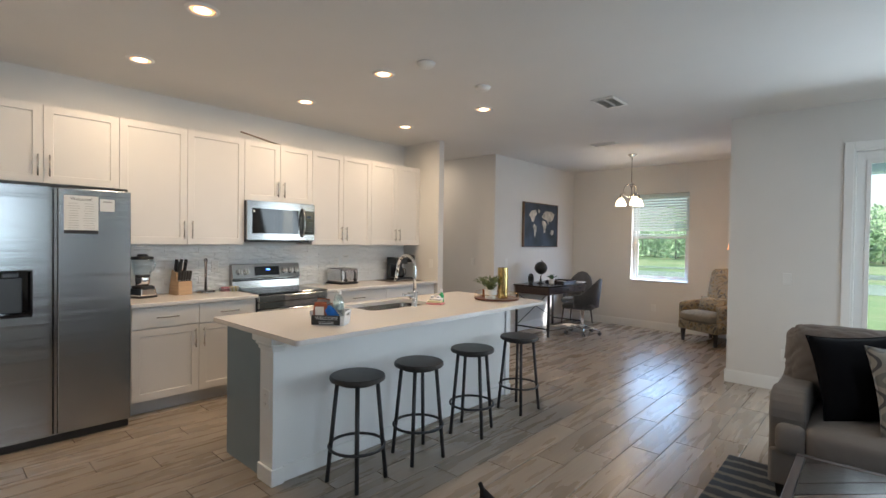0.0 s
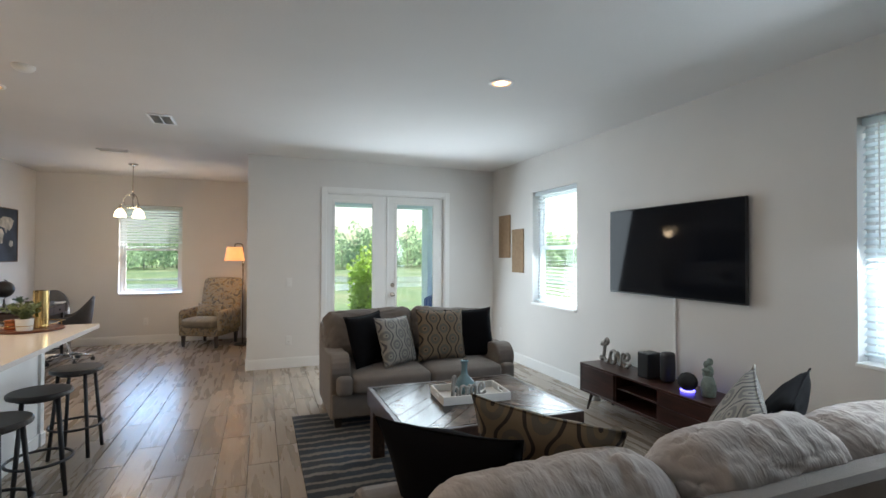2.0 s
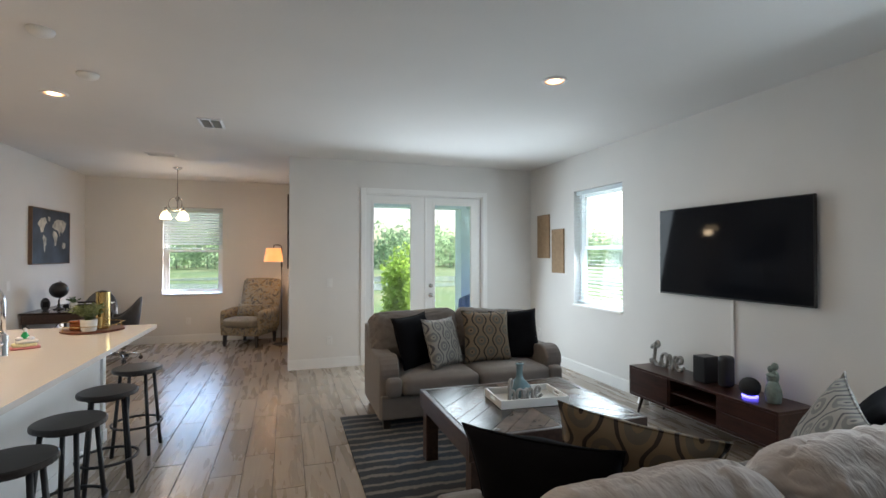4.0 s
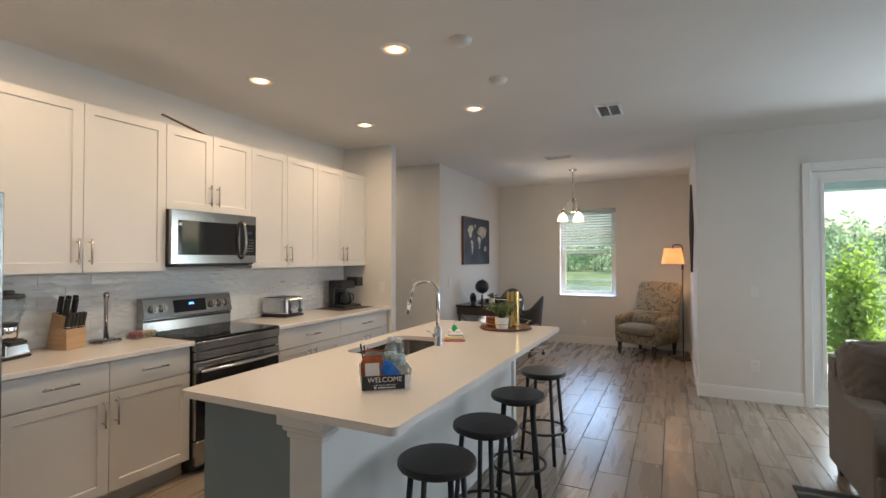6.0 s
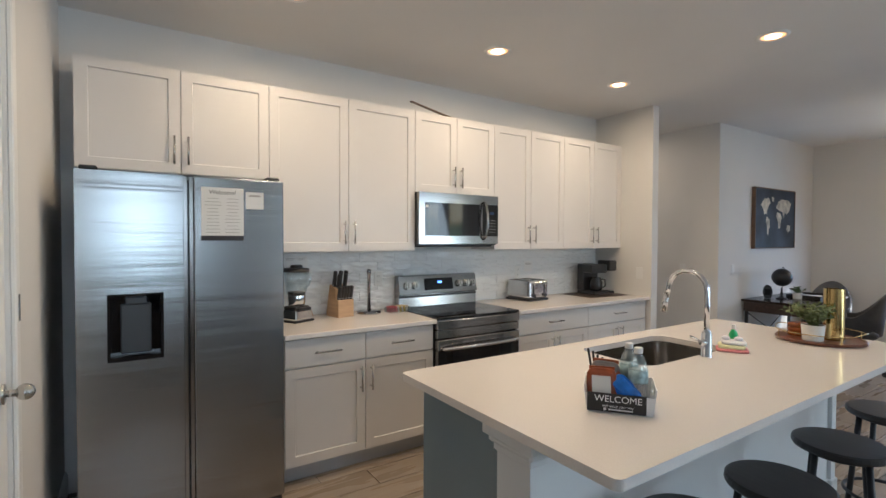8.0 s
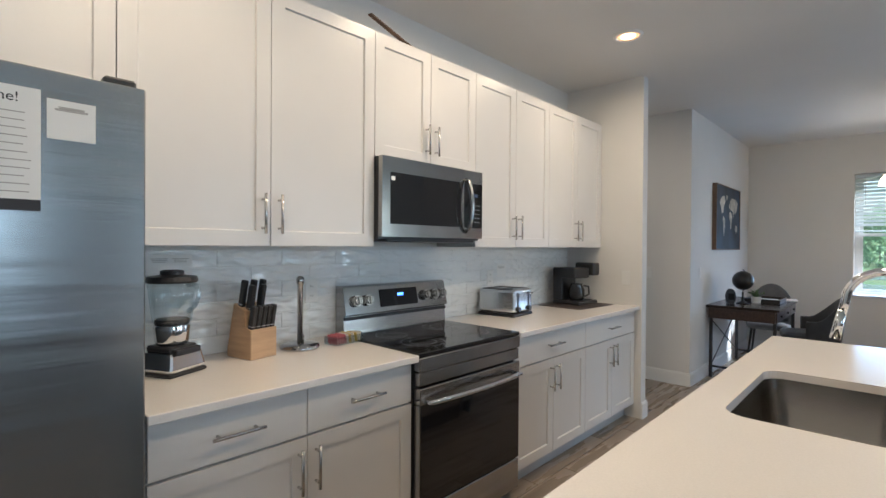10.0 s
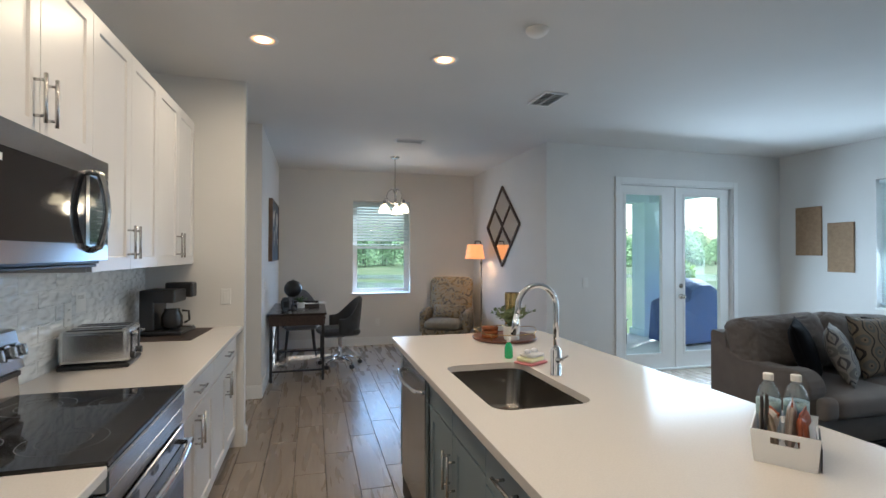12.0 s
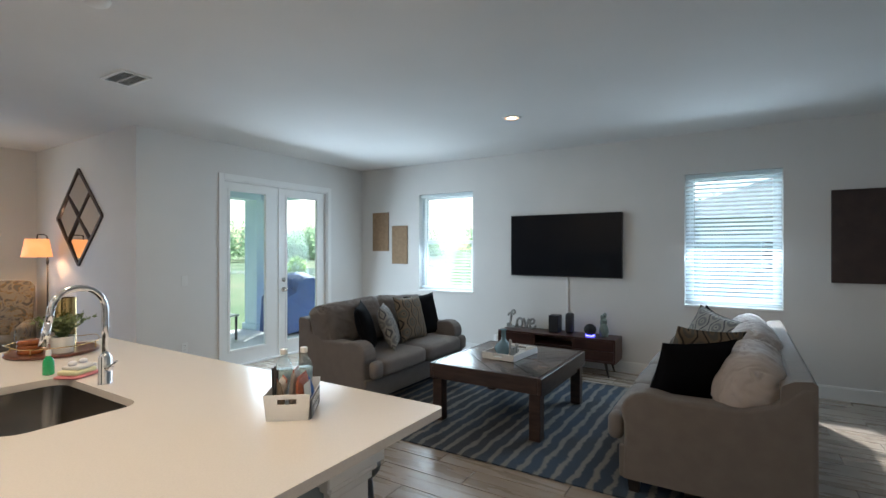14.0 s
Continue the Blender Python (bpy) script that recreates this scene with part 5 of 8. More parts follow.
def rug_cloth():
    m = bpy.data.materials.new("striped_rug")
    m.use_nodes = True
    nt = m.node_tree
    n, l = nt.nodes, nt.links
    b = n["Principled BSDF"]
    b.inputs["Roughness"].default_value = 0.95
    tc, mp = n.new("ShaderNodeTexCoord"), n.new("ShaderNodeMapping")
    mp.inputs["Scale"].default_value = (1, 1, 1)
    l.new(tc.outputs["Object"], mp.inputs["Vector"])
    nz = n.new("ShaderNodeTexNoise")
    nz.inputs["Scale"].default_value, nz.inputs["Detail"].default_value = 5.5, 6
    l.new(mp.outputs[0], nz.inputs["Vector"])
    sp = n.new("ShaderNodeSeparateXYZ")
    l.new(mp.outputs[0], sp.inputs[0])
    def op(kind, a, c, d=None):
        x = n.new("ShaderNodeMath")
        x.operation = kind
        for i, v in enumerate((a, c, d)):
            if v is None:
                continue
            if isinstance(v, (int, float)):
                x.inputs[i].default_value = v
            else:
                l.new(v, x.inputs[i])
        return x.outputs[0]
    y = op("ADD", sp.outputs["Y"], op("MULTIPLY", op("SUBTRACT", nz.outputs["Fac"], 0.5), 0.085))
    tri = op("PINGPONG", op("MULTIPLY", y, 1 / 0.115), 0.5)
    ragged = n.new("ShaderNodeTexNoise")
    ragged.inputs["Scale"].default_value, ragged.inputs["Detail"].default_value = 38, 3
    l.new(mp.outputs[0], ragged.inputs["Vector"])
    edge = op("MULTIPLY", op("SUBTRACT", ragged.outputs["Fac"], 0.5), 0.32)
    stripe = n.new("ShaderNodeMapRange")
    stripe.inputs["From Min"].default_value, stripe.inputs["From Max"].default_value = 0.11, 0.22
    stripe.inputs["To Min"].default_value, stripe.inputs["To Max"].default_value = 0.9, 0.0
    l.new(op("ADD", tri, edge), stripe.inputs["Value"])
    stripe = stripe.outputs[0]
    fine = n.new("ShaderNodeTexNoise")
    fine.inputs["Scale"].default_value = 160
    l.new(mp.outputs[0], fine.inputs["Vector"])
    wide = n.new("ShaderNodeTexNoise")
    wide.inputs["Scale"].default_value = 1.6
    l.new(mp.outputs[0], wide.inputs["Vector"])
    r = n.new("ShaderNodeValToRGB")
    r.color_ramp.elements[0].position, r.color_ramp.elements[1].position = 0.38, 0.62
    r.color_ramp.elements[0].color, r.color_ramp.elements[1].color = (0.026, 0.032, 0.042, 1), (0.028, 0.048, 0.078, 1)
    l.new(wide.outputs["Fac"], r.inputs[0])
    mx = n.new("ShaderNodeMix")
    mx.data_type = "RGBA"
    l.new(stripe, mx.inputs[0]), l.new(r.outputs[0], mx.inputs[6])
    mx.inputs[7].default_value = (0.185, 0.178, 0.165, 1)
    sc = n.new("ShaderNodeVectorMath")
    sc.operation = "SCALE"
    l.new(mx.outputs[2], sc.inputs[0])
    l.new(op("ADD", op("MULTIPLY", fine.outputs["Fac"], 1.1), 0.45), sc.inputs["Scale"])
    l.new(sc.outputs[0], b.inputs["Base Color"])
    bp = n.new("ShaderNodeBump")
    bp.inputs["Strength"].default_value, bp.inputs["Distance"].default_value = 0.6, 0.004
    l.new(fine.outputs["Fac"], bp.inputs["Height"]), l.new(bp.outputs[0], b.inputs["Normal"])
    return m


RUG = rug_cloth()
bm = bmesh.new()
box(bm, -1.11, 1.25, 1.45, 4.48, 0.0, 0.012, 0.003)
tagged(part("area_rug", bm, RUG), "blue and charcoal rug with wavy beige stripes on the tiles", "rug")


def coffee_table():
    x0, x1, y0, y1, h = -0.64, 0.54, 2.43, 3.44, 0.505
    cx, cy = (x0 + x1) / 2, (y0 + y1) / 2
    hx, hy = (x1 - x0) / 2, (y1 - y0) / 2
    z0 = 0.012
    th = thing("coffee_table", "dark rustic wooden coffee table with a chevron plank top", "coffee table", cx, cy, z0)
    h -= z0
    for sx in (-1, 1):
        for sy in (-1, 1):
            bm = bmesh.new()
            box(bm, sx * (hx - 0.02) - 0.045 * (1 + sx), sx * (hx - 0.02) + 0.045 * (1 - sx), sy * (hy - 0.02) - 0.045 * (1 + sy), sy * (hy - 0.02) + 0.045 * (1 - sy), 0, h - 0.13, 0.004)
            part("leg", bm, DARK_WOOD, th)
    for q in ((-hx, hx, -hy, -hy + 0.035), (-hx, hx, hy - 0.035, hy), (-hx, -hx + 0.035, -hy + 0.035, hy - 0.035), (hx - 0.035, hx, -hy + 0.035, hy - 0.035)):
        bm = bmesh.new()
        box(bm, *q, h - 0.13, h - 0.002, 0.004)
        part("apron", bm, DARK_WOOD, th)
    for s in (-1, 1):
        bm = bmesh.new()
        box(bm, -hx + 0.05, hx - 0.05, s * (hy - 0.055) - 0.012, s * (hy - 0.055) + 0.012, h - 0.19, h - 0.131, 0.003)
        part("stretcher", bm, DARK_WOOD, th)
    bm = bmesh.new()
    box(bm, -hx + 0.036, hx - 0.036, -hy + 0.036, hy - 0.036, h - 0.03, h - 0.012)
    part("underlay", bm, BLACK_WOOD, th)
    # chevron planks, cut to the frame
    ix, iy = hx - 0.037, hy - 0.037
    wp = 0.083
    for half in (-1, 1):
        lo, hi = (-ix, 0.0) if half < 0 else (0.0, ix)
        for k in range(-9, 18):
            # strip between two 45 degree lines, mirrored at x = 0
            c0, c1 = k * wp * 1.414 - 0.7, (k + 1) * wp * 1.414 - 0.7 - 0.004
            poly = [(lo, -iy), (hi, -iy), (hi, iy), (lo, iy)]
            for sign, c in ((1, c0), (-1, c1)):
                out = []
                for (ax, ay), (bx, by) in zip(poly, poly[1:] + poly[:1]):
                    da, db = sign * (ay + abs(ax) - c), sign * (by + abs(bx) - c)
                    if da >= 0:
                        out.append((ax, ay))
                    if da * db < 0:
                        t = da / (da - db)
                        out.append((ax + (bx - ax) * t, ay + (by - ay) * t))
                poly = out
                if len(poly) < 3:
                    break
            if len(poly) < 3:
                continue
            area = abs(sum(a[0] * b[1] - b[0] * a[1] for a, b in zip(poly, poly[1:] + poly[:1]))) / 2
            if area < 0.0005:
                continue
            bm = bmesh.new()
            up = 0.0012 * ((k * 7 + half) % 3)
            vt = [bm.verts.new((px, py, h - 0.003 + up)) for px, py in poly]
            vb = [bm.verts.new((px, py, h - 0.012)) for px, py in poly]
            bm.faces.new(vt), bm.faces.new(vb[::-1])
            for i in range(len(vt)):
                j = (i + 1) % len(vt)
                bm.faces.new((vt[i], vb[i], vb[j], vt[j]))
            part("plank", bm, TABLE_TOP, th)


TABLE_TOP = mat("table_plank", (0.085, 0.062, 0.05), 0.22, var=0.35, scale=9, stretch=(1, 1, 1), bump=0.15, bump_scale=40, per_object=0.75, rough_var=0.08)
coffee_table()


def media_console():
    x0, x1, y0, y1 = 1.56, 1.925, 2.37, 3.835
    cx, cy = (x0 + x1) / 2, (y0 + y1) / 2
    hx, hy = (x1 - x0) / 2, (y1 - y0) / 2
    th = thing("media_console", "walnut mid-century media console with open shelves and tapered legs", "media console", cx, cy, 0)
    zb, zt = 0.165, 0.44
    for nm, q in (("top", (-hx, hx, -hy, hy, zt - 0.02, zt)), ("bottom", (-hx, hx, -hy, hy, zb, zb + 0.02)), ("side_panel", (-hx, hx, -hy, -hy + 0.02, zb + 0.02, zt - 0.02)),
                  ("side_panel", (-hx, hx, hy - 0.02, hy, zb + 0.02, zt - 0.02)), ("divider", (-hx + 0.01, hx, hy - 0.50, hy - 0.48, zb + 0.02, zt - 0.02)), ("divider", (-hx + 0.01, hx, -hy + 0.48, -hy + 0.50, zb + 0.02, zt - 0.02)),
                  ("back_panel", (hx - 0.012, hx - 0.002, -hy + 0.02, hy - 0.02, zb + 0.02, zt - 0.02)), ("shelf", (-hx + 0.02, hx - 0.012, -hy + 0.50, hy - 0.50, 0.30, 0.315))):
        bm = bmesh.new()
        box(bm, *q, 0.002)
        part(nm, bm, WALNUT, th)
    for z0, z1 in ((zb + 0.022, 0.30), (0.304, zt - 0.022)):
        bm = bmesh.new()
        box(bm, -hx + 0.002, -hx + 0.018, -hy + 0.022, -hy + 0.478, z0, z1, 0.002)
        part("drawer", bm, WALNUT, th)
    bm = bmesh.new()
    box(bm, -hx + 0.002, -hx + 0.018, hy - 0.478, hy - 0.022, zb + 0.022, zt - 0.022, 0.002)
    part("door", bm, WALNUT, th)
    for sx in (-1, 1):
        for sy in (-1, 1):
            bm = bmesh.new()
            rod(bm, (sx * (hx - 0.05), sy * (hy - 0.12), zb), (sx * (hx - 0.03), sy * (hy - 0.08), 0.0), 0.018, 12, 0.010)
            part("leg", bm, BLACK_WOOD, th)


media_console()


def television():
    y0, y1, z0, z1 = 2.362, 3.808, 1.127, 1.93
    th = thing("television", "large black flat-screen television mounted on the wall, switched off", "television", XE, (y0 + y1) / 2, (z0 + z1) / 2)
    w, h = (y1 - y0) / 2, (z1 - z0) / 2
    bm = bmesh.new()
    box(bm, -0.052, -0.022, -w, w, -h, h, 0.004)
    part("casing", bm, BLACK_PLASTIC, th)
    bm = bmesh.new()
    box(bm, -0.0535, -0.052, -w + 0.008, w - 0.008, -h + 0.014, h - 0.008)
    part("screen", bm, SCREEN_GLASS, th, "dark glossy screen")
    bm = bmesh.new()
    box(bm, -0.022, 0.0, -0.3, 0.3, -0.2, 0.2)
    part("wall_mount", bm, BLACK_METAL, th)
    bm = bmesh.new()
    box(bm, XE - 0.014, XE, 3.03, 3.06, 0.30, 1.14, 0.003)
    tagged(part("cable_cover", bm, WHITE_PLASTIC), "white cable cover strip running down the wall", "cable cover")


television()


GLYPHS = {
    "L": (0.62, [[(0.02, 0.60), (0.10, 0.72), (0.22, 0.68), (0.20, 0.45), (0.14, 0.18), (0.02, 0.06), (0.0, 0.16), (0.14, 0.16), (0.34, 0.04), (0.52, 0.06), (0.62, 0.2)], [(0.22, 0.68), (0.28, 0.82), (0.42, 0.90), (0.50, 0.78), (0.38, 0.68)]]),
    "o": (0.44, [[(0.22, 0.50), (0.06, 0.44), (0.0, 0.24), (0.08, 0.05), (0.24, 0.03), (0.36, 0.2), (0.34, 0.42), (0.22, 0.50)], [(0.30, 0.46), (0.46, 0.42)]]),
    "v": (0.42, [[(0.0, 0.48), (0.05, 0.44), (0.13, 0.18), (0.19, 0.04), (0.25, 0.18), (0.34, 0.44), (0.42, 0.46)]]),
    "e": (0.44, [[(0.02, 0.24), (0.26, 0.30), (0.30, 0.44), (0.16, 0.50), (0.02, 0.34), (0.04, 0.10), (0.20, 0.03), (0.42, 0.16)]]),
    "h": (0.46, [[(0.0, 0.04), (0.02, 0.5), (0.06, 0.86), (0.16, 0.96), (0.20, 0.80), (0.10, 0.5), (0.06, 0.04)], [(0.07, 0.30), (0.20, 0.48), (0.32, 0.40), (0.30, 0.10), (0.46, 0.06)]]),
    "m": (0.66, [[(0.02, 0.04), (0.02, 0.46)], [(0.03, 0.32), (0.14, 0.48), (0.24, 0.38), (0.23, 0.04)], [(0.24, 0.32), (0.36, 0.48), (0.46, 0.38), (0.46, 0.10), (0.62, 0.10)]]),
}


def script_word(word, label, x, y, z, rz, size, m, wide=1.0, name="word_sign"):
    """A carved word in a running hand: thick rounded strokes, each letter a part, standing on their lower edge."""
    th = thing(name, label, "decorative word", x, y, z, rz)
    at = 0.0
    for ch in word:
        step, strokes = GLYPHS[ch]
        bm = bmesh.new()
        for pts in strokes:
            fine = []
            for i in range(len(pts) - 1):
                p0, p1, p2, p3 = pts[max(i - 1, 0)], pts[i], pts[i + 1], pts[min(i + 2, len(pts) - 1)]
                for k in range(4):
                    u = k / 4
                    fine.append([0.5 * (2 * p1[c] + (p2[c] - p0[c]) * u + (2 * p0[c] - 5 * p1[c] + 4 * p2[c] - p3[c]) * u * u + (3 * p1[c] - p0[c] - 3 * p2[c] + p3[c]) * u ** 3) for c in (0, 1)])
            fine.append(pts[-1])
            tube(bm, [((at + a * wide) * size, 0.004 * math.sin(9 * a), max(b, 0.03) * size + 0.004) for a, b in fine], 0.058 * size, 8)
        for v in bm.verts:
            v.co.y *= 1.25
        part("letter", bm, m, th, smooth=True)
        at += step * wide
    return th


STONE_GREY = mat("weathered_grey", (0.30, 0.30, 0.29), 0.7, var=0.25, scale=30, bump=0.3, bump_scale=80)
script_word("Love", "grey weathered script word sign on the media console", 1.79, 3.80, 0.440, -88, 0.255, STONE_GREY, 0.80)

_b = thing("modem", "black box-shaped modem standing on the media console", "modem", 1.76, 3.14, 0.44)
bm = bmesh.new()
box(bm, -0.075, 0.075, -0.062, 0.062, 0.0, 0.215, 0.006)
part("case", bm, BLACK_PLASTIC, _b)
bm = bmesh.new()
box(bm, -0.0765, -0.0755, -0.057, 0.057, 0.185, 0.187)
part("seam", bm, BLACK_METAL, _b)
_b = thing("router", "black rounded tower router standing on the media console", "router", 1.78, 2.96, 0.44)
bm = bmesh.new()
box(bm, -0.055, 0.055, -0.046, 0.046, 0.0, 0.25, 0.03, 4)
part("case", bm, BLACK_PLASTIC, _b, smooth=True)
_b = thing("smart_speaker", "dark round smart speaker with a glowing blue ring at its base", "smart speaker", 1.70, 2.69, 0.44)
bm = bmesh.new()
bmesh.ops.create_uvsphere(bm, u_segments=28, v_segments=18, radius=0.072, matrix=Matrix.Translation((0, 0, 0.078)) @ Matrix.Diagonal((1, 1, 0.97, 1)))
part("body", bm, mat("speaker_cloth", (0.02, 0.02, 0.022), 0.9, bump=0.5, bump_scale=500), _b, smooth=True)
bm = bmesh.new()
lathe(bm, [(0.040, 0.0), (0.05, 0.002), (0.055, 0.012), (0.052, 0.016)], 28)
part("light_ring", bm, glow("blue_ring", (0.12, 0.10, 1.0), 2.5), _b, "glowing blue ring", smooth=True)

# the little statue: one plain mesh of soft forms
bm = bmesh.new()
lathe(bm, [(0.045, 0), (0.05, 0.01), (0.05, 0.03), (0.056, 0.06), (0.05, 0.10), (0.036, 0.14), (0.03, 0.155)], 20)
for px, py, pz, sx, sy, sz in ((0, 0.012, 0.17, 0.03, 0.034, 0.05), (0, -0.014, 0.185, 0.024, 0.026, 0.05), (0, 0.018, 0.235, 0.021, 0.022, 0.026), (0, -0.012, 0.26, 0.022, 0.024, 0.028), (-0.02, 0.0, 0.195, 0.018, 0.04, 0.014)):
    bmesh.ops.create_uvsphere(bm, u_segments=16, v_segments=10, radius=1, matrix=Matrix.Translation((px, py, pz)) @ Matrix.Diagonal((sx, sy, sz, 1)))
_s = tagged(part("statue", bm, mat("verdigris", (0.16, 0.20, 0.18), 0.6, var=0.3, scale=30, bump=0.2), smooth=True), "small grey-green embracing couple statue on the media console", "statue")
_s.location = (1.74, 2.54, 0.44)

bm = bmesh.new()
_s = thing("air_freshener", "white cylindrical device standing on the floor beside the console", "air freshener", 1.85, 3.98, 0)
lathe(bm, [(0.06, 0), (0.06, 0.008), (0.05, 0.012), (0.048, 0.30), (0.044, 0.312), (0.0, 0.314)], 28)
part("body", bm, WHITE_PLASTIC, _s, smooth=True)

# coffee table tray
ZT = 0.506
_t = thing("tray", "white rectangular wooden tray with handle slots on the coffee table", "tray", -0.02, 2.96, ZT, -4)
TRAY_WHITE = mat("tray_white", (0.72, 0.72, 0.71), 0.45, var=0.03)
bm = bmesh.new()
box(bm, -0.24, 0.24, -0.16, 0.16, 0, 0.008)
part("base", bm, TRAY_WHITE, _t)
for q in ((-0.24, 0.24, -0.16, -0.148), (-0.24, 0.24, 0.148, 0.16)):
    bm = bmesh.new()
    box(bm, *q, 0.008, 0.055, 0.002)
    part("side", bm, TRAY_WHITE, _t)
for s in (-1, 1):
    bm = bmesh.new()
    lo, hi = sorted((s * 0.24, s * 0.228))
    for q in ((-0.148, -0.045, 0.008, 0.055), (0.045, 0.148, 0.008, 0.055), (-0.045, 0.045, 0.008, 0.024), (-0.045, 0.045, 0.044, 0.055)):
        box(bm, lo, hi, *q)
    part("handle_end", bm, TRAY_WHITE, _t)
_v = thing("vase", "pale blue ribbed glass bottle vase in the tray", "vase", -0.035, 3.02, ZT + 0.009)
bm = bmesh.new()
n = 36
lathe(bm, [(0.055, 0), (0.075, 0.015), (0.085, 0.045), (0.078, 0.075), (0.045, 0.11), (0.026, 0.13), (0.021, 0.16), (0.022, 0.215), (0.031, 0.225), (0.029, 0.23)], n)
for v in bm.verts:
    r = math.hypot(v.co.x, v.co.y)
    if 0.03 < r and v.co.z < 0.12:
        k = 1 + 0.025 * math.cos(12 * math.atan2(v.co.y, v.co.x))
        v.co.x *= k
        v.co.y *= k
part("body", bm, mat("blue_glass", (0.13, 0.22, 0.26), 0.08, coat=0.5), _v, smooth=True)
script_word("home", "grey weathered script word sign lying in the tray", -0.18, 2.89, ZT + 0.008, 8, 0.16, STONE_GREY, 0.85)


# wall pieces
def wall_panel(x, y, z, w, h, m, label, th_name="wall_panel", t=0.02, side=-1):
    th = thing(th_name, label, "wall panel", x, y, z)
    bm = bmesh.new()
    lo, hi = sorted((0.0, side * t))
    box(bm, lo, hi, -w / 2, w / 2, -h / 2, h / 2, 0.003)
    part("panel", bm, m, th)
    return th


CORK = mat("tan_panel", (0.30, 0.20, 0.12), 0.8, var=0.12, scale=25, bump=0.2, bump_scale=120)
wall_panel(XE, 6.115, 1.76, 0.33, 0.62, CORK, "tan woven rectangular wall panel near the room corner")
wall_panel(XE, 5.73, 1.55, 0.30, 0.60, CORK, "tan woven rectangular wall panel beside the window")
wall_panel(XE, -0.12, 1.605, 1.05, 0.91, mat("brown_canvas", (0.045, 0.028, 0.024), 0.6, var=0.2, scale=8), "large dark brown canvas hanging on the wall", "wall_canvas", 0.035)


def diamond():
    th = thing("wall_mirror", "diamond-shaped lattice wall mirror in a dark wooden frame", "mirror", XD, 7.84, 1.86)
    a, h = 0.60, 0.57
    def bar(nm, p, q, r=0.013):
        bm = bmesh.new()
        p, q = Vector((0, *p)), Vector((0, *q))
        d = (q - p)
        box(bm, -0.024, -0.002, -d.length / 2, d.length / 2, -r, r, 0.003)
        turn_verts(bm, Matrix.Translation((p + q) / 2) @ Matrix.Rotation(math.atan2(d.z, d.y), 4, "X"))
        part(nm, bm, FRAME_BROWN, th)
    c = [(a, 0), (0, h), (-a, 0), (0, -h)]
    for i in range(4):
        bar("frame_side", c[i], c[(i + 1) % 4], 0.018)
    bar("lattice_bar", (a / 2, h / 2), (-a / 2, -h / 2))
    bar("lattice_bar", (-a / 2, h / 2), (a / 2, -h / 2))
    for k, (cy, cz) in enumerate(((0, h / 2), (a / 2, 0), (-a / 2, 0), (0, -h / 2))):
        bm = bmesh.new()
        s = 0.95
        pts = [(cy + a / 2 * s, cz), (cy, cz + h / 2 * s), (cy - a / 2 * s, cz), (cy, cz - h / 2 * s)]
        tilt = (0.004, -0.003, 0.003, -0.004)[k]
        v = [bm.verts.new((-0.008 + tilt * (j - 1.5), p[0], p[1])) for j, p in enumerate(pts)]
        w = [bm.verts.new((-0.003, p[0], p[1])) for p in pts]
        bm.faces.new(v), bm.faces.new(w[::-1])
        for j in range(4):
            bm.faces.new((v[j], v[(j + 1) % 4], w[(j + 1) % 4], w[j]))
        part("mirror_pane", bm, MIRROR, th)


FRAME_BROWN = mat("brown_frame", (0.05, 0.032, 0.024), 0.5, var=0.2, scale=20)
MIRROR = mat("mirror_glass", (0.72, 0.72, 0.72), 0.04, 1.0)
diamond()

# ---- bar stools ----
def stool(x, y, rz):
    th = thing("bar_stool", "round black backless bar stool with metal legs beside the island", "bar stool", x, y, 0, rz, group="bar stools along the island")
    bm = bmesh.new()
    lathe(bm, [(0.150, 0.608), (0.163, 0.611), (0.167, 0.619), (0.165, 0.634), (0.158, 0.639), (0.0, 0.640)], 36)
    part("seat", bm, STOOL_SEAT, th, "dark brown-black round seat")
    bm = bmesh.new()
    tube(bm, [(0.118 * math.cos(2 * math.pi * i / 28), 0.118 * math.sin(2 * math.pi * i / 28), 0.599) for i in range(28)], 0.009, 8, closed=True)
    part("seat_ring", bm, BLACK_METAL, th, smooth=True)
    for k in range(4):
        a = radians(45 + 90 * k)
        bm = bmesh.new()
        rod(bm, (0.118 * math.cos(a), 0.118 * math.sin(a), 0.61), (0.175 * math.cos(a), 0.175 * math.sin(a), 0.0), 0.0125, 12)
        part("leg", bm, BLACK_METAL, th, smooth=True)
    bm = bmesh.new()
    tube(bm, [(0.166 * math.cos(2 * math.pi * i / 36), 0.166 * math.sin(2 * math.pi * i / 36), 0.215) for i in range(36)], 0.009, 8, closed=True)
    part("foot_ring", bm, BLACK_METAL, th, smooth=True)
    return th


STOOL_SEAT = mat("stool_seat", (0.026, 0.022, 0.021), 0.38, var=0.3, scale=6, stretch=(1, 8, 1))
_st = stool(-2.685, 2.51, 8)
for _x, _y, _a in ((-2.655, 3.00, -12), (-2.66, 3.58, 20), (-2.668, 4.24, -5)):
    copy_thing(_st, pose(_x, _y, 0, 0, 0, _a))


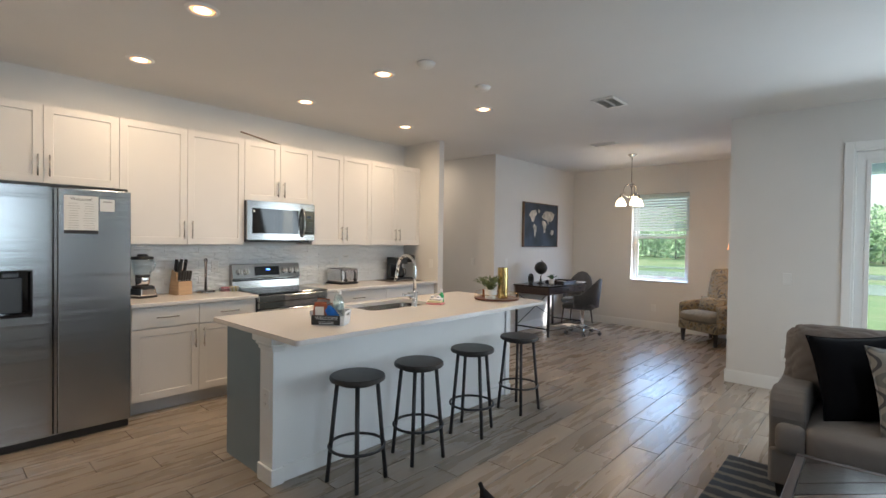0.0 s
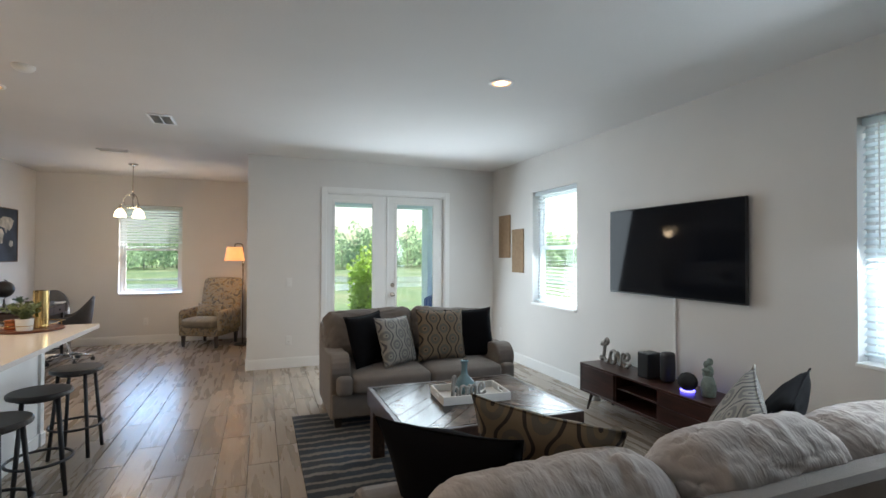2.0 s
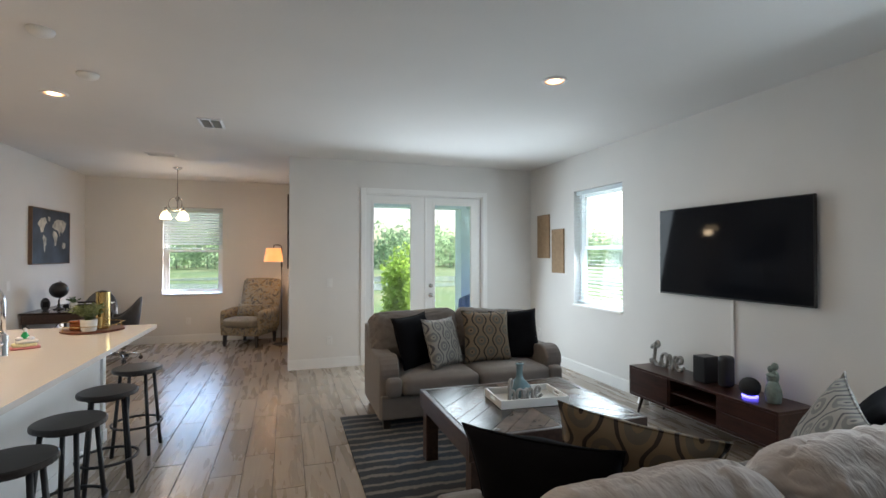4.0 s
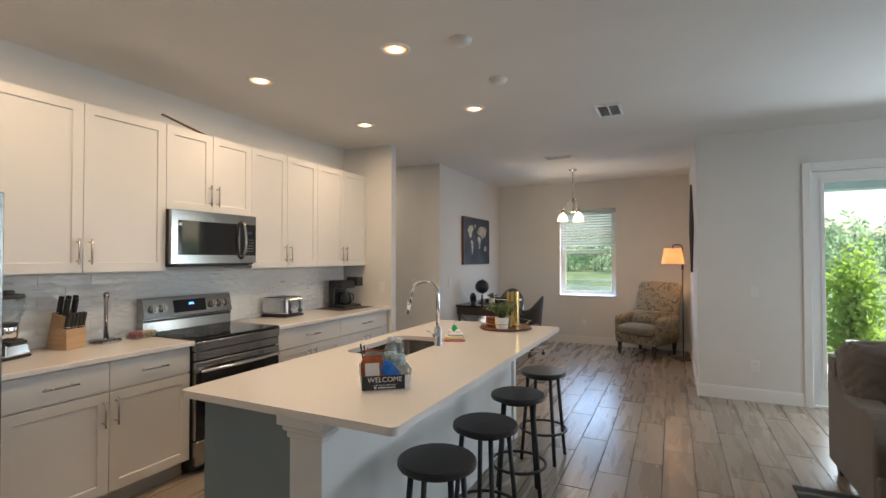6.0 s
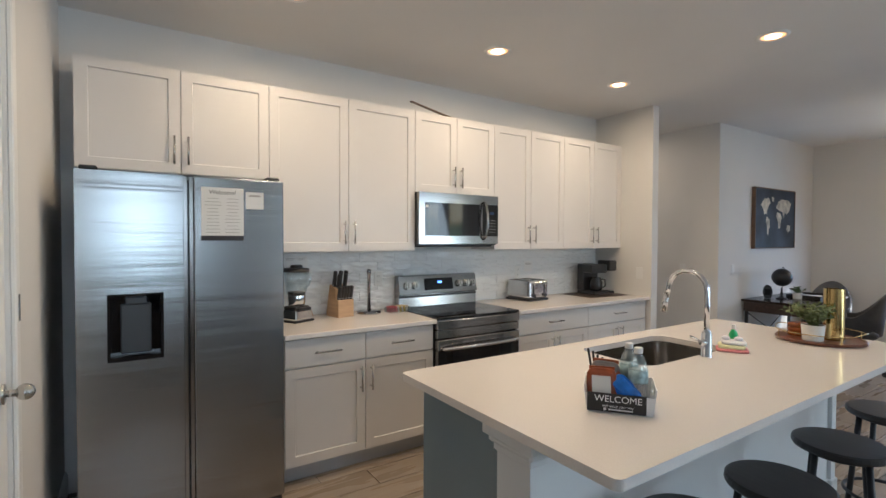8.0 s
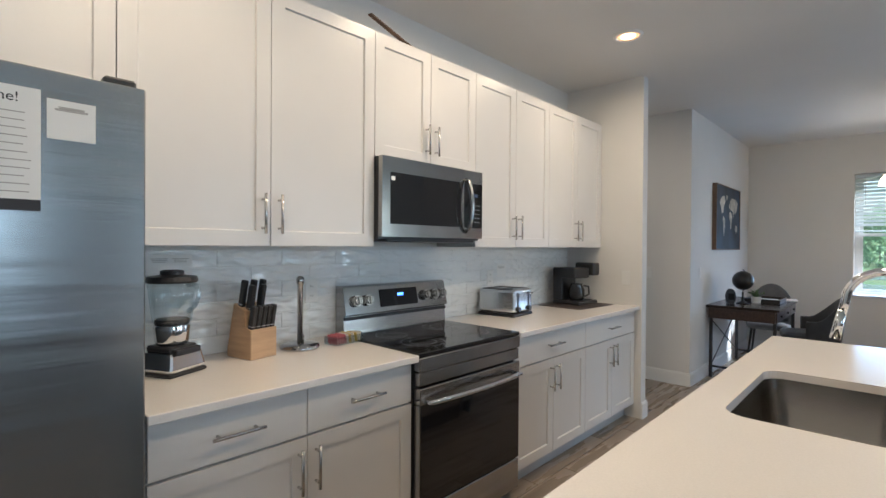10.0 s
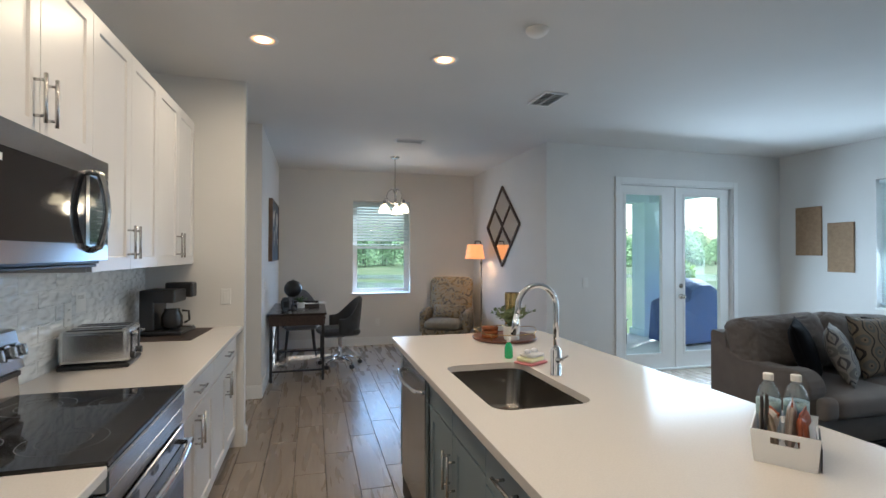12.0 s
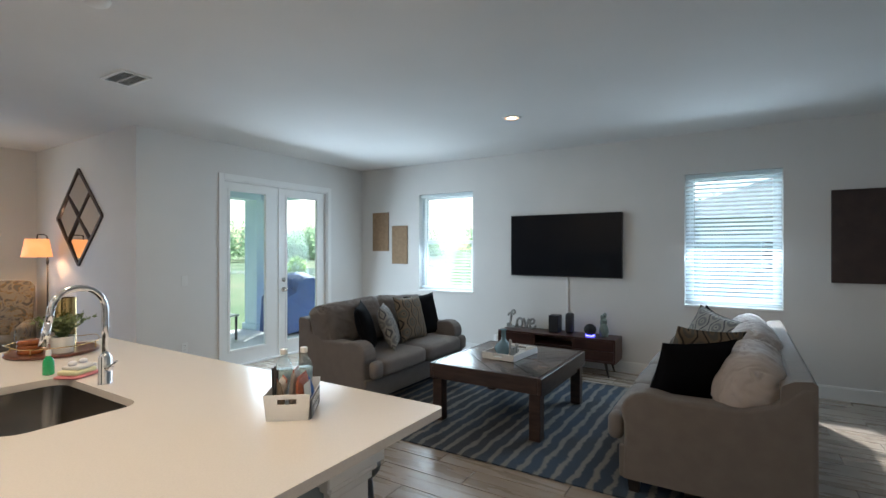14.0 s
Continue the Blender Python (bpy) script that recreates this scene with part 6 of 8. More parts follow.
# ---- dining nook ----
def desk():
    x0, x1, y0, y1, h = -4.683, -4.03, 7.13, 8.38, 0.78
    cx, cy = (x0 + x1) / 2, (y0 + y1) / 2
    hx, hy = (x1 - x0) / 2, (y1 - y0) / 2
    th = thing("desk", "dark wooden writing desk with slim black metal legs against the wall", "desk", cx, cy, 0)
    bm = bmesh.new()
    box(bm, -hx, hx, -hy, hy, h - 0.025, h, 0.004)
    part("top", bm, DESK_WOOD, th)
    bm = bmesh.new()
    box(bm, -hx + 0.02, hx - 0.035, -hy + 0.02, hy - 0.02, h - 0.14, h - 0.026)
    part("case", bm, DARK_WOOD, th)
    for a, b in ((-hy + 0.025, -0.205), (-0.2, 0.2), (0.205, hy - 0.025)):
        bm = bmesh.new()
        box(bm, hx - 0.034, hx - 0.018, a, b, h - 0.135, h - 0.03, 0.002)
        d = part("drawer", bm, DARK_WOOD, th)
        bm = bmesh.new()
        rod(bm, (hx - 0.018, (a + b) / 2, h - 0.083), (hx - 0.003, (a + b) / 2, h - 0.083), 0.012, 14)
        part("knob", bm, BLACK_METAL, d)
    for sx in (-1, 1):
        for sy in (-1, 1):
            bm = bmesh.new()
            box(bm, sx * (hx - 0.04) - 0.015, sx * (hx - 0.04) + 0.015, sy * (hy - 0.05) - 0.015, sy * (hy - 0.05) + 0.015, 0, h - 0.14, 0.002)
            part("leg", bm, BLACK_METAL, th)
    for sy in (-1, 1):
        bm = bmesh.new()
        box(bm, -hx + 0.055, hx - 0.055, sy * (hy - 0.05) - 0.01, sy * (hy - 0.05) + 0.01, 0.11, 0.13)
        part("stretcher", bm, BLACK_METAL, th)
    for a, b in ((0.13, 0.62), (0.62, 0.13)):
        bm = bmesh.new()
        rod(bm, (-hx + 0.04, -hy + 0.065, a), (-hx + 0.04, hy - 0.065, b), 0.006, 8)
        part("cross_brace", bm, BLACK_METAL, th)


DESK_WOOD = mat("desk_top_wood", (0.028, 0.020, 0.017), 0.25, var=0.3, scale=5, stretch=(8, 1, 8))
desk()


def tub_shell(bm, r, z0, z_back, z_arm, thick, depth=0.9, power=1.0):
    """A curved chair back that wraps into arms; opens towards -y."""
    n = 22
    rings = []
    for i in range(n + 1):
        a = radians(-20 + 220 * i / n)
        k = max(0.0, math.sin(a)) ** (1.6 * power)
        top = z_arm + (z_back - z_arm) * k
        flare = 0.05 * k
        c, s = math.cos(a), math.sin(a) * depth
        row = []
        for rr, z in ((r, z0), (r + flare * 0.6, (z0 + top) / 2), (r + flare, top - 0.015), (r + flare - thick / 2, top), (r + flare - thick, top - 0.015), (r - thick, z0 + 0.02), (r - thick, z0)):
            row.append(bm.verts.new((rr * c, rr * s, z)))
        rings.append(row)
    for a, b in zip(rings, rings[1:]):
        m = len(a)
        for j in range(m):
            bm.faces.new((a[j], a[(j + 1) % m], b[(j + 1) % m], b[j]))
    bm.faces.new(rings[0]), bm.faces.new(rings[-1][::-1])


def office_chair(x, y, rz):
    th = thing("office_chair", "dark grey upholstered office chair with chrome star base by the desk", "office chair", x, y, 0, rz)
    bm = bmesh.new()
    tub_shell(bm, 0.27, 0.44, 0.90, 0.64, 0.045)
    part("backrest", bm, CHAIR_CLOTH, th, smooth=True)
    bm = bmesh.new()
    soft_block(bm, -0.24, 0.24, -0.27, 0.21, 0.41, 0.50, 0.045, 0.012, 8)
    part("seat", bm, CHAIR_CLOTH, th, smooth=True)
    bm = bmesh.new()
    lathe(bm, [(0.05, 0.40), (0.045, 0.37), (0.028, 0.36), (0.025, 0.16), (0.04, 0.15), (0.045, 0.075)][::-1], 18)
    part("column", bm, CHROME, th, smooth=True)
    for k in range(5):
        a = radians(72 * k + 18)
        c, s = math.cos(a), math.sin(a)
        bm = bmesh.new()
        rod(bm, (0.03 * c, 0.03 * s, 0.115), (0.27 * c, 0.27 * s, 0.075), 0.021, 8, 0.013)
        leg = part("base_arm", bm, CHROME, th, "chrome base arm", smooth=True)
        bm = bmesh.new()
        for w in (-0.014, 0.014):
            rod(bm, (0.27 * c - w * s - 0.008 * s, 0.27 * s + w * c + 0.008 * c, 0.027), (0.27 * c - w * s + 0.008 * s, 0.27 * s + w * c - 0.008 * c, 0.027), 0.027, 16)
        rod(bm, (0.27 * c, 0.27 * s, 0.03), (0.27 * c, 0.27 * s, 0.085), 0.008, 8)
        part("caster", bm, BLACK_PLASTIC, leg, "black caster")


CHAIR_CLOTH = mat("charcoal_cloth", (0.035, 0.037, 0.042), 0.85, var=0.12, scale=20, bump=0.35, bump_scale=250, sheen=0.25)
GREY_CLOTH = mat("grey_cloth", (0.13, 0.13, 0.135), 0.85, var=0.1, scale=20, bump=0.3, bump_scale=250)
office_chair(-3.84, 7.85, -78)

_c = thing("tub_chair", "grey upholstered chair with curved back beyond the desk", "chair", -4.36, 8.70, 0, 4)
bm = bmesh.new()
tub_shell(bm, 0.25, 0.40, 0.93, 0.62, 0.04)
part("backrest", bm, GREY_CLOTH, _c, smooth=True)
bm = bmesh.new()
soft_block(bm, -0.22, 0.22, -0.24, 0.19, 0.38, 0.47, 0.045, 0.01, 8)
part("seat", bm, GREY_CLOTH, _c, smooth=True)
for sx in (-1, 1):
    for sy in (-1, 1):
        bm = bmesh.new()
        rod(bm, (sx * 0.17, sy * 0.16, 0.39), (sx * 0.21, sy * 0.20, 0), 0.016, 10, 0.010)
        part("leg", bm, BLACK_METAL, _c)

# on the desk
_g = thing("globe", "black decorative globe on a turned stand on the desk", "globe", -4.42, 7.53, 0.78)
bm = bmesh.new()
lathe(bm, [(0.06, 0), (0.062, 0.008), (0.03, 0.02), (0.012, 0.04), (0.018, 0.06), (0.01, 0.08), (0.010, 0.13)], 20)
part("stand", bm, BLACK_METAL, _g, smooth=True)
bm = bmesh.new()
bmesh.ops.create_uvsphere(bm, u_segments=28, v_segments=18, radius=0.105, matrix=Matrix.Translation((0, 0, 0.255)))
part("sphere", bm, mat("globe_black", (0.012, 0.012, 0.013), 0.3, var=0.5, scale=12), _g, smooth=True)
bm = bmesh.new()
tube(bm, [(0, 0.118 * math.sin(radians(a)), 0.255 + 0.118 * math.cos(radians(a))) for a in range(0, 181, 15)], 0.005, 8)
part("meridian", bm, BLACK_METAL, _g, smooth=True)
_g = thing("desk_clock", "black oval digital clock standing on the desk", "clock", -4.50, 7.36, 0.78, 30)
bm = bmesh.new()
rod(bm, (0, -0.022, 0.085), (0, 0.022, 0.085), 0.085, 28)
for v in bm.verts:
    v.co.x *= 0.55
part("case", bm, BLACK_PLASTIC, _g)
bm = bmesh.new()
box(bm, -0.035, 0.035, -0.03, 0.03, 0, 0.01, 0.003)
part("foot", bm, BLACK_PLASTIC, _g)
bm = bmesh.new()
box(bm, -0.03, 0.03, -0.0245, -0.022, 0.05, 0.12, 0.001)
part("dial", bm, DARK_GLASS, _g)
_g = thing("desk_tray", "dark shallow desk tray with papers", "tray", -4.28, 7.95, 0.78)
bm = bmesh.new()
box(bm, -0.17, 0.17, -0.22, 0.22, 0, 0.01)
for q in ((-0.17, -0.16, -0.22, 0.22), (0.16, 0.17, -0.22, 0.22), (-0.16, 0.16, -0.22, -0.21), (-0.16, 0.16, 0.21, 0.22)):
    box(bm, *q, 0.01, 0.045)
part("body", bm, BLACK_WOOD, _g)
bm = bmesh.new()
box(bm, -0.105, 0.105, -0.15, 0.15, 0.010, 0.024)
turn_verts(bm, Matrix.Rotation(radians(4), 4, "Z"))
part("papers", bm, mat("paper", (0.75, 0.75, 0.74), 0.7), _g, "white papers")
bm = bmesh.new()
box(bm, -0.15, 0.15, -0.11, 0.11, 0, 0.014, 0.002)
_m = tagged(part("magazine", bm, bpy.data.materials["paper"]), "white brochure lying on the desk edge", "brochure")
_m.matrix_basis = pose(-4.17, 8.24, 0.78, 0, 0, 10)


def leaves(rnd, n, spread, base, size, droop=0.3):
    """Many small pointed leaves on arching stems, as one mesh."""
    bm = bmesh.new()
    stems = max(6, n // 14)
    for s in range(stems):
        a = rnd.uniform(0, 2 * math.pi)
        reach, rise = rnd.uniform(0.2, 1) * spread[0], rnd.uniform(0.45, 1) * spread[1]
        prev = None
        for k in range(n // stems):
            t = (k + 1) / (n // stems)
            p = Vector((base[0] + math.cos(a) * reach * t ** 1.2, base[1] + math.sin(a) * reach * t ** 1.2, base[2] + rise * (t - droop * t * t)))
            if prev is not None:
                side = (p - prev).cross(Vector((0, 0, 1)))
                side = side.normalized() * 0.0012 if side.length > 1e-6 else Vector((0.0012, 0, 0))
                bm.faces.new([bm.verts.new(q) for q in (prev - side, prev + side, p + side, p - side)])
            prev = p
            d = Vector((rnd.uniform(-1, 1), rnd.uniform(-1, 1), rnd.uniform(-0.2, 0.9))).normalized()
            w = d.cross(Vector((rnd.uniform(-1, 1), rnd.uniform(-1, 1), rnd.uniform(-1, 1)))).normalized()
            L = size * rnd.uniform(0.7, 1.3)
            nn = d.cross(w) * L * 0.12
            pts = [p, p + d * L * 0.45 + w * L * 0.3 + nn, p + d * L, p + d * L * 0.45 - w * L * 0.3 + nn]
            v = [bm.verts.new(q) for q in pts]
            bm.faces.new((v[0], v[1], v[2])), bm.faces.new((v[0], v[2], v[3]))
    return bm


LEAF = mat("leaf_green", (0.075, 0.13, 0.045), 0.5, var=0.45, scale=60)
LEAF_PALE = mat("leaf_pale", (0.15, 0.19, 0.08), 0.5, var=0.4, scale=60)
SOIL = mat("soil", (0.03, 0.022, 0.016), 0.95)
POT_WHITE = mat("white_ceramic", (0.74, 0.74, 0.72), 0.3)


def potted(label, x, y, z, r, h, n, spread, size, material, seed):
    th = thing("potted_plant", label, "potted plant", x, y, z)
    bm = bmesh.new()
    lathe(bm, [(r * 0.86, 0), (r, h), (r - 0.005, h), (r - 0.008, h * 0.85), (0.0, h * 0.85)], 28)
    part("pot", bm, POT_WHITE, th, "white ceramic pot")
    bm = bmesh.new()
    lathe(bm, [(r - 0.01, h * 0.8), (r - 0.01, h * 0.92), (0, h * 0.93)], 20)
    part("soil", bm, SOIL, th)
    part("foliage", leaves(random.Random(seed), n, spread, (0, 0, h * 0.9), size), material, th, kind="stuff")
    return th


potted("small green plant in a white pot on the desk", -4.33, 7.72, 0.78, 0.05, 0.07, 260, (0.09, 0.11), 0.022, LEAF, 4)


# picture on the wall over the desk
def world_picture():
    y0, y1, z0, z1 = 7.365, 8.465, 1.37, 2.115
    th = thing("wall_picture", "navy canvas picture of a pale world map in brown frame", "picture", XC, (y0 + y1) / 2, (z0 + z1) / 2)
    w, h = (y1 - y0) / 2, (z1 - z0) / 2
    bm = bmesh.new()
    box(bm, 0.001, 0.038, -w + 0.012, w - 0.012, -h + 0.012, h - 0.012)
    part("canvas", bm, mat("navy_canvas", (0.022, 0.032, 0.05), 0.6, var=0.7, scale=3.5), th, "dark navy mottled canvas")
    for q in ((-w, -w + 0.012, -h, h), (w - 0.012, w, -h, h), (-w + 0.012, w - 0.012, -h, -h + 0.012), (-w + 0.012, w - 0.012, h - 0.012, h)):
        bm = bmesh.new()
        box(bm, 0.0, 0.045, *q, 0.001)
        part("frame_side", bm, WOOD_FRAME, th)
    lands = (((-.82, .55), (-.62, .78), (-.38, .82), (-.30, .62), (-.42, .45), (-.50, .22), (-.60, .12), (-.66, .34)), ((-.48, .05), (-.32, -.05), (-.34, -.35), (-.42, -.75), (-.46, -.40), (-.52, -.12)),
             ((-.22, .88), (-.10, .85), (-.14, .66), (-.24, .72)), ((.02, .42), (.10, .68), (.30, .80), (.62, .82), (.86, .68), (.76, .40), (.62, .18), (.52, .28), (.44, .02), (.36, .30), (.20, .34)),
             ((.04, .24), (.24, .22), (.34, .02), (.24, -.38), (.16, -.42), (.10, -.06), (.02, .06)), ((.60, -.30), (.78, -.22), (.84, -.42), (.70, -.55), (.60, -.44)))
    for poly in lands:
        bm = bmesh.new()
        pts = []
        for (ax, ay), (bx, by) in zip(poly, poly[1:] + poly[:1]):
            for k in range(5):
                t = k / 5
                px, py = ax + (bx - ax) * t, ay + (by - ay) * t
                j = noise.noise(Vector((px * 11, py * 11, 1))) * 0.05
                pts.append((px + j, py - j))
        v = [bm.verts.new((0.0395, px * w * 0.92, py * h * 0.82)) for px, py in pts]
        f = bm.faces.new(v)
        bmesh.ops.triangulate(bm, faces=[f])
        part("land_print", bm, MAP_PALE, th, "pale gilded continent shape")


WOOD_FRAME = mat("frame_wood", (0.13, 0.075, 0.045), 0.5, var=0.2, scale=10)
MAP_PALE = mat("map_pale", (0.45, 0.40, 0.33), 0.6, var=0.55, scale=9)
world_picture()


# armchair with a floral cloth
def floral():
    m = mat("floral_cloth", (0.27, 0.23, 0.165), 0.9, bump=0.35, bump_scale=280)
    nt = m.node_tree
    n, l = nt.nodes, nt.links
    tc = n.new("ShaderNodeTexCoord")
    a, c = n.new("ShaderNodeTexNoise"), n.new("ShaderNodeTexVoronoi")
    a.inputs["Scale"].default_value, a.inputs["Detail"].default_value, a.inputs["Distortion"].default_value = 9, 3, 1.6
    c.inputs["Scale"].default_value = 7
    l.new(tc.outputs["Object"], a.inputs["Vector"]), l.new(tc.outputs["Object"], c.inputs["Vector"])
    r = n.new("ShaderNodeValToRGB")
    e = r.color_ramp.elements
    e[0].position, e[0].color = 0.36, (0.10, 0.095, 0.085, 1)
    e[1].position, e[1].color = 0.44, (0.27, 0.235, 0.175, 1)
    for p, col in ((0.53, (0.29, 0.25, 0.185, 1)), (0.57, (0.26, 0.17, 0.06, 1)), (0.64, (0.13, 0.12, 0.095, 1))):
        k = e.new(p)
        k.color = col
    l.new(a.outputs["Fac"], r.inputs[0])
    l.new(r.outputs[0], n["Principled BSDF"].inputs["Base Color"])
    return m


FLORAL = floral()
SEAT_TAN = mat("seat_tan_cloth", (0.22, 0.195, 0.15), 0.9, var=0.15, scale=14, bump=0.35, bump_scale=280)
_a = thing("armchair", "beige floral upholstered armchair with dark wooden legs in the nook corner", "armchair", -2.15, 8.66, 0, -28)
bm = bmesh.new()
soft_block(bm, -0.33, 0.33, -0.36, 0.30, 0.18, 0.33, 0.03, 0.0, 6)
part("frame", bm, FLORAL, _a, smooth=True)
bm = bmesh.new()
soft_block(bm, -0.27, 0.27, -0.40, 0.18, 0.32, 0.46, 0.05, 0.02, 8)
part("seat_cushion", bm, SEAT_TAN, _a, smooth=True)
bm = bmesh.new()
soft_block(bm, -0.33, 0.33, -0.07, 0.07, -0.42, 0.42, 0.06, 0.02, 8)
for v in bm.verts:
    v.co.x *= 1 + 0.10 * max(0, v.co.z)
turn_verts(bm, Matrix.Translation((0, 0.28, 0.66)) @ Matrix.Rotation(radians(-13), 4, "X"))
part("backrest", bm, FLORAL, _a, smooth=True)
for s in (-1, 1):
    bm = bmesh.new()
    soft_block(bm, s * 0.33 - 0.05, s * 0.33 + 0.05, -0.31, 0.28, 0.25, 0.60, 0.045, 0.008, 7)
    for v in bm.verts:
        v.co.z -= 0.06 * max(0.0, (-v.co.y)) * (v.co.z > 0.5)
    part("arm", bm, FLORAL, _a, smooth=True)
    for yy in (-0.30, 0.26):
        bm = bmesh.new()
        bmesh.ops.create_cone(bm, cap_ends=True, segments=4, radius1=0.022, radius2=0.036, depth=0.19, matrix=Matrix.Translation((s * 0.28, yy, 0.095)) @ Matrix.Rotation(radians(45), 4, "Z"))
        part("leg", bm, BLACK_WOOD, _a, "dark tapered wooden leg")
_p = pillow("lumbar_pillow", "small beige patterned cushion on the armchair seat", FLORAL, -2.18, 8.60, 0.565, 70, 0, -28, 0.36, 0.13, 9)
_p.scale = (1.15, 0.62, 1)

# floor lamp
_l = thing("floor_lamp", "black metal floor lamp with lit cream shade behind the armchair", "floor lamp", -1.665, 8.44, 0)
bm = bmesh.new()
lathe(bm, [(0.125, 0), (0.13, 0.006), (0.128, 0.018), (0.02, 0.024), (0.0, 0.024)], 32)
part("base", bm, BLACK_METAL, _l)
bm = bmesh.new()
rod(bm, (0, 0, 0.02), (0, 0, 1.32), 0.009, 12)
rod(bm, (0, 0, 1.30), (0, 0, 1.37), 0.016, 12)
part("pole", bm, BLACK_METAL, _l, smooth=True)
bm = bmesh.new()
tube(bm, [(0, 0, 1.36), (0, 0, 1.60), (-0.01, -0.004, 1.645), (-0.04, -0.02, 1.66), (-0.09, -0.045, 1.66), (-0.12, -0.06, 1.655), (-0.125, -0.065, 1.60)], 0.008, 10)
part("arm", bm, BLACK_METAL, _l, smooth=True)
bm = bmesh.new()
cxl, cyl_ = -0.125, -0.065
ra = [(0.152, 1.385), (0.115, 1.605), (0.112, 1.605), (0.149, 1.385)]
rings = [[bm.verts.new((cxl + r * math.cos(2 * math.pi * i / 40), cyl_ + r * math.sin(2 * math.pi * i / 40), z)) for i in range(40)] for r, z in ra]
for a, b in zip(rings, rings[1:] + rings[:1]):
    for i in range(40):
        bm.faces.new((a[i], a[(i + 1) % 40], b[(i + 1) % 40], b[i]))
SHADE = mat("lamp_shade_cloth", (0.72, 0.52, 0.34), 0.8, bump=0.2, bump_scale=300)
SHADE.node_tree.nodes["Principled BSDF"].inputs["Emission Color"].default_value = (1.0, 0.32, 0.08, 1)
SHADE.node_tree.nodes["Principled BSDF"].inputs["Emission Strength"].default_value = 0.6
part("shade", bm, SHADE, _l, "glowing cream fabric shade", smooth=True)
bm = bmesh.new()
bmesh.ops.create_uvsphere(bm, u_segments=14, v_segments=10, radius=0.03, matrix=Matrix.Translation((cxl, cyl_, 1.49)))
part("bulb", bm, glow("warm_bulb", (1.0, 0.62, 0.3), 12.0), _l, smooth=True)
_bl = bpy.data.lights.new("lamp_bulb", "POINT")
_bl.energy, _bl.color, _bl.shadow_soft_size = LAMP_POWER, (1.0, 0.60, 0.30), 0.04
new("lamp_bulb", _bl).location = (-1.665 + cxl, 8.44 + cyl_, 1.44)


# pendant over the dining spot
def pendant(x, y):
    th = thing("pendant_light", "brushed nickel pendant light with three lit frosted glass shades", "pendant light", x, y, H)
    bm = bmesh.new()
    lathe(bm, [(0.0, -0.03), (0.03, -0.028), (0.062, -0.012), (0.065, 0.0)], 28)
    part("canopy", bm, NICKEL, th, smooth=True)
    bm = bmesh.new()
    rod(bm, (0, 0, -0.02), (0, 0, -0.42), 0.0065, 10)
    part("stem", bm, NICKEL, th, smooth=True)
    bm = bmesh.new()
    lathe(bm, [(0.006, -0.64), (0.018, -0.62), (0.012, -0.60), (0.008, -0.56), (0.008, -0.50), (0.024, -0.475), (0.028, -0.455), (0.012, -0.44), (0.016, -0.425), (0.008, -0.41)], 20)
    part("hub", bm, NICKEL, th, smooth=True)
    for k in range(3):
        a = radians(70 + 120 * k)
        c, s = math.cos(a), math.sin(a)
        bm = bmesh.new()
        pts = [(0.0, -0.455), (0.05, -0.44), (0.10, -0.48), (0.12, -0.54), (0.10, -0.60), (0.05, -0.635), (0.0, -0.63)]
        tube(bm, [(r * c, r * s, z) for r, z in pts], 0.006, 8)
        tube(bm, [(0.115 * c, 0.115 * s, -0.57), (0.14 * c, 0.14 * s, -0.575), (0.15 * c, 0.15 * s, -0.60)], 0.006, 8)
        part("arm", bm, NICKEL, th, smooth=True)
        cx, cy = 0.15 * c, 0.15 * s
        bm = bmesh.new()
        lathe(bm, [(0.022, -0.655), (0.02, -0.60), (0.012, -0.59)], 18, cx, cy)
        part("socket", bm, NICKEL, th, smooth=True)
        bm = bmesh.new()
        prof = [(0.076, -0.765), (0.072, -0.73), (0.058, -0.69), (0.032, -0.655), (0.029, -0.657), (0.055, -0.692), (0.069, -0.73), (0.073, -0.765)]
        rr = [[bm.verts.new((cx + r * math.cos(2 * math.pi * i / 28), cy + r * math.sin(2 * math.pi * i / 28), z)) for i in range(28)] for r, z in prof]
        for p, q in zip(rr, rr[1:] + rr[:1]):
            for i in range(28):
                bm.faces.new((p[i], p[(i + 1) % 28], q[(i + 1) % 28], q[i]))
        part("shade", bm, GLOW_SHADE, th, "lit frosted glass shade", smooth=True)
    pl = bpy.data.lights.new("pendant_bulb", "POINT")
    pl.energy, pl.color, pl.shadow_soft_size = PENDANT_POWER, (1.0, 0.74, 0.46), 0.08
    new("pendant_bulb", pl).location = (x, y, H - 0.80)


GLOW_SHADE = glow("frosted_lit_shade", (1.0, 0.74, 0.42), 2.2)
pendant(-3.113, 7.88)


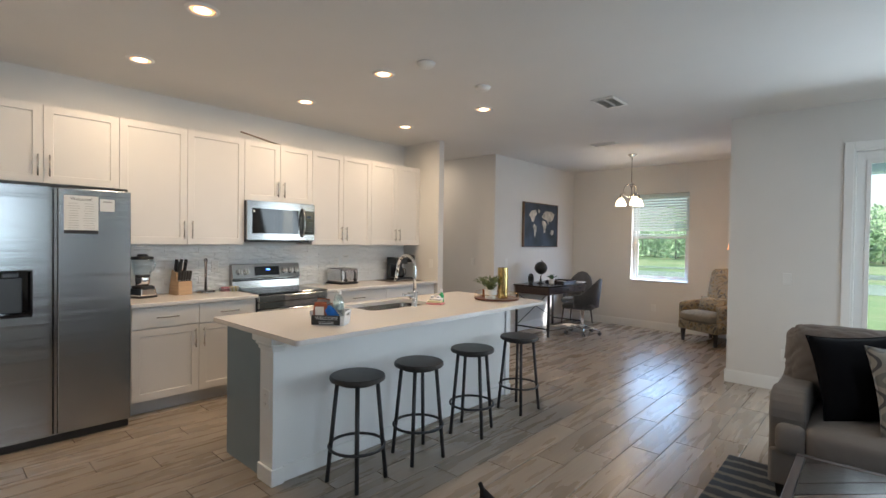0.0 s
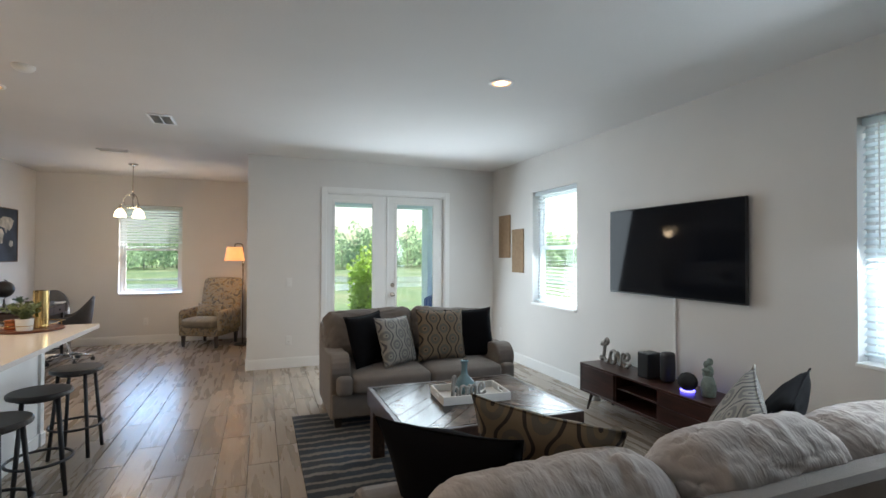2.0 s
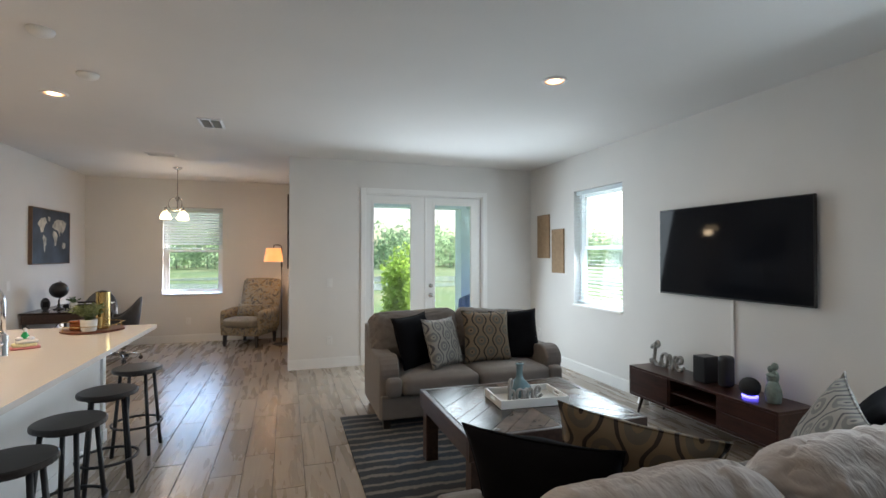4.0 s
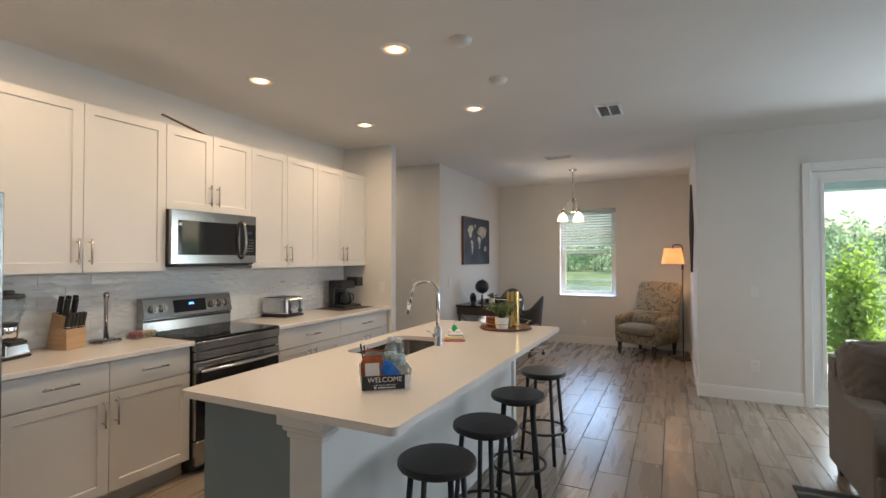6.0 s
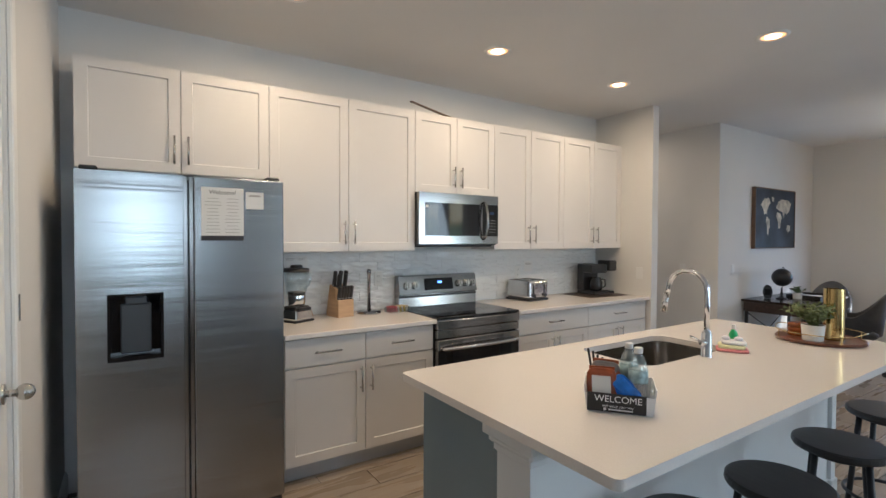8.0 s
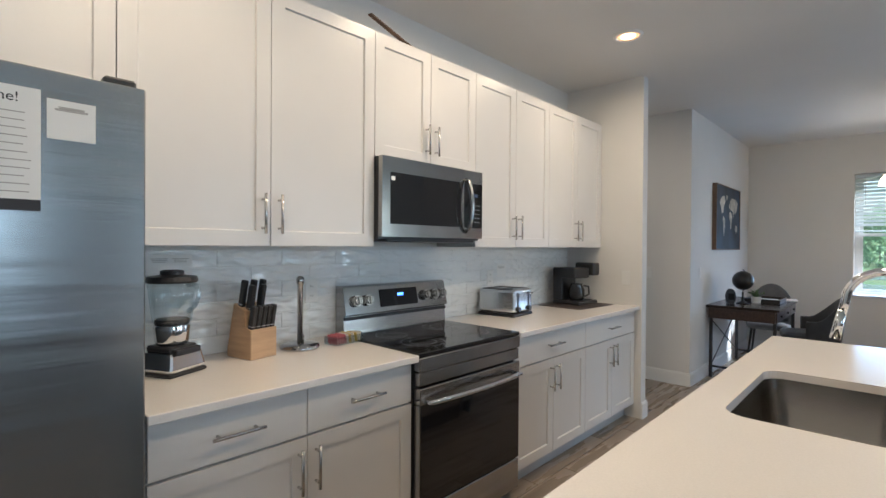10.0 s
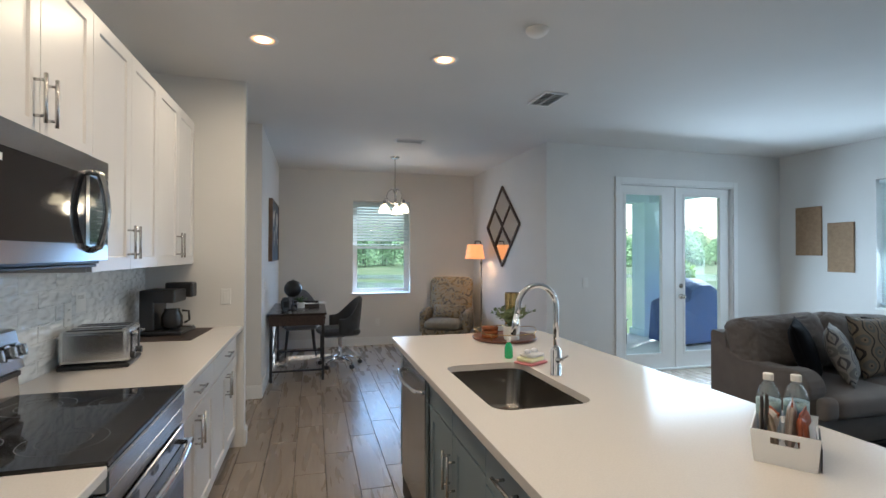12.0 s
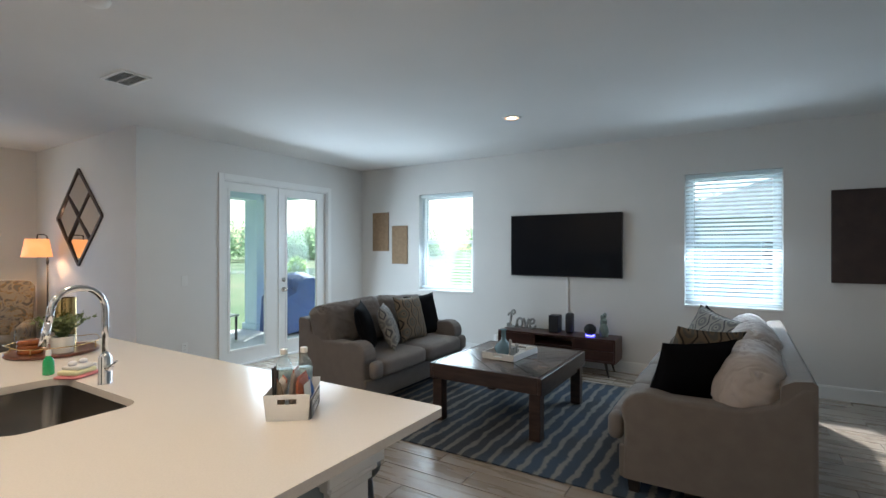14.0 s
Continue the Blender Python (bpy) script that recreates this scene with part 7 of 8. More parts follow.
# ---- ceiling things ----
for _x, _y in DOWNLIGHTS:
    _d = thing("recessed_light", "round white recessed ceiling light, lit warm", "ceiling light", _x, _y, H, group="recessed lights in the ceiling")
    bm = bmesh.new()
    pr = [(0.068, -0.002), (0.072, -0.010), (0.088, -0.008), (0.095, 0.0)]
    rr = [[bm.verts.new((r * math.cos(2 * math.pi * i / 36), r * math.sin(2 * math.pi * i / 36), z)) for i in range(36)] for r, z in pr]
    for p, q in zip(rr, rr[1:]):
        for i in range(36):
            bm.faces.new((p[i], p[(i + 1) % 36], q[(i + 1) % 36], q[i]))
    part("trim_ring", bm, TRIM, _d, smooth=True)
    bm = bmesh.new()
    lathe(bm, [(0.0, -0.006), (0.046, -0.0055)], 30)
    part("diffuser", bm, LAMP_ON, _d, "glowing warm diffuser")
    # the baffle gives no light itself; the lamp's orange halo is painted as emission
    bm = bmesh.new()
    lathe(bm, [(0.046, -0.0055), (0.066, -0.005), (0.0675, -0.001)], 30)
    part("halo_rim", bm, LAMP_HALO, _d, "inner rim with the lamp's orange halo put in as glow")


DUCT_GREY = mat("duct_grey", (0.12, 0.12, 0.12), 0.8)


def vent(x, y, wx, wy, label, n):
    th = thing("ceiling_vent", label, "ceiling vent", x, y, H)
    for q in ((-wx / 2, wx / 2, -wy / 2, -wy / 2 + 0.022), (-wx / 2, wx / 2, wy / 2 - 0.022, wy / 2), (-wx / 2, -wx / 2 + 0.022, -wy / 2 + 0.022, wy / 2 - 0.022), (wx / 2 - 0.022, wx / 2, -wy / 2 + 0.022, wy / 2 - 0.022), (-0.006, 0.006, -wy / 2 + 0.022, wy / 2 - 0.022)):
        bm = bmesh.new()
        box(bm, *q, -0.012, 0.0, 0.002)
        part("frame_bar", bm, TRIM, th)
    bm = bmesh.new()
    box(bm, -wx / 2 + 0.02, wx / 2 - 0.02, -wy / 2 + 0.02, wy / 2 - 0.02, -0.0022, -0.0005)
    part("duct_opening", bm, DUCT_GREY, th, "dark duct opening")
    for i in range(n):
        yy = -wy / 2 + 0.022 + (i + 0.5) * (wy - 0.044) / n
        bm = bmesh.new()
        box(bm, -wx / 2 + 0.022, wx / 2 - 0.022, -0.009, 0.009, -0.0008, 0.0008)
        turn_verts(bm, Matrix.Translation((0, yy, -0.008)) @ Matrix.Rotation(radians(35), 4, "X"))
        part("slat", bm, TRIM, th)


vent(-2.28, 5.11, 0.21, 0.34, "white ceiling air vent with dark slots", 9)
vent(-3.11, 6.91, 0.34, 0.15, "small white ceiling return vent in the nook", 5)
for _x, _y in ((-2.915, 3.295), (-2.925, 4.0)):
    _d = thing("smoke_detector", "round white smoke detector on the ceiling", "smoke detector", _x, _y, H)
    bm = bmesh.new()
    lathe(bm, [(0.0, -0.036), (0.04, -0.034), (0.058, -0.022), (0.066, -0.008), (0.068, 0.0)], 30)
    part("cover", bm, WHITE_PLASTIC, _d, smooth=True)


# ---- plates on the walls ----
def plate(x, y, z, axis, out, kind="outlet"):
    th = thing("wall_switch" if kind == "switch" else "power_outlet", "white " + ("rocker light switch" if kind == "switch" else "double power outlet") + " plate on the wall", "switch" if kind == "switch" else "outlet", x, y, z, {("y", -1): 0, ("y", 1): 180, ("x", 1): 90, ("x", -1): -90}[axis, out])
    bm = bmesh.new()
    box(bm, -0.036, 0.036, -0.006, 0.0, -0.058, 0.058, 0.003)
    part("plate", bm, WHITE_PLASTIC, th)
    if kind == "switch":
        bm = bmesh.new()
        box(bm, -0.016, 0.016, -0.009, -0.006, -0.033, 0.033, 0.002)
        part("rocker", bm, WHITE_PLASTIC, th)
    else:
        for s in (-0.024, 0.024):
            bm = bmesh.new()
            box(bm, -0.016, 0.016, -0.008, -0.006, s - 0.014, s + 0.014, 0.003)
            part("socket", bm, WHITE_PLASTIC, th)
            for k in (-0.006, 0.006):
                bm = bmesh.new()
                box(bm, k - 0.001, k + 0.001, -0.0085, -0.008, s - 0.005, s + 0.006)
                part("slot", bm, BLACK_PLASTIC, th)


plate(-1.04, YF, 1.12, "y", -1, "switch")
plate(-1.04, YF, 0.36, "y", -1)
plate(-4.82, 5.36, 1.14, "y", -1, "switch")
plate(-3.18, YD, 0.36, "y", -1)
plate(-5.10, 6.612, 1.13, "y", -1, "switch")
plate(XC, 6.93, 1.13, "x", 1, "switch")
plate(XE, 6.25, 0.36, "x", -1)
plate(-3.04, 2.115, 0.50, "y", -1)

# ---- on the island ----
def text_part(word, parent, m, size, mat4, name="lettering", align="CENTER"):
    cu = bpy.data.curves.new("text", "FONT")
    cu.body, cu.size, cu.extrude, cu.align_x, cu.align_y = word, size, 0.0003, align, "CENTER"
    tmp = new("tmp", cu)
    me = bpy.data.meshes.new_from_object(tmp.evaluated_get(bpy.context.evaluated_depsgraph_get()))
    bpy.data.objects.remove(tmp)
    me.transform(mat4)
    me.materials.clear()
    me.materials.append(m)
    ob = new(name, me)
    ob.parent = parent
    return ob


PAPER = bpy.data.materials["paper"]
INK = mat("ink", (0.03, 0.03, 0.035), 0.6)
WHITE_INK = mat("white_ink", (0.8, 0.8, 0.8), 0.5)
GOLD = mat("polished_gold", (0.72, 0.52, 0.22), 0.16, 1.0, var=0.05, scale=5)
TRAY_WOOD = mat("round_tray_wood", (0.13, 0.045, 0.025), 0.3, var=0.3, scale=6, stretch=(1, 7, 1))


BRIGHT_PLASTIC = mat("bright_plastic", (0.82, 0.83, 0.85), 0.35)


def close_slot(bm, g):
    """Faces of a thin wall with a grip slot: g holds outer four and slot four of each side."""
    for o in (0, 8):
        for i in range(4):
            j = (i + 1) % 4
            bm.faces.new((g[o + i], g[o + j], g[o + 4 + j], g[o + 4 + i]))
    for o in (0, 4):
        for i in range(4):
            j = (i + 1) % 4
            bm.faces.new((g[o + i], g[o + j], g[8 + o + j], g[8 + o + i]))
    bmesh.ops.recalc_face_normals(bm, faces=bm.faces)


def snack_basket(x, y, rz):
    th = thing("welcome_basket", "white plastic caddy of snacks and water bottles with a welcome sign", "basket", x, y, ZC, rz)
    w, d, h = 0.112, 0.075, 0.06
    bm = bmesh.new()
    box(bm, -w, w, -d, d, 0, 0.004)
    def taper(bm, name):
        for v in bm.verts:
            k = 0.90 + 0.10 * v.co.z / (h + 0.03)
            v.co.x *= k
            v.co.y *= k
        part(name, bm, BRIGHT_PLASTIC, th)
    taper(bm, "base")
    for s in (-1, 1):
        bm = bmesh.new()
        g = [bm.verts.new((x_, y_, z_)) for x_ in (s * w, s * (w - 0.004)) for y_, z_ in ((-d, 0.004), (d, 0.004), (d, h + 0.028), (-d, h + 0.028), (-0.032, 0.055), (0.032, 0.055), (0.032, 0.073), (-0.032, 0.073))]
        close_slot(bm, g)
        taper(bm, "side_wall")
    bm = bmesh.new()
    box(bm, -w + 0.004, w - 0.004, d - 0.004, d, 0.004, h)
    taper(bm, "front_wall")
    bm = bmesh.new()
    box(bm, -w + 0.004, w - 0.004, -d, -d + 0.004, 0.004, h + 0.028)
    taper(bm, "back_wall")
    bm = bmesh.new()
    box(bm, -0.08, 0.10, d * 0.985, d * 0.985 + 0.003, 0.004, 0.064)
    sign = part("sign", bm, BLACK_PLASTIC, th, "black card sign with white lettering")
    at = Matrix.Translation((0.005, d * 0.985 + 0.0034, 0.046)) @ Matrix.Rotation(radians(180), 4, "Z") @ Matrix.Rotation(radians(90), 4, "X")
    text_part("WELCOME", sign, WHITE_INK, 0.030, at)
    text_part("and enjoy your stay", sign, WHITE_INK, 0.012, Matrix.Translation((0, 0, -0.022)) @ at)
    bm = bmesh.new()
    rod(bm, (0.045, d * 0.985 + 0.003, 0.013), (0.045, d * 0.985 + 0.0036, 0.013), 0.005, 12)
    box(bm, -0.04, 0.035, d * 0.985 + 0.003, d * 0.985 + 0.0036, 0.011, 0.015)
    part("small_print", bm, WHITE_INK, sign)
    for k, (bx, by) in enumerate(((-0.058, 0.024), (-0.032, -0.040))):
        b = thing("water_bottle", "clear water bottle with white cap standing in the caddy", "water bottle", 0, 0, 0)
        b.matrix_basis = pose(x, y, ZC, 0, 0, rz) @ pose(bx, by, 0.022)
        bm = bmesh.new()
        lathe(bm, [(0.027, 0), (0.030, 0.006), (0.030, 0.04), (0.028, 0.05), (0.030, 0.06), (0.030, 0.125), (0.024, 0.145), (0.012, 0.165), (0.012, 0.172)], 22)
        part("body", bm, BOTTLE, b, smooth=True)
        bm = bmesh.new()
        lathe(bm, [(0.0305, 0.075), (0.0305, 0.115)], 22)
        part("label", bm, LABEL_BLUE, b, "blue and white label", smooth=True)
        bm = bmesh.new()
        lathe(bm, [(0.0135, 0.170), (0.0135, 0.186), (0.012, 0.188)], 18)
        part("cap", bm, WHITE_PLASTIC, b, "white cap")
    snacks = (((0.052, 0.045), (0.086, 0.085), (0.30, 0.075, 0.03), 4, 3), ((0.048, 0.01), (0.085, 0.105), (0.27, 0.23, 0.21), -3, -3), ((-0.045, 0.052), (0.05, 0.085), (0.02, 0.16, 0.60), 12, 42), ((0.06, -0.03), (0.06, 0.075), (0.25, 0.20, 0.15), 10, -8),
              ((0.02, -0.045), (0.05, 0.07), (0.45, 0.42, 0.40), -12, 10))
    for i, ((px, py), (sw, sh), col, t1, t2) in enumerate(snacks):
        s = thing("snack_packet", ("orange-brown coffee packet", "clear cellophane snack packet", "shiny blue snack packet", "brown snack packet", "pale snack packet")[i] + " standing in the caddy", "snack", 0, 0, 0)
        s.matrix_basis = pose(x, y, ZC, 0, 0, rz) @ pose(px, py, 0.047, t1, t2, 10 * i - 10)
        bm = bmesh.new()
        soft_block(bm, -sw / 2, sw / 2, -0.008, 0.008, -0.01, sh, 0.007, 0.006, 5, 0.004, i)
        part("wrapper", bm, mat("wrapper", col, 0.3, var=0.3, scale=25), s)
        bm = bmesh.new()
        box(bm, -sw / 2 + 0.002, sw / 2 - 0.002, -0.0015, 0.0015, sh - 0.002, sh + 0.010)
        part("crimp", bm, bpy.data.materials["wrapper"], s)
        if i == 0:
            bm = bmesh.new()
            box(bm, -0.030, 0.030, 0.0150, 0.0165, 0.012, 0.066, 0.0005)
            part("label", bm, WHITE_PLASTIC, s, "white paper label")
    pens = thing("pens", "dark pens and sticks standing in the caddy", "pens", 0, 0, 0)
    pens.matrix_basis = pose(x, y, ZC, 0, 0, rz) @ pose(0.07, -0.05, 0.006)
    for i in range(4):
        bm = bmesh.new()
        rod(bm, (0.004 * i - 0.01, 0.006 * (i % 2), 0), (0.004 * i - 0.004 + 0.012 * (i - 1), 0.012 * (i % 2), 0.145 + 0.01 * i), 0.004, 8)
        part("pen", bm, BLACK_PLASTIC, pens)


BOTTLE = glass("bottle_plastic", (0.90, 0.94, 0.95), 0.04, gloss=0.2)
LABEL_BLUE = mat("bottle_label", (0.30, 0.42, 0.46), 0.4, var=0.5, scale=40)
snack_basket(-2.93, 2.485, -142)

# sponge packet and soap
_s = thing("sponge_pack", "clear packet of wrapped sponges and soaps beside the faucet", "sponges", -3.13, 3.66, ZC, 28)
for i, (col, q) in enumerate((((0.62, 0.22, 0.24), (-0.07, 0.07, -0.055, 0.055, 0.0, 0.014)), ((0.75, 0.72, 0.45), (-0.06, 0.055, -0.045, 0.045, 0.014, 0.035)), ((0.7, 0.7, 0.72), (-0.045, 0.06, -0.04, 0.04, 0.035, 0.052)))):
    bm = bmesh.new()
    soft_block(bm, *q, 0.006, 0.003, 5, 0.002, i)
    part("sponge", bm, mat("sponge_" + "abc"[i], col, 0.5, var=0.1), _s, smooth=True)
for s in (-1, 1):
    bm = bmesh.new()
    bmesh.ops.create_uvsphere(bm, u_segments=12, v_segments=8, radius=1, matrix=Matrix.Translation((s * 0.028, 0.0, 0.062)) @ Matrix.Diagonal((0.02, 0.016, 0.012, 1)))
    part("soap", bm, mat("soap_white", (0.75, 0.76, 0.82), 0.35) if s < 0 else bpy.data.materials["soap_white"], _s, smooth=True)
_s = thing("dish_soap", "small green dish soap bottle with white cap", "soap bottle", -3.19, 3.80, ZC)
bm = bmesh.new()
lathe(bm, [(0.020, 0), (0.023, 0.005), (0.022, 0.055), (0.018, 0.07), (0.009, 0.082), (0.009, 0.088)], 18)
part("body", bm, mat("green_soap", (0.03, 0.42, 0.14), 0.15, coat=0.6), _s, smooth=True)
bm = bmesh.new()
lathe(bm, [(0.011, 0.086), (0.010, 0.108), (0.006, 0.112)], 14)
part("cap", bm, WHITE_PLASTIC, _s)

# round tray with plant, gold vase and candle
_t = thing("round_tray", "round red-brown wooden tray with gold wire rim on the island", "tray", -2.99, 4.34, ZC)
bm = bmesh.new()
lathe(bm, [(0.19, 0), (0.205, 0.004), (0.207, 0.014), (0.203, 0.018), (0.19, 0.014), (0.0, 0.014)], 44)
part("plate", bm, TRAY_WOOD, _t, smooth=False)
bm = bmesh.new()
tube(bm, [(0.203 * math.cos(2 * math.pi * i / 48), 0.203 * math.sin(2 * math.pi * i / 48), 0.055 + 0.014 * max(0, abs(math.cos(2 * math.pi * i / 48)) - 0.86) / 0.14) for i in range(48)], 0.0025, 6, closed=True)
part("rim_wire", bm, GOLD, _t, "gold wire rim", smooth=True)
for k in range(4):
    a = radians(45 + 90 * k)
    bm = bmesh.new()
    rod(bm, (0.203 * math.cos(a), 0.203 * math.sin(a), 0.01), (0.203 * math.cos(a), 0.203 * math.sin(a), 0.055), 0.0025, 6)
    part("wire_post", bm, GOLD, _t)
potted("leafy green eucalyptus plant in a white pot on the round tray", -2.985, 4.235, ZC + 0.015, 0.055, 0.085, 620, (0.14, 0.17), 0.026, LEAF_PALE, 11)
_v = thing("gold_vase", "tall ribbed polished gold cylinder vase on the round tray", "vase", -2.93, 4.35, ZC + 0.015)
bm = bmesh.new()
lathe(bm, [(0.046, 0), (0.048, 0.004), (0.048, 0.28), (0.045, 0.28), (0.045, 0.02), (0.0, 0.018)], 40)
part("body", bm, GOLD, _v, smooth=False)
_v = thing("candle_jar", "amber glass candle jar with wooden bands on the round tray", "candle", -3.09, 4.34, ZC + 0.015)
for k in range(3):
    bm = bmesh.new()
    lathe(bm, [(0.05, k * 0.024), (0.054, k * 0.024 + 0.004), (0.054, k * 0.024 + 0.018), (0.05, k * 0.024 + 0.022)], 28)
    part("band", bm, mat("amber", (0.26, 0.075, 0.02), 0.25, var=0.3, scale=12) if k == 0 else bpy.data.materials["amber"], _v, smooth=True)

# ---- notices ----
def notice(label, x, y, z, w, h, lines, title="", dark_foot=False):
    """A paper notice on a face that looks to +x."""
    th = thing("notice", label, "notice", x, y, z)
    bm = bmesh.new()
    box(bm, 0, 0.001, -w / 2, w / 2, -h / 2, h / 2)
    sheet = part("sheet", bm, PAPER, th)
    if title:
        text_part(title, sheet, INK, 0.03, Matrix.Translation((0.0012, 0, h / 2 - 0.025)) @ Matrix.Rotation(radians(90), 4, "Z") @ Matrix.Rotation(radians(90), 4, "X"))
    rnd = random.Random(int(w * 1000))
    for i in range(lines):
        z1 = h / 2 - (0.055 if title else 0.015) - i * (h - 0.08) / lines
        for c in ((-1, 1) if w > 0.15 else (0,)):
            bm = bmesh.new()
            ww = w * (0.2 if c else 0.4) * rnd.uniform(0.6, 1)
            cc = c * w * 0.23
            box(bm, 0.001, 0.0014, cc - ww, cc + ww, z1 - 0.0022, z1)
            part("print_line", bm, GREY_INK, sheet)
    if dark_foot:
        bm = bmesh.new()
        box(bm, 0.001, 0.0014, -w / 2, w / 2, -h / 2, -h / 2 + 0.025)
        part("print_band", bm, INK, sheet)


GREY_INK = mat("grey_ink", (0.35, 0.34, 0.33), 0.6)
notice("white paper welcome notice fixed to the refrigerator door", -4.584, 1.51, 1.60, 0.20, 0.27, 11, "Welcome!", True)
notice("small white paper card fixed to the refrigerator door", -4.584, 1.665, 1.675, 0.09, 0.09, 4)
notice("small printed card on the tiled backsplash above the blender", XW + 0.014, 2.10, 1.30, 0.17, 0.10, 3)
notice("small printed card on the tiled backsplash above the toaster", XW + 0.014, 4.36, 1.21, 0.11, 0.10, 4)
for _y in (2.75, 4.22):
    plate(XW + 0.012, _y, 1.16, "x", 1)

_w = thing("wood_strip", "thin loose brown wooden strip lying on top of the wall cabinets", "wooden strip", -5.12, 3.15, 2.437)
bm = bmesh.new()
box(bm, -0.012, 0.012, -0.30, 0.30, 0, 0.008, 0.001)
turn_verts(bm, Matrix.Translation((0.02, 0, 0.028)) @ Matrix.Rotation(radians(-5), 4, "X") @ Matrix.Rotation(radians(14), 4, "Z"))
part("strip", bm, WOOD_FRAME, _w)


# ---- pantry door beside the refrigerator ----
def panel_door(name, label, ox, oy, rz, w, h, knob_y, hinge_side):
    """A two-panel interior door; local y along its width from 0 to w, face at local x = 0, looking to +x."""
    th = thing(name, label, "door", ox, oy, 0.008, rz, kind="structure")
    st, t = 0.115, 0.035
    bm = bmesh.new()
    for q in ((0, st, 0, h), (w - st, w, 0, h), (st, w - st, 0, 0.2), (st, w - st, 0.90, 1.06), (st, w - st, h - st, h)):
        box(bm, -t, 0, *q)
    part("frame", bm, TRIM, th)
    for z0, z1 in ((0.2, 0.90), (1.06, h - st)):
        bm = bmesh.new()
        box(bm, -t + 0.004, -0.012, st, w - st, z0, z1)
        part("panel", bm, TRIM, th)
        bm = bmesh.new()
        prof = 0.022
        for q in ((st, st + prof, z0, z1), (w - st - prof, w - st, z0, z1), (st + prof, w - st - prof, z0, z0 + prof), (st + prof, w - st - prof, z1 - prof, z1)):
            box(bm, -0.012, -0.003, *q, 0.006)
        box(bm, -0.012, -0.004, st + 0.055, w - st - 0.055, z0 + 0.055, z1 - 0.055, 0.007)
        part("raised_field", bm, TRIM, th)
    bm = bmesh.new()
    rod(bm, (0, knob_y, 0.98), (0.008, knob_y, 0.98), 0.032, 24)
    rod(bm, (0.008, knob_y, 0.98), (0.04, knob_y, 0.98), 0.011, 14)
    bmesh.ops.create_uvsphere(bm, u_segments=20, v_segments=12, radius=1, matrix=Matrix.Translation((0.057, knob_y, 0.98)) @ Matrix.Diagonal((0.026, 0.026, 0.026, 1)))
    part("door_knob", bm, NICKEL, th, "satin nickel round knob", smooth=True)
    for z in (0.40, 1.025, 1.65, 2.25):
        bm = bmesh.new()
        rod(bm, (0.004, hinge_side, z - 0.045), (0.004, hinge_side, z + 0.045), 0.007, 10)
        part("hinge", bm, NICKEL, th, "satin nickel hinge")
    return th


panel_door("door_3", "white two-panel interior door, closed, beside the refrigerator", -3.21, YP0 - 0.012, 90, 0.77, 2.35, 0.70, 0.004)
for q in ((-3.205, -3.145, 0, 2.43), (-4.045, -3.985, 0, 2.43), (-3.985, -3.205, 2.37, 2.43)):
    bm = bmesh.new()
    box(bm, q[0], q[1], YP0, YP0 + 0.016, q[2], q[3], 0.004)
    tagged(part("trim", bm, TRIM), "white painted door casing beside the refrigerator", "door casing", kind="structure")
for q in ((-3.208, -3.205, 0, 2.37), (-3.985, -3.982, 0, 2.37), (-3.982, -3.208, 2.362, 2.37)):
    bm = bmesh.new()
    box(bm, q[0], q[1], YP0 - 0.12, YP0, q[2], q[3])
    tagged(part("trim", bm, TRIM), "white painted door jamb beside the refrigerator", "door frame", kind="structure")
bm = bmesh.new()
box(bm, -4.03, -4.01, YP0 + 0.016, YP0 + 0.019, 1.20, 1.29, 0.001)
tagged(part("strike_plate", bm, NICKEL), "small metal latch plate on the door casing", "latch plate")

# ---- backsplash tiles ----
bm = bmesh.new()
box(bm, XW, XW + 0.0095, 1.82, 5.36, 0.916, 1.388)
splash = tagged(part("backsplash", bm, SPLASH_GROUT), "glossy wavy white subway tile backsplash behind the worktop", "backsplash", kind="structure")
_tiles = {}


def tile_mesh(key, dx, dy, dz, material, bevel):
    if key not in _tiles:
        b = bmesh.new()
        box(b, -dx / 2, dx / 2, -dy / 2, dy / 2, -dz / 2, dz / 2, bevel)
        me = bpy.data.meshes.new("tile")
        b.to_mesh(me)
        b.free()
        me.materials.append(material)
        _tiles[key] = me
    return _tiles[key]


TL, TH, GR = 0.305, 0.0755, 0.003
row, z = 0, 0.918
while z < 1.387:
    h = min(TH, 1.387 - z)
    y = 1.83 - (TL / 2 if row % 2 else 0)
    while y < 5.358:
        a, b = max(y, 1.83), min(y + TL - GR, 5.358)
        if b - a > 0.02 and h > 0.02:
            me = tile_mesh(("s", round(b - a, 3), round(h, 3)), 0.007, b - a, h - GR, BACKSPLASH, 0.0015)
            ob = new("tile", me)
            ob.parent = splash
            ob.rotation_euler = (0, 0.012 * math.sin(row * 7.3 + y * 13), 0.010 * math.sin(row * 3.1 + y * 29))
            ob.location = (XW + 0.0085 + 0.0005 * math.sin(row * 5 + y * 9), (a + b) / 2, z + (h - GR) / 2)
        y += TL
    z += TH
    row += 1

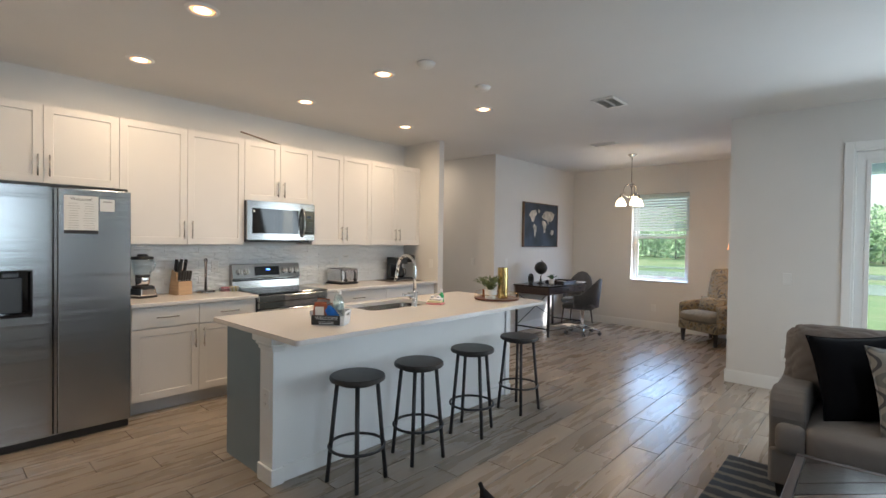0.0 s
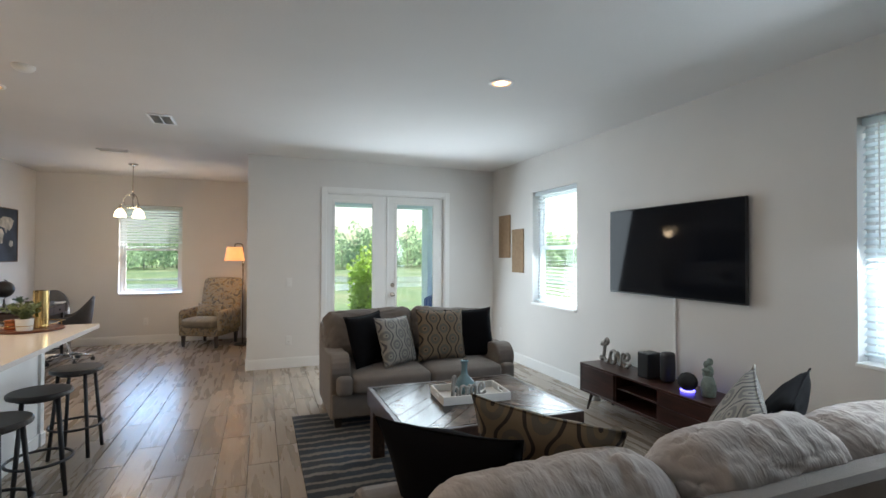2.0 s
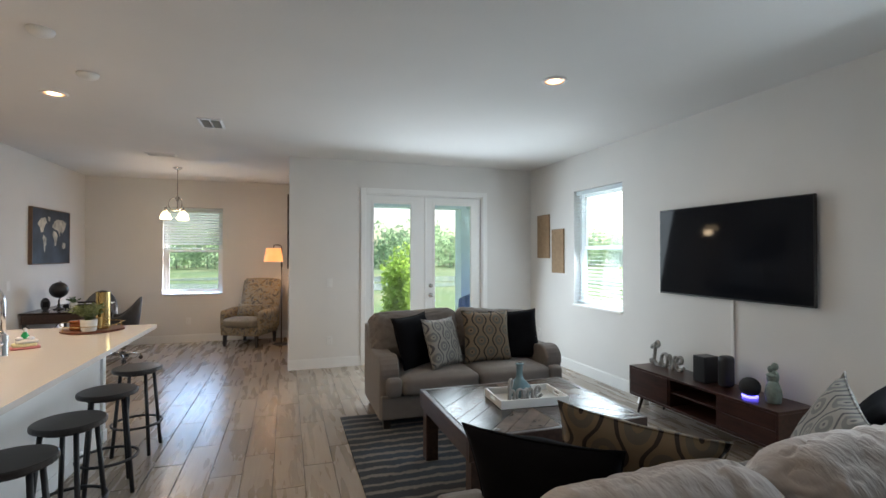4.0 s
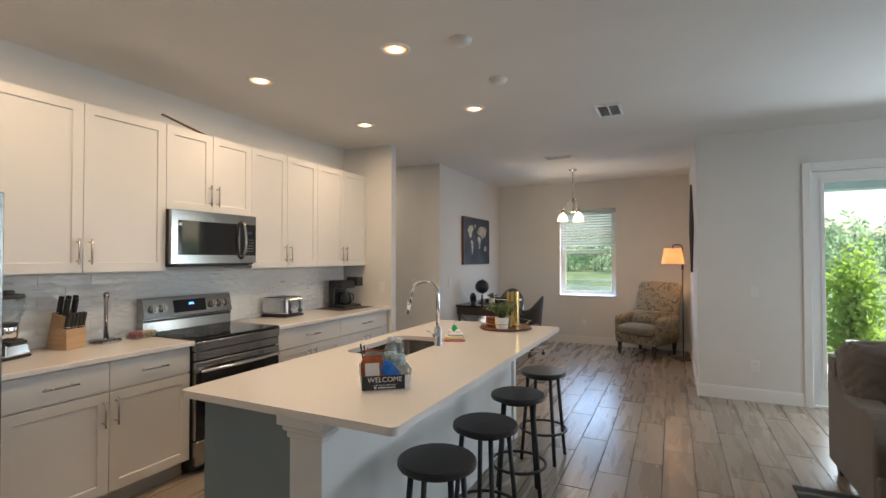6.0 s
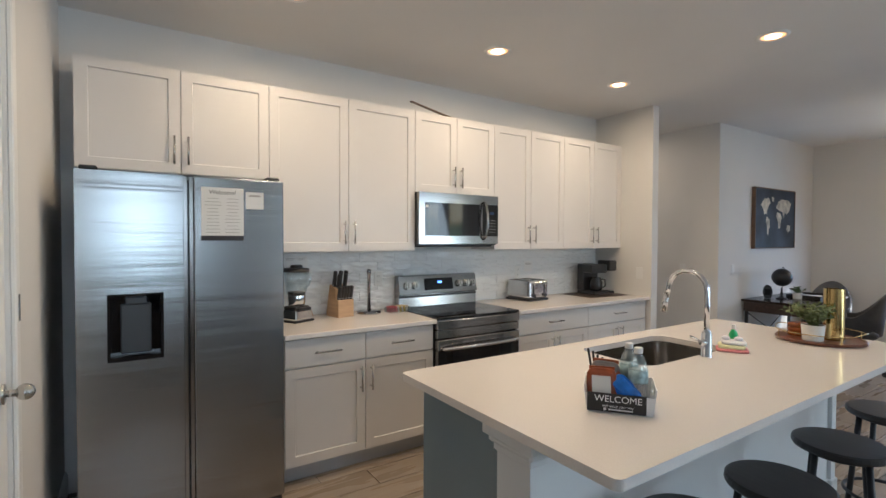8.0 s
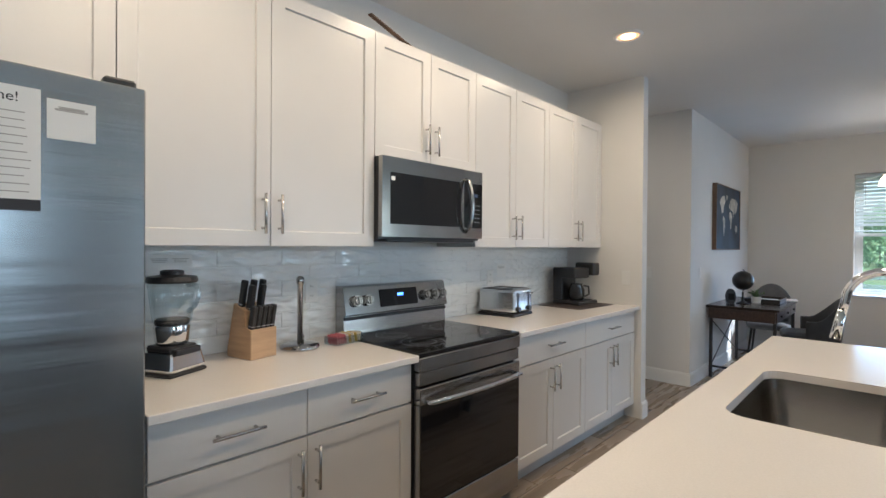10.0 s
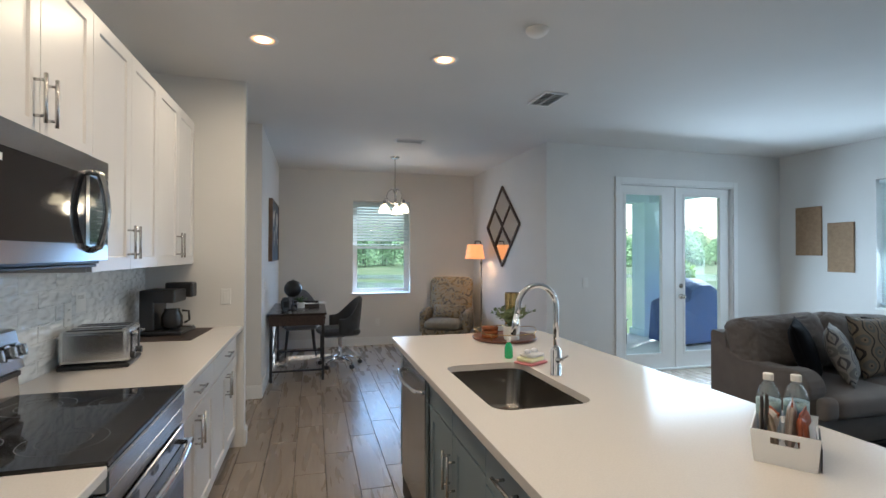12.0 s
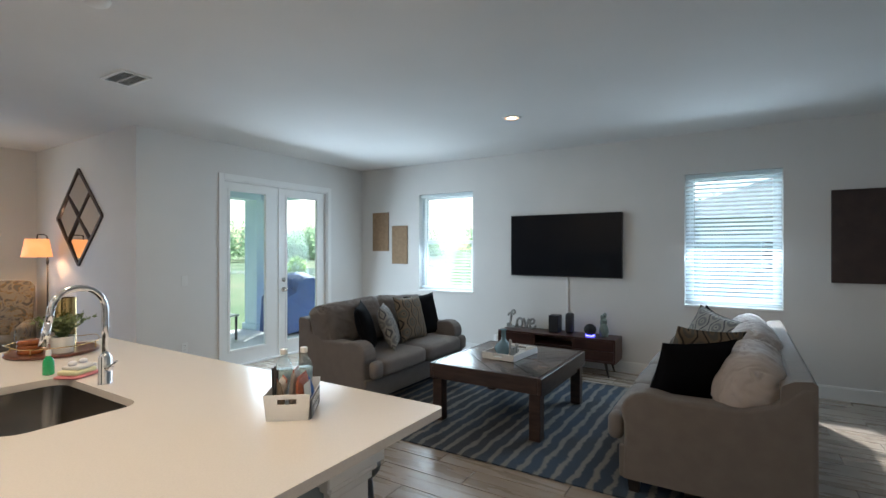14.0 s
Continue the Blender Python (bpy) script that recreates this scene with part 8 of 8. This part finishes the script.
# ---- floor tiles ----
PW, PL, PG = 0.203, 0.90, 0.005
near, rest = [], []
k0 = -2.07
for k in range(-24, 21):
    x0 = k0 + k * PW
    off = (3.56 + 0.3 * k) % PL
    y = -3.3 - PL + ((off + 3.3) % PL)
    while y < 9.15:
        a, b = max(y, -3.3), min(y + PL, 9.14)
        xa, xb = max(x0, -6.45), min(x0 + PW, XE)
        y += PL
        if (xa + xb) / 2 > XD:
            b = min(b, YF + 0.01)
        if b - a < 0.03 or xb - xa < 0.03:
            continue
        if xb < -5.30 and not (5.4 < b and a < 6.7) and b < 5.3:
            continue
        if xb < -3.05 and b < 0.78:
            continue
        d = min(math.hypot((xa + xb) / 2 - px, (a + b) / 2 - py) for px, py in ((-0.9, 0.9), (-1.8, 1.5), (-3.2, 1.6), (-4.2, 2.5), (-4.2, 4.5), (-1.6, 3.6), (-1.7, 5.0), (-3.4, 6.0)))
        near.append((d, xa, xb, a, b))
near.sort()


def plank_mat():
    m = bpy.data.materials.new("plank_tile")
    m.use_nodes = True
    nt = m.node_tree
    n, l = nt.nodes, nt.links
    b = n["Principled BSDF"]
    geo, oi, gi = n.new("ShaderNodeNewGeometry"), n.new("ShaderNodeObjectInfo"), n.new("ShaderNodeMath")
    gi.operation = "ADD"
    l.new(oi.outputs["Random"], gi.inputs[0]), l.new(geo.outputs["Random Per Island"], gi.inputs[1])
    off = n.new("ShaderNodeVectorMath")
    off.operation = "SCALE"
    off.inputs[0].default_value = (17.0, 31.0, 5.0)
    l.new(gi.outputs[0], off.inputs["Scale"])
    ad = n.new("ShaderNodeVectorMath")
    l.new(geo.outputs["Position"], ad.inputs[0]), l.new(off.outputs[0], ad.inputs[1])
    m1, m2 = n.new("ShaderNodeMapping"), n.new("ShaderNodeMapping")
    m1.inputs["Scale"].default_value, m2.inputs["Scale"].default_value = (9.0, 1.0, 1), (75, 4.0, 1)
    l.new(ad.outputs[0], m1.inputs[0]), l.new(ad.outputs[0], m2.inputs[0])
    a, g = n.new("ShaderNodeTexNoise"), n.new("ShaderNodeTexNoise")
    a.inputs["Scale"].default_value, a.inputs["Detail"].default_value, a.inputs["Distortion"].default_value = 1.4, 5, 0.35
    g.inputs["Scale"].default_value, g.inputs["Detail"].default_value = 1.0, 4
    l.new(m1.outputs[0], a.inputs["Vector"]), l.new(m2.outputs[0], g.inputs["Vector"])
    r = n.new("ShaderNodeValToRGB")
    e = r.color_ramp.elements
    e[0].position, e[0].color = 0.26, (0.215, 0.175, 0.142, 1)
    e[1].position, e[1].color = 0.74, (0.335, 0.288, 0.24, 1)
    k = e.new(0.5)
    k.color = (0.275, 0.225, 0.178, 1)
    mx = n.new("ShaderNodeMath")
    mx.operation = "MULTIPLY_ADD"
    mx.inputs[1].default_value = 0.40
    l.new(g.outputs["Fac"], mx.inputs[0])
    sub = n.new("ShaderNodeMath")
    sub.operation = "MULTIPLY_ADD"
    sub.inputs[1].default_value, sub.inputs[2].default_value = 0.60, 0.0
    l.new(a.outputs["Fac"], sub.inputs[0]), l.new(sub.outputs[0], mx.inputs[2])
    l.new(mx.outputs[0], r.inputs[0])
    tone = n.new("ShaderNodeMapRange")
    fr = n.new("ShaderNodeMath")
    fr.operation = "FRACT"
    l.new(gi.outputs[0], fr.inputs[0]), l.new(fr.outputs[0], tone.inputs["Value"])
    tone.inputs["To Min"].default_value, tone.inputs["To Max"].default_value = 0.86, 1.12
    sc = n.new("ShaderNodeVectorMath")
    sc.operation = "SCALE"
    l.new(r.outputs[0], sc.inputs[0]), l.new(tone.outputs[0], sc.inputs["Scale"])
    l.new(sc.outputs[0], b.inputs["Base Color"])
    rr = n.new("ShaderNodeMapRange")
    rr.inputs["To Min"].default_value, rr.inputs["To Max"].default_value = 0.20, 0.36
    l.new(a.outputs["Fac"], rr.inputs["Value"]), l.new(rr.outputs[0], b.inputs["Roughness"])
    bp = n.new("ShaderNodeBump")
    bp.inputs["Strength"].default_value, bp.inputs["Distance"].default_value = 0.12, 0.002
    l.new(g.outputs["Fac"], bp.inputs["Height"]), l.new(bp.outputs[0], b.inputs["Normal"])
    return m


PLANK = plank_mat()
for d, xa, xb, a, b in near[:300]:
    me = tile_mesh(("f", round(xb - xa, 3), round(b - a, 3)), xb - xa - PG, b - a - PG, 0.0078, PLANK, 0.0012)
    ob = new("plank_tile", me)
    ob.parent = floor
    ob.location = ((xa + xb) / 2, (a + b) / 2, -0.0039)
co, fc = [], []
for d, xa, xb, a, b in near[300:]:
    s = len(co)
    xa, xb, a, b = xa + PG / 2, xb - PG / 2, a + PG / 2, b - PG / 2
    co += [(xa, a, -0.008), (xb, a, -0.008), (xb, b, -0.008), (xa, b, -0.008), (xa, a, 0), (xb, a, 0), (xb, b, 0), (xa, b, 0)]
    fc += [(s + 4, s + 5, s + 6, s + 7), (s, s + 1, s + 5, s + 4), (s + 1, s + 2, s + 6, s + 5), (s + 2, s + 3, s + 7, s + 6), (s + 3, s, s + 4, s + 7)]
me = bpy.data.meshes.new("plank_tiles_far")
me.from_pydata(co, [], fc)
me.materials.append(PLANK)
_f = new("plank_tiles_far", me)
_f.parent = floor
tagged(_f, kind="stuff")

# ---- outdoors ----
# the blue of sky-lit shade under the patio roof is put into this colour
STUCCO = mat("stucco", (0.58, 0.70, 0.76), 0.85, var=0.05, scale=4, bump=0.4, bump_scale=60)
CONCRETE = mat("concrete", (0.55, 0.54, 0.52), 0.85, var=0.12, scale=3, bump=0.2, bump_scale=40)


def lawn():
    m = mat("lawn_grass", (0.07, 0.12, 0.03), 0.95, bump=0.6, bump_scale=40)
    nt = m.node_tree
    n, l = nt.nodes, nt.links
    tc = n.new("ShaderNodeTexCoord")
    a, b2 = n.new("ShaderNodeTexNoise"), n.new("ShaderNodeTexNoise")
    a.inputs["Scale"].default_value, b2.inputs["Scale"].default_value = 0.14, 5.0
    a.inputs["Detail"].default_value = 5
    l.new(tc.outputs["Object"], a.inputs["Vector"]), l.new(tc.outputs["Object"], b2.inputs["Vector"])
    r = n.new("ShaderNodeValToRGB")
    e = r.color_ramp.elements
    e[0].position, e[0].color = 0.35, (0.055, 0.10, 0.045, 1)
    e[1].position, e[1].color = 0.7, (0.17, 0.19, 0.08, 1)
    k = e.new(0.5)
    k.color = (0.09, 0.155, 0.045, 1)
    mx = n.new("ShaderNodeMath")
    mx.operation = "MULTIPLY_ADD"
    mx.inputs[1].default_value, mx.inputs[2].default_value = 0.25, -0.06
    l.new(b2.outputs["Fac"], mx.inputs[0])
    ad = n.new("ShaderNodeMath")
    l.new(a.outputs["Fac"], ad.inputs[0]), l.new(mx.outputs[0], ad.inputs[1])
    l.new(ad.outputs[0], r.inputs[0]), l.new(r.outputs[0], n["Principled BSDF"].inputs["Base Color"])
    return m


bm = bmesh.new()
for q in ((-1500, -1500), (1500, -1500), (1500, 1500), (-1500, 1500)):
    bm.verts.new((*q, -0.30))
bm.faces.new(bm.verts)
tagged(part("ground", bm, lawn()), "wide green lawn and marsh grass behind the house", "ground", kind="structure")

WATER = mat("pond_water", (0.30, 0.33, 0.34), 0.1, bump=0.3, bump_scale=1.2)
for _k, (wx, wy, rx, ry) in enumerate(((1.5, 27, 9, 2.6), (12, 34, 14, 3.2), (-9, 30, 8, 2.4), (30, 30, 12, 4), (-4, 38, 12, 2.2))):
    bm = bmesh.new()
    for i in range(48):
        a = 2 * math.pi * i / 48
        k = 1 + 0.22 * math.sin(3 * a + _k) + 0.1 * math.sin(7 * a + 2 * _k)
        bm.verts.new((wx + rx * k * math.cos(a), wy + ry * k * math.sin(a), -0.285 + 0.002 * _k))
    bm.faces.new(bm.verts)
    tagged(part("water", bm, WATER), "shallow pond water in the marsh grass", "pond", kind="structure")


def leaf_cloud(rnd_np, centers, radii, n, size):
    """Small leaf triangles spread through clumps; returns one mesh's vertices."""
    idx = rnd_np.integers(0, len(centers), n)
    d = rnd_np.normal(size=(n, 3))
    d /= np.linalg.norm(d, axis=1)[:, None]
    r = rnd_np.uniform(0.45, 1.0, n)[:, None] ** 0.6
    p = centers[idx] + d * r * radii[idx]
    u = rnd_np.normal(size=(n, 3))
    u /= np.linalg.norm(u, axis=1)[:, None]
    w = np.cross(u, rnd_np.normal(size=(n, 3)))
    w /= np.linalg.norm(w, axis=1)[:, None]
    s = (size * rnd_np.uniform(0.6, 1.4, n))[:, None]
    return np.stack([p - u * s, p + w * s * 0.6, p + u * s, p - w * s * 0.6], 1).reshape(-1, 3)


def leaf_mesh(name, co, m, parent=None, label="", category="", kind=""):
    me = bpy.data.meshes.new(name)
    k = len(co) // 4
    me.from_pydata(co.tolist(), [], [(4 * i, 4 * i + 1, 4 * i + 2, 4 * i + 3) for i in range(k)])
    me.materials.append(m)
    ob = new(name, me)
    ob.parent = parent
    return tagged(ob, label, category, kind=kind)


def foliage_mat(name, c):
    m = mat(name, c, 0.8, var=0.3, scale=0.6)
    nt = m.node_tree
    tl, mx = nt.nodes.new("ShaderNodeBsdfTranslucent"), nt.nodes.new("ShaderNodeMixShader")
    tl.inputs["Color"].default_value = (c[0] * 2.0, c[1] * 2.2, c[2] * 1.6, 1)
    mx.inputs[0].default_value = 0.5
    nt.links.new(nt.nodes["Principled BSDF"].outputs[0], mx.inputs[1])
    nt.links.new(tl.outputs[0], mx.inputs[2])
    nt.links.new(mx.outputs[0], nt.nodes["Material Output"].inputs["Surface"])
    return m


# haze of distance put into the leaf colour, paler and greyer than the bushes
TREE_LEAF_HAZY = foliage_mat("hazy_tree_leaves", (0.25, 0.31, 0.24))
BUSH_LEAF = foliage_mat("bush_leaves", (0.22, 0.29, 0.075))
BARK = mat("bark", (0.19, 0.17, 0.15), 0.9, var=0.3, scale=3)
rn = np.random.default_rng(5)
cs, rs, trunks = [], [], bmesh.new()
for i in range(330):
    tx = -75 + 165 * (i + rn.uniform(-0.5, 0.5)) / 330
    ty = 66 + rn.uniform(-7, 12)
    th_ = rn.uniform(2.6, 6.2)
    cs.append((tx, ty - 1, 0.7))
    rs.append((1.6, 1.2, 0.9))
    for k in range(5):
        cs.append((tx + rn.uniform(-0.9, 0.9), ty + rn.uniform(-0.9, 0.9), th_ * (0.35 + 0.14 * k)))
        rs.append((1.5 - 0.18 * k, 1.5 - 0.18 * k, 0.9))
    rod(trunks, (tx, ty, -0.4), (tx + rn.uniform(-0.2, 0.2), ty, th_ * 0.8), 0.09, 5, 0.03)
for i in range(60):
    tx = 48 + rn.uniform(-5, 30)
    ty = -42 + 110 * i / 60
    th_ = rn.uniform(3.5, 6.5)
    for k in range(4):
        cs.append((tx + rn.uniform(-1, 1), ty + rn.uniform(-1, 1), th_ * (0.3 + 0.17 * k)))
        rs.append((1.9 - 0.2 * k, 1.9 - 0.2 * k, 1.1))
leaf_mesh("treeline", leaf_cloud(rn, np.array(cs), np.array(rs), 110000, 0.21), TREE_LEAF_HAZY, None, "distant line of green trees beyond the pond, paled by painted haze", "trees", "stuff")
tagged(part("treeline_trunks", trunks, BARK), "thin trunks of the distant treeline", "trees", kind="stuff")


def bush(x, y, h, n, label, size=0.05):
    th = thing("bush", label, "bush", x, y, -0.3)
    bm = bmesh.new()
    cen, rad = [], []
    for k in range(14):
        a = rn.uniform(0, 2 * math.pi)
        top = (math.cos(a) * rn.uniform(0.1, 0.45) * h * 0.42, math.sin(a) * rn.uniform(0.1, 0.45) * h * 0.42, h * rn.uniform(0.45, 0.95))
        rod(bm, (0.05 * math.cos(a), 0.05 * math.sin(a), 0), top, 0.018, 5, 0.005)
        for t in (0.35, 0.6, 0.85, 1.0):
            cen.append((top[0] * t, top[1] * t, top[2] * t))
            rad.append((0.17 * h * (1.2 - 0.5 * t),) * 2 + (0.14 * h,))
    part("stems", bm, BARK, th)
    leaf_mesh("foliage", leaf_cloud(rn, np.array(cen), np.array(rad), n, size), BUSH_LEAF, th, kind="stuff")


bush(0.78, 10.5, 2.05, 2600, "tall leafy green bush growing on the lawn behind the patio")
bush(4.5, 11.0, 1.5, 3000, "low leafy green bush on the lawn")
bush(6.5, 9.5, 1.7, 2600, "leafy green shrub on the side lawn by the living room")
bush(7.5, 6.5, 1.5, 2400, "leafy green shrub on the side lawn")

# the covered patio
bm = bmesh.new()
box(bm, XD + 0.2, 3.3, YF + 0.2, 9.36, -0.38, -0.06, 0.01)
tagged(part("patio_slab", bm, CONCRETE), "pale concrete patio slab outside the french doors", "patio", kind="structure")
bm = bmesh.new()
box(bm, 1.74, 2.14, 8.98, 9.34, -0.06, 2.42)
box(bm, 1.70, 2.18, 8.94, 9.38, -0.06, 0.06, 0.01)
tagged(part("patio_column", bm, STUCCO), "square pale stucco patio column", "column", kind="structure")
bm = bmesh.new()
box(bm, XD + 0.2, 2.16, 9.0, 9.34, 2.42, 2.68)
box(bm, 1.86, 2.16, YF + 0.2, 9.0, 2.42, 2.68)
tagged(part("patio_beam", bm, STUCCO), "pale stucco beam round the patio roof", "beam", kind="structure")
# the unseen stretch beyond the beam is added to keep sun off the doors
bm = bmesh.new()
box(bm, XD + 0.2, 3.7, YF + 0.2, 9.9, 2.68, 2.78)
tagged(part("patio_ceiling", bm, STUCCO), "flat pale patio ceiling", "ceiling", kind="structure")


def covered_grill(x, y, rz):
    th = thing("covered_grill", "barbecue grill under a blue fabric cover on the patio", "grill", x, y, -0.06, rz)
    bm = bmesh.new()
    prof = [(-0.62, 0.05), (-0.60, 0.78), (-0.36, 0.86), (-0.30, 1.02), (-0.10, 1.10), (0.14, 1.10), (0.32, 1.02), (0.38, 0.86), (0.60, 0.79), (0.62, 0.05)]
    n = 9
    rows = []
    for j in range(n + 1):
        v = 2 * j / n - 1
        row = []
        for k, (px, pz) in enumerate(prof):
            s = 1 - 0.06 * v ** 4
            dz = -0.10 * v ** 2 if pz > 0.7 else 0
            fold = 0.018 * math.sin(k * 2.3 + j * 1.9)
            row.append(bm.verts.new((px * s + fold, v * 0.30 * (1.0 if pz > 0.7 else 1.12) + fold, pz + dz)))
        rows.append(row)
    for a, b in zip(rows, rows[1:]):
        for k in range(len(prof) - 1):
            bm.faces.new((a[k], a[k + 1], b[k + 1], b[k]))
    bm.faces.new(rows[0]), bm.faces.new(rows[-1][::-1])
    part("cover", bm, mat("blue_cover", (0.035, 0.075, 0.22), 0.7, var=0.15, scale=4, bump=0.3, bump_scale=20), th)
    for sx in (-0.45, 0.45):
        for sy in (-0.22, 0.22):
            bm = bmesh.new()
            rod(bm, (sx, sy - 0.02, 0.03), (sx, sy + 0.02, 0.03), 0.03, 14)
            rod(bm, (sx, sy, 0.03), (sx, sy, 0.12), 0.012, 8)
            part("wheel", bm, BLACK_PLASTIC, th, "black caster wheel")


covered_grill(2.12, 8.32, 8)
_b = thing("patio_bench", "low pale outdoor table on the patio", "outdoor table", 0.78, 8.62, -0.06)
bm = bmesh.new()
box(bm, -0.5, 0.2, -0.2, 0.2, 0.40, 0.43, 0.005)
part("top", bm, mat("pale_table", (0.6, 0.6, 0.58), 0.6), _b)
for sx in (-0.46, 0.16):
    for sy in (-0.17, 0.17):
        bm = bmesh.new()
        box(bm, sx - 0.015, sx + 0.015, sy - 0.015, sy + 0.015, 0, 0.40)
        part("leg", bm, BLACK_METAL, _b)


# the house next door, seen through the blinds
def neighbour(x, y):
    th = thing("house", "pale single-storey neighbouring house with a grey hipped roof", "house", x, y, -0.3)
    bm = bmesh.new()
    box(bm, -5, 5, -8, 8, 0, 2.9)
    part("wall", bm, mat("house_wall", (0.5, 0.5, 0.47), 0.85, var=0.05), th)
    bm = bmesh.new()
    v = [bm.verts.new(p) for p in ((-5.5, -8.5, 2.9), (5.5, -8.5, 2.9), (5.5, 8.5, 2.9), (-5.5, 8.5, 2.9), (0, -4, 4.9), (0, 4, 4.9))]
    for f in ((0, 1, 4), (1, 2, 5, 4), (2, 3, 5), (3, 0, 4, 5), (3, 2, 1, 0)):
        bm.faces.new([v[i] for i in f])
    part("roof", bm, mat("shingles", (0.16, 0.155, 0.15), 0.9, var=0.2, scale=3), th, "grey shingle roof")
    for yy in (-5, -1, 4):
        bm = bmesh.new()
        box(bm, -5.05, -4.99, yy - 0.6, yy + 0.6, 0.95, 2.3)
        w = part("window", bm, TRIM, th)
        bm = bmesh.new()
        box(bm, -5.06, -5.04, yy - 0.53, yy + 0.53, 1.02, 2.23)
        part("pane", bm, BLACK_GLASS, w)


neighbour(21, -4)
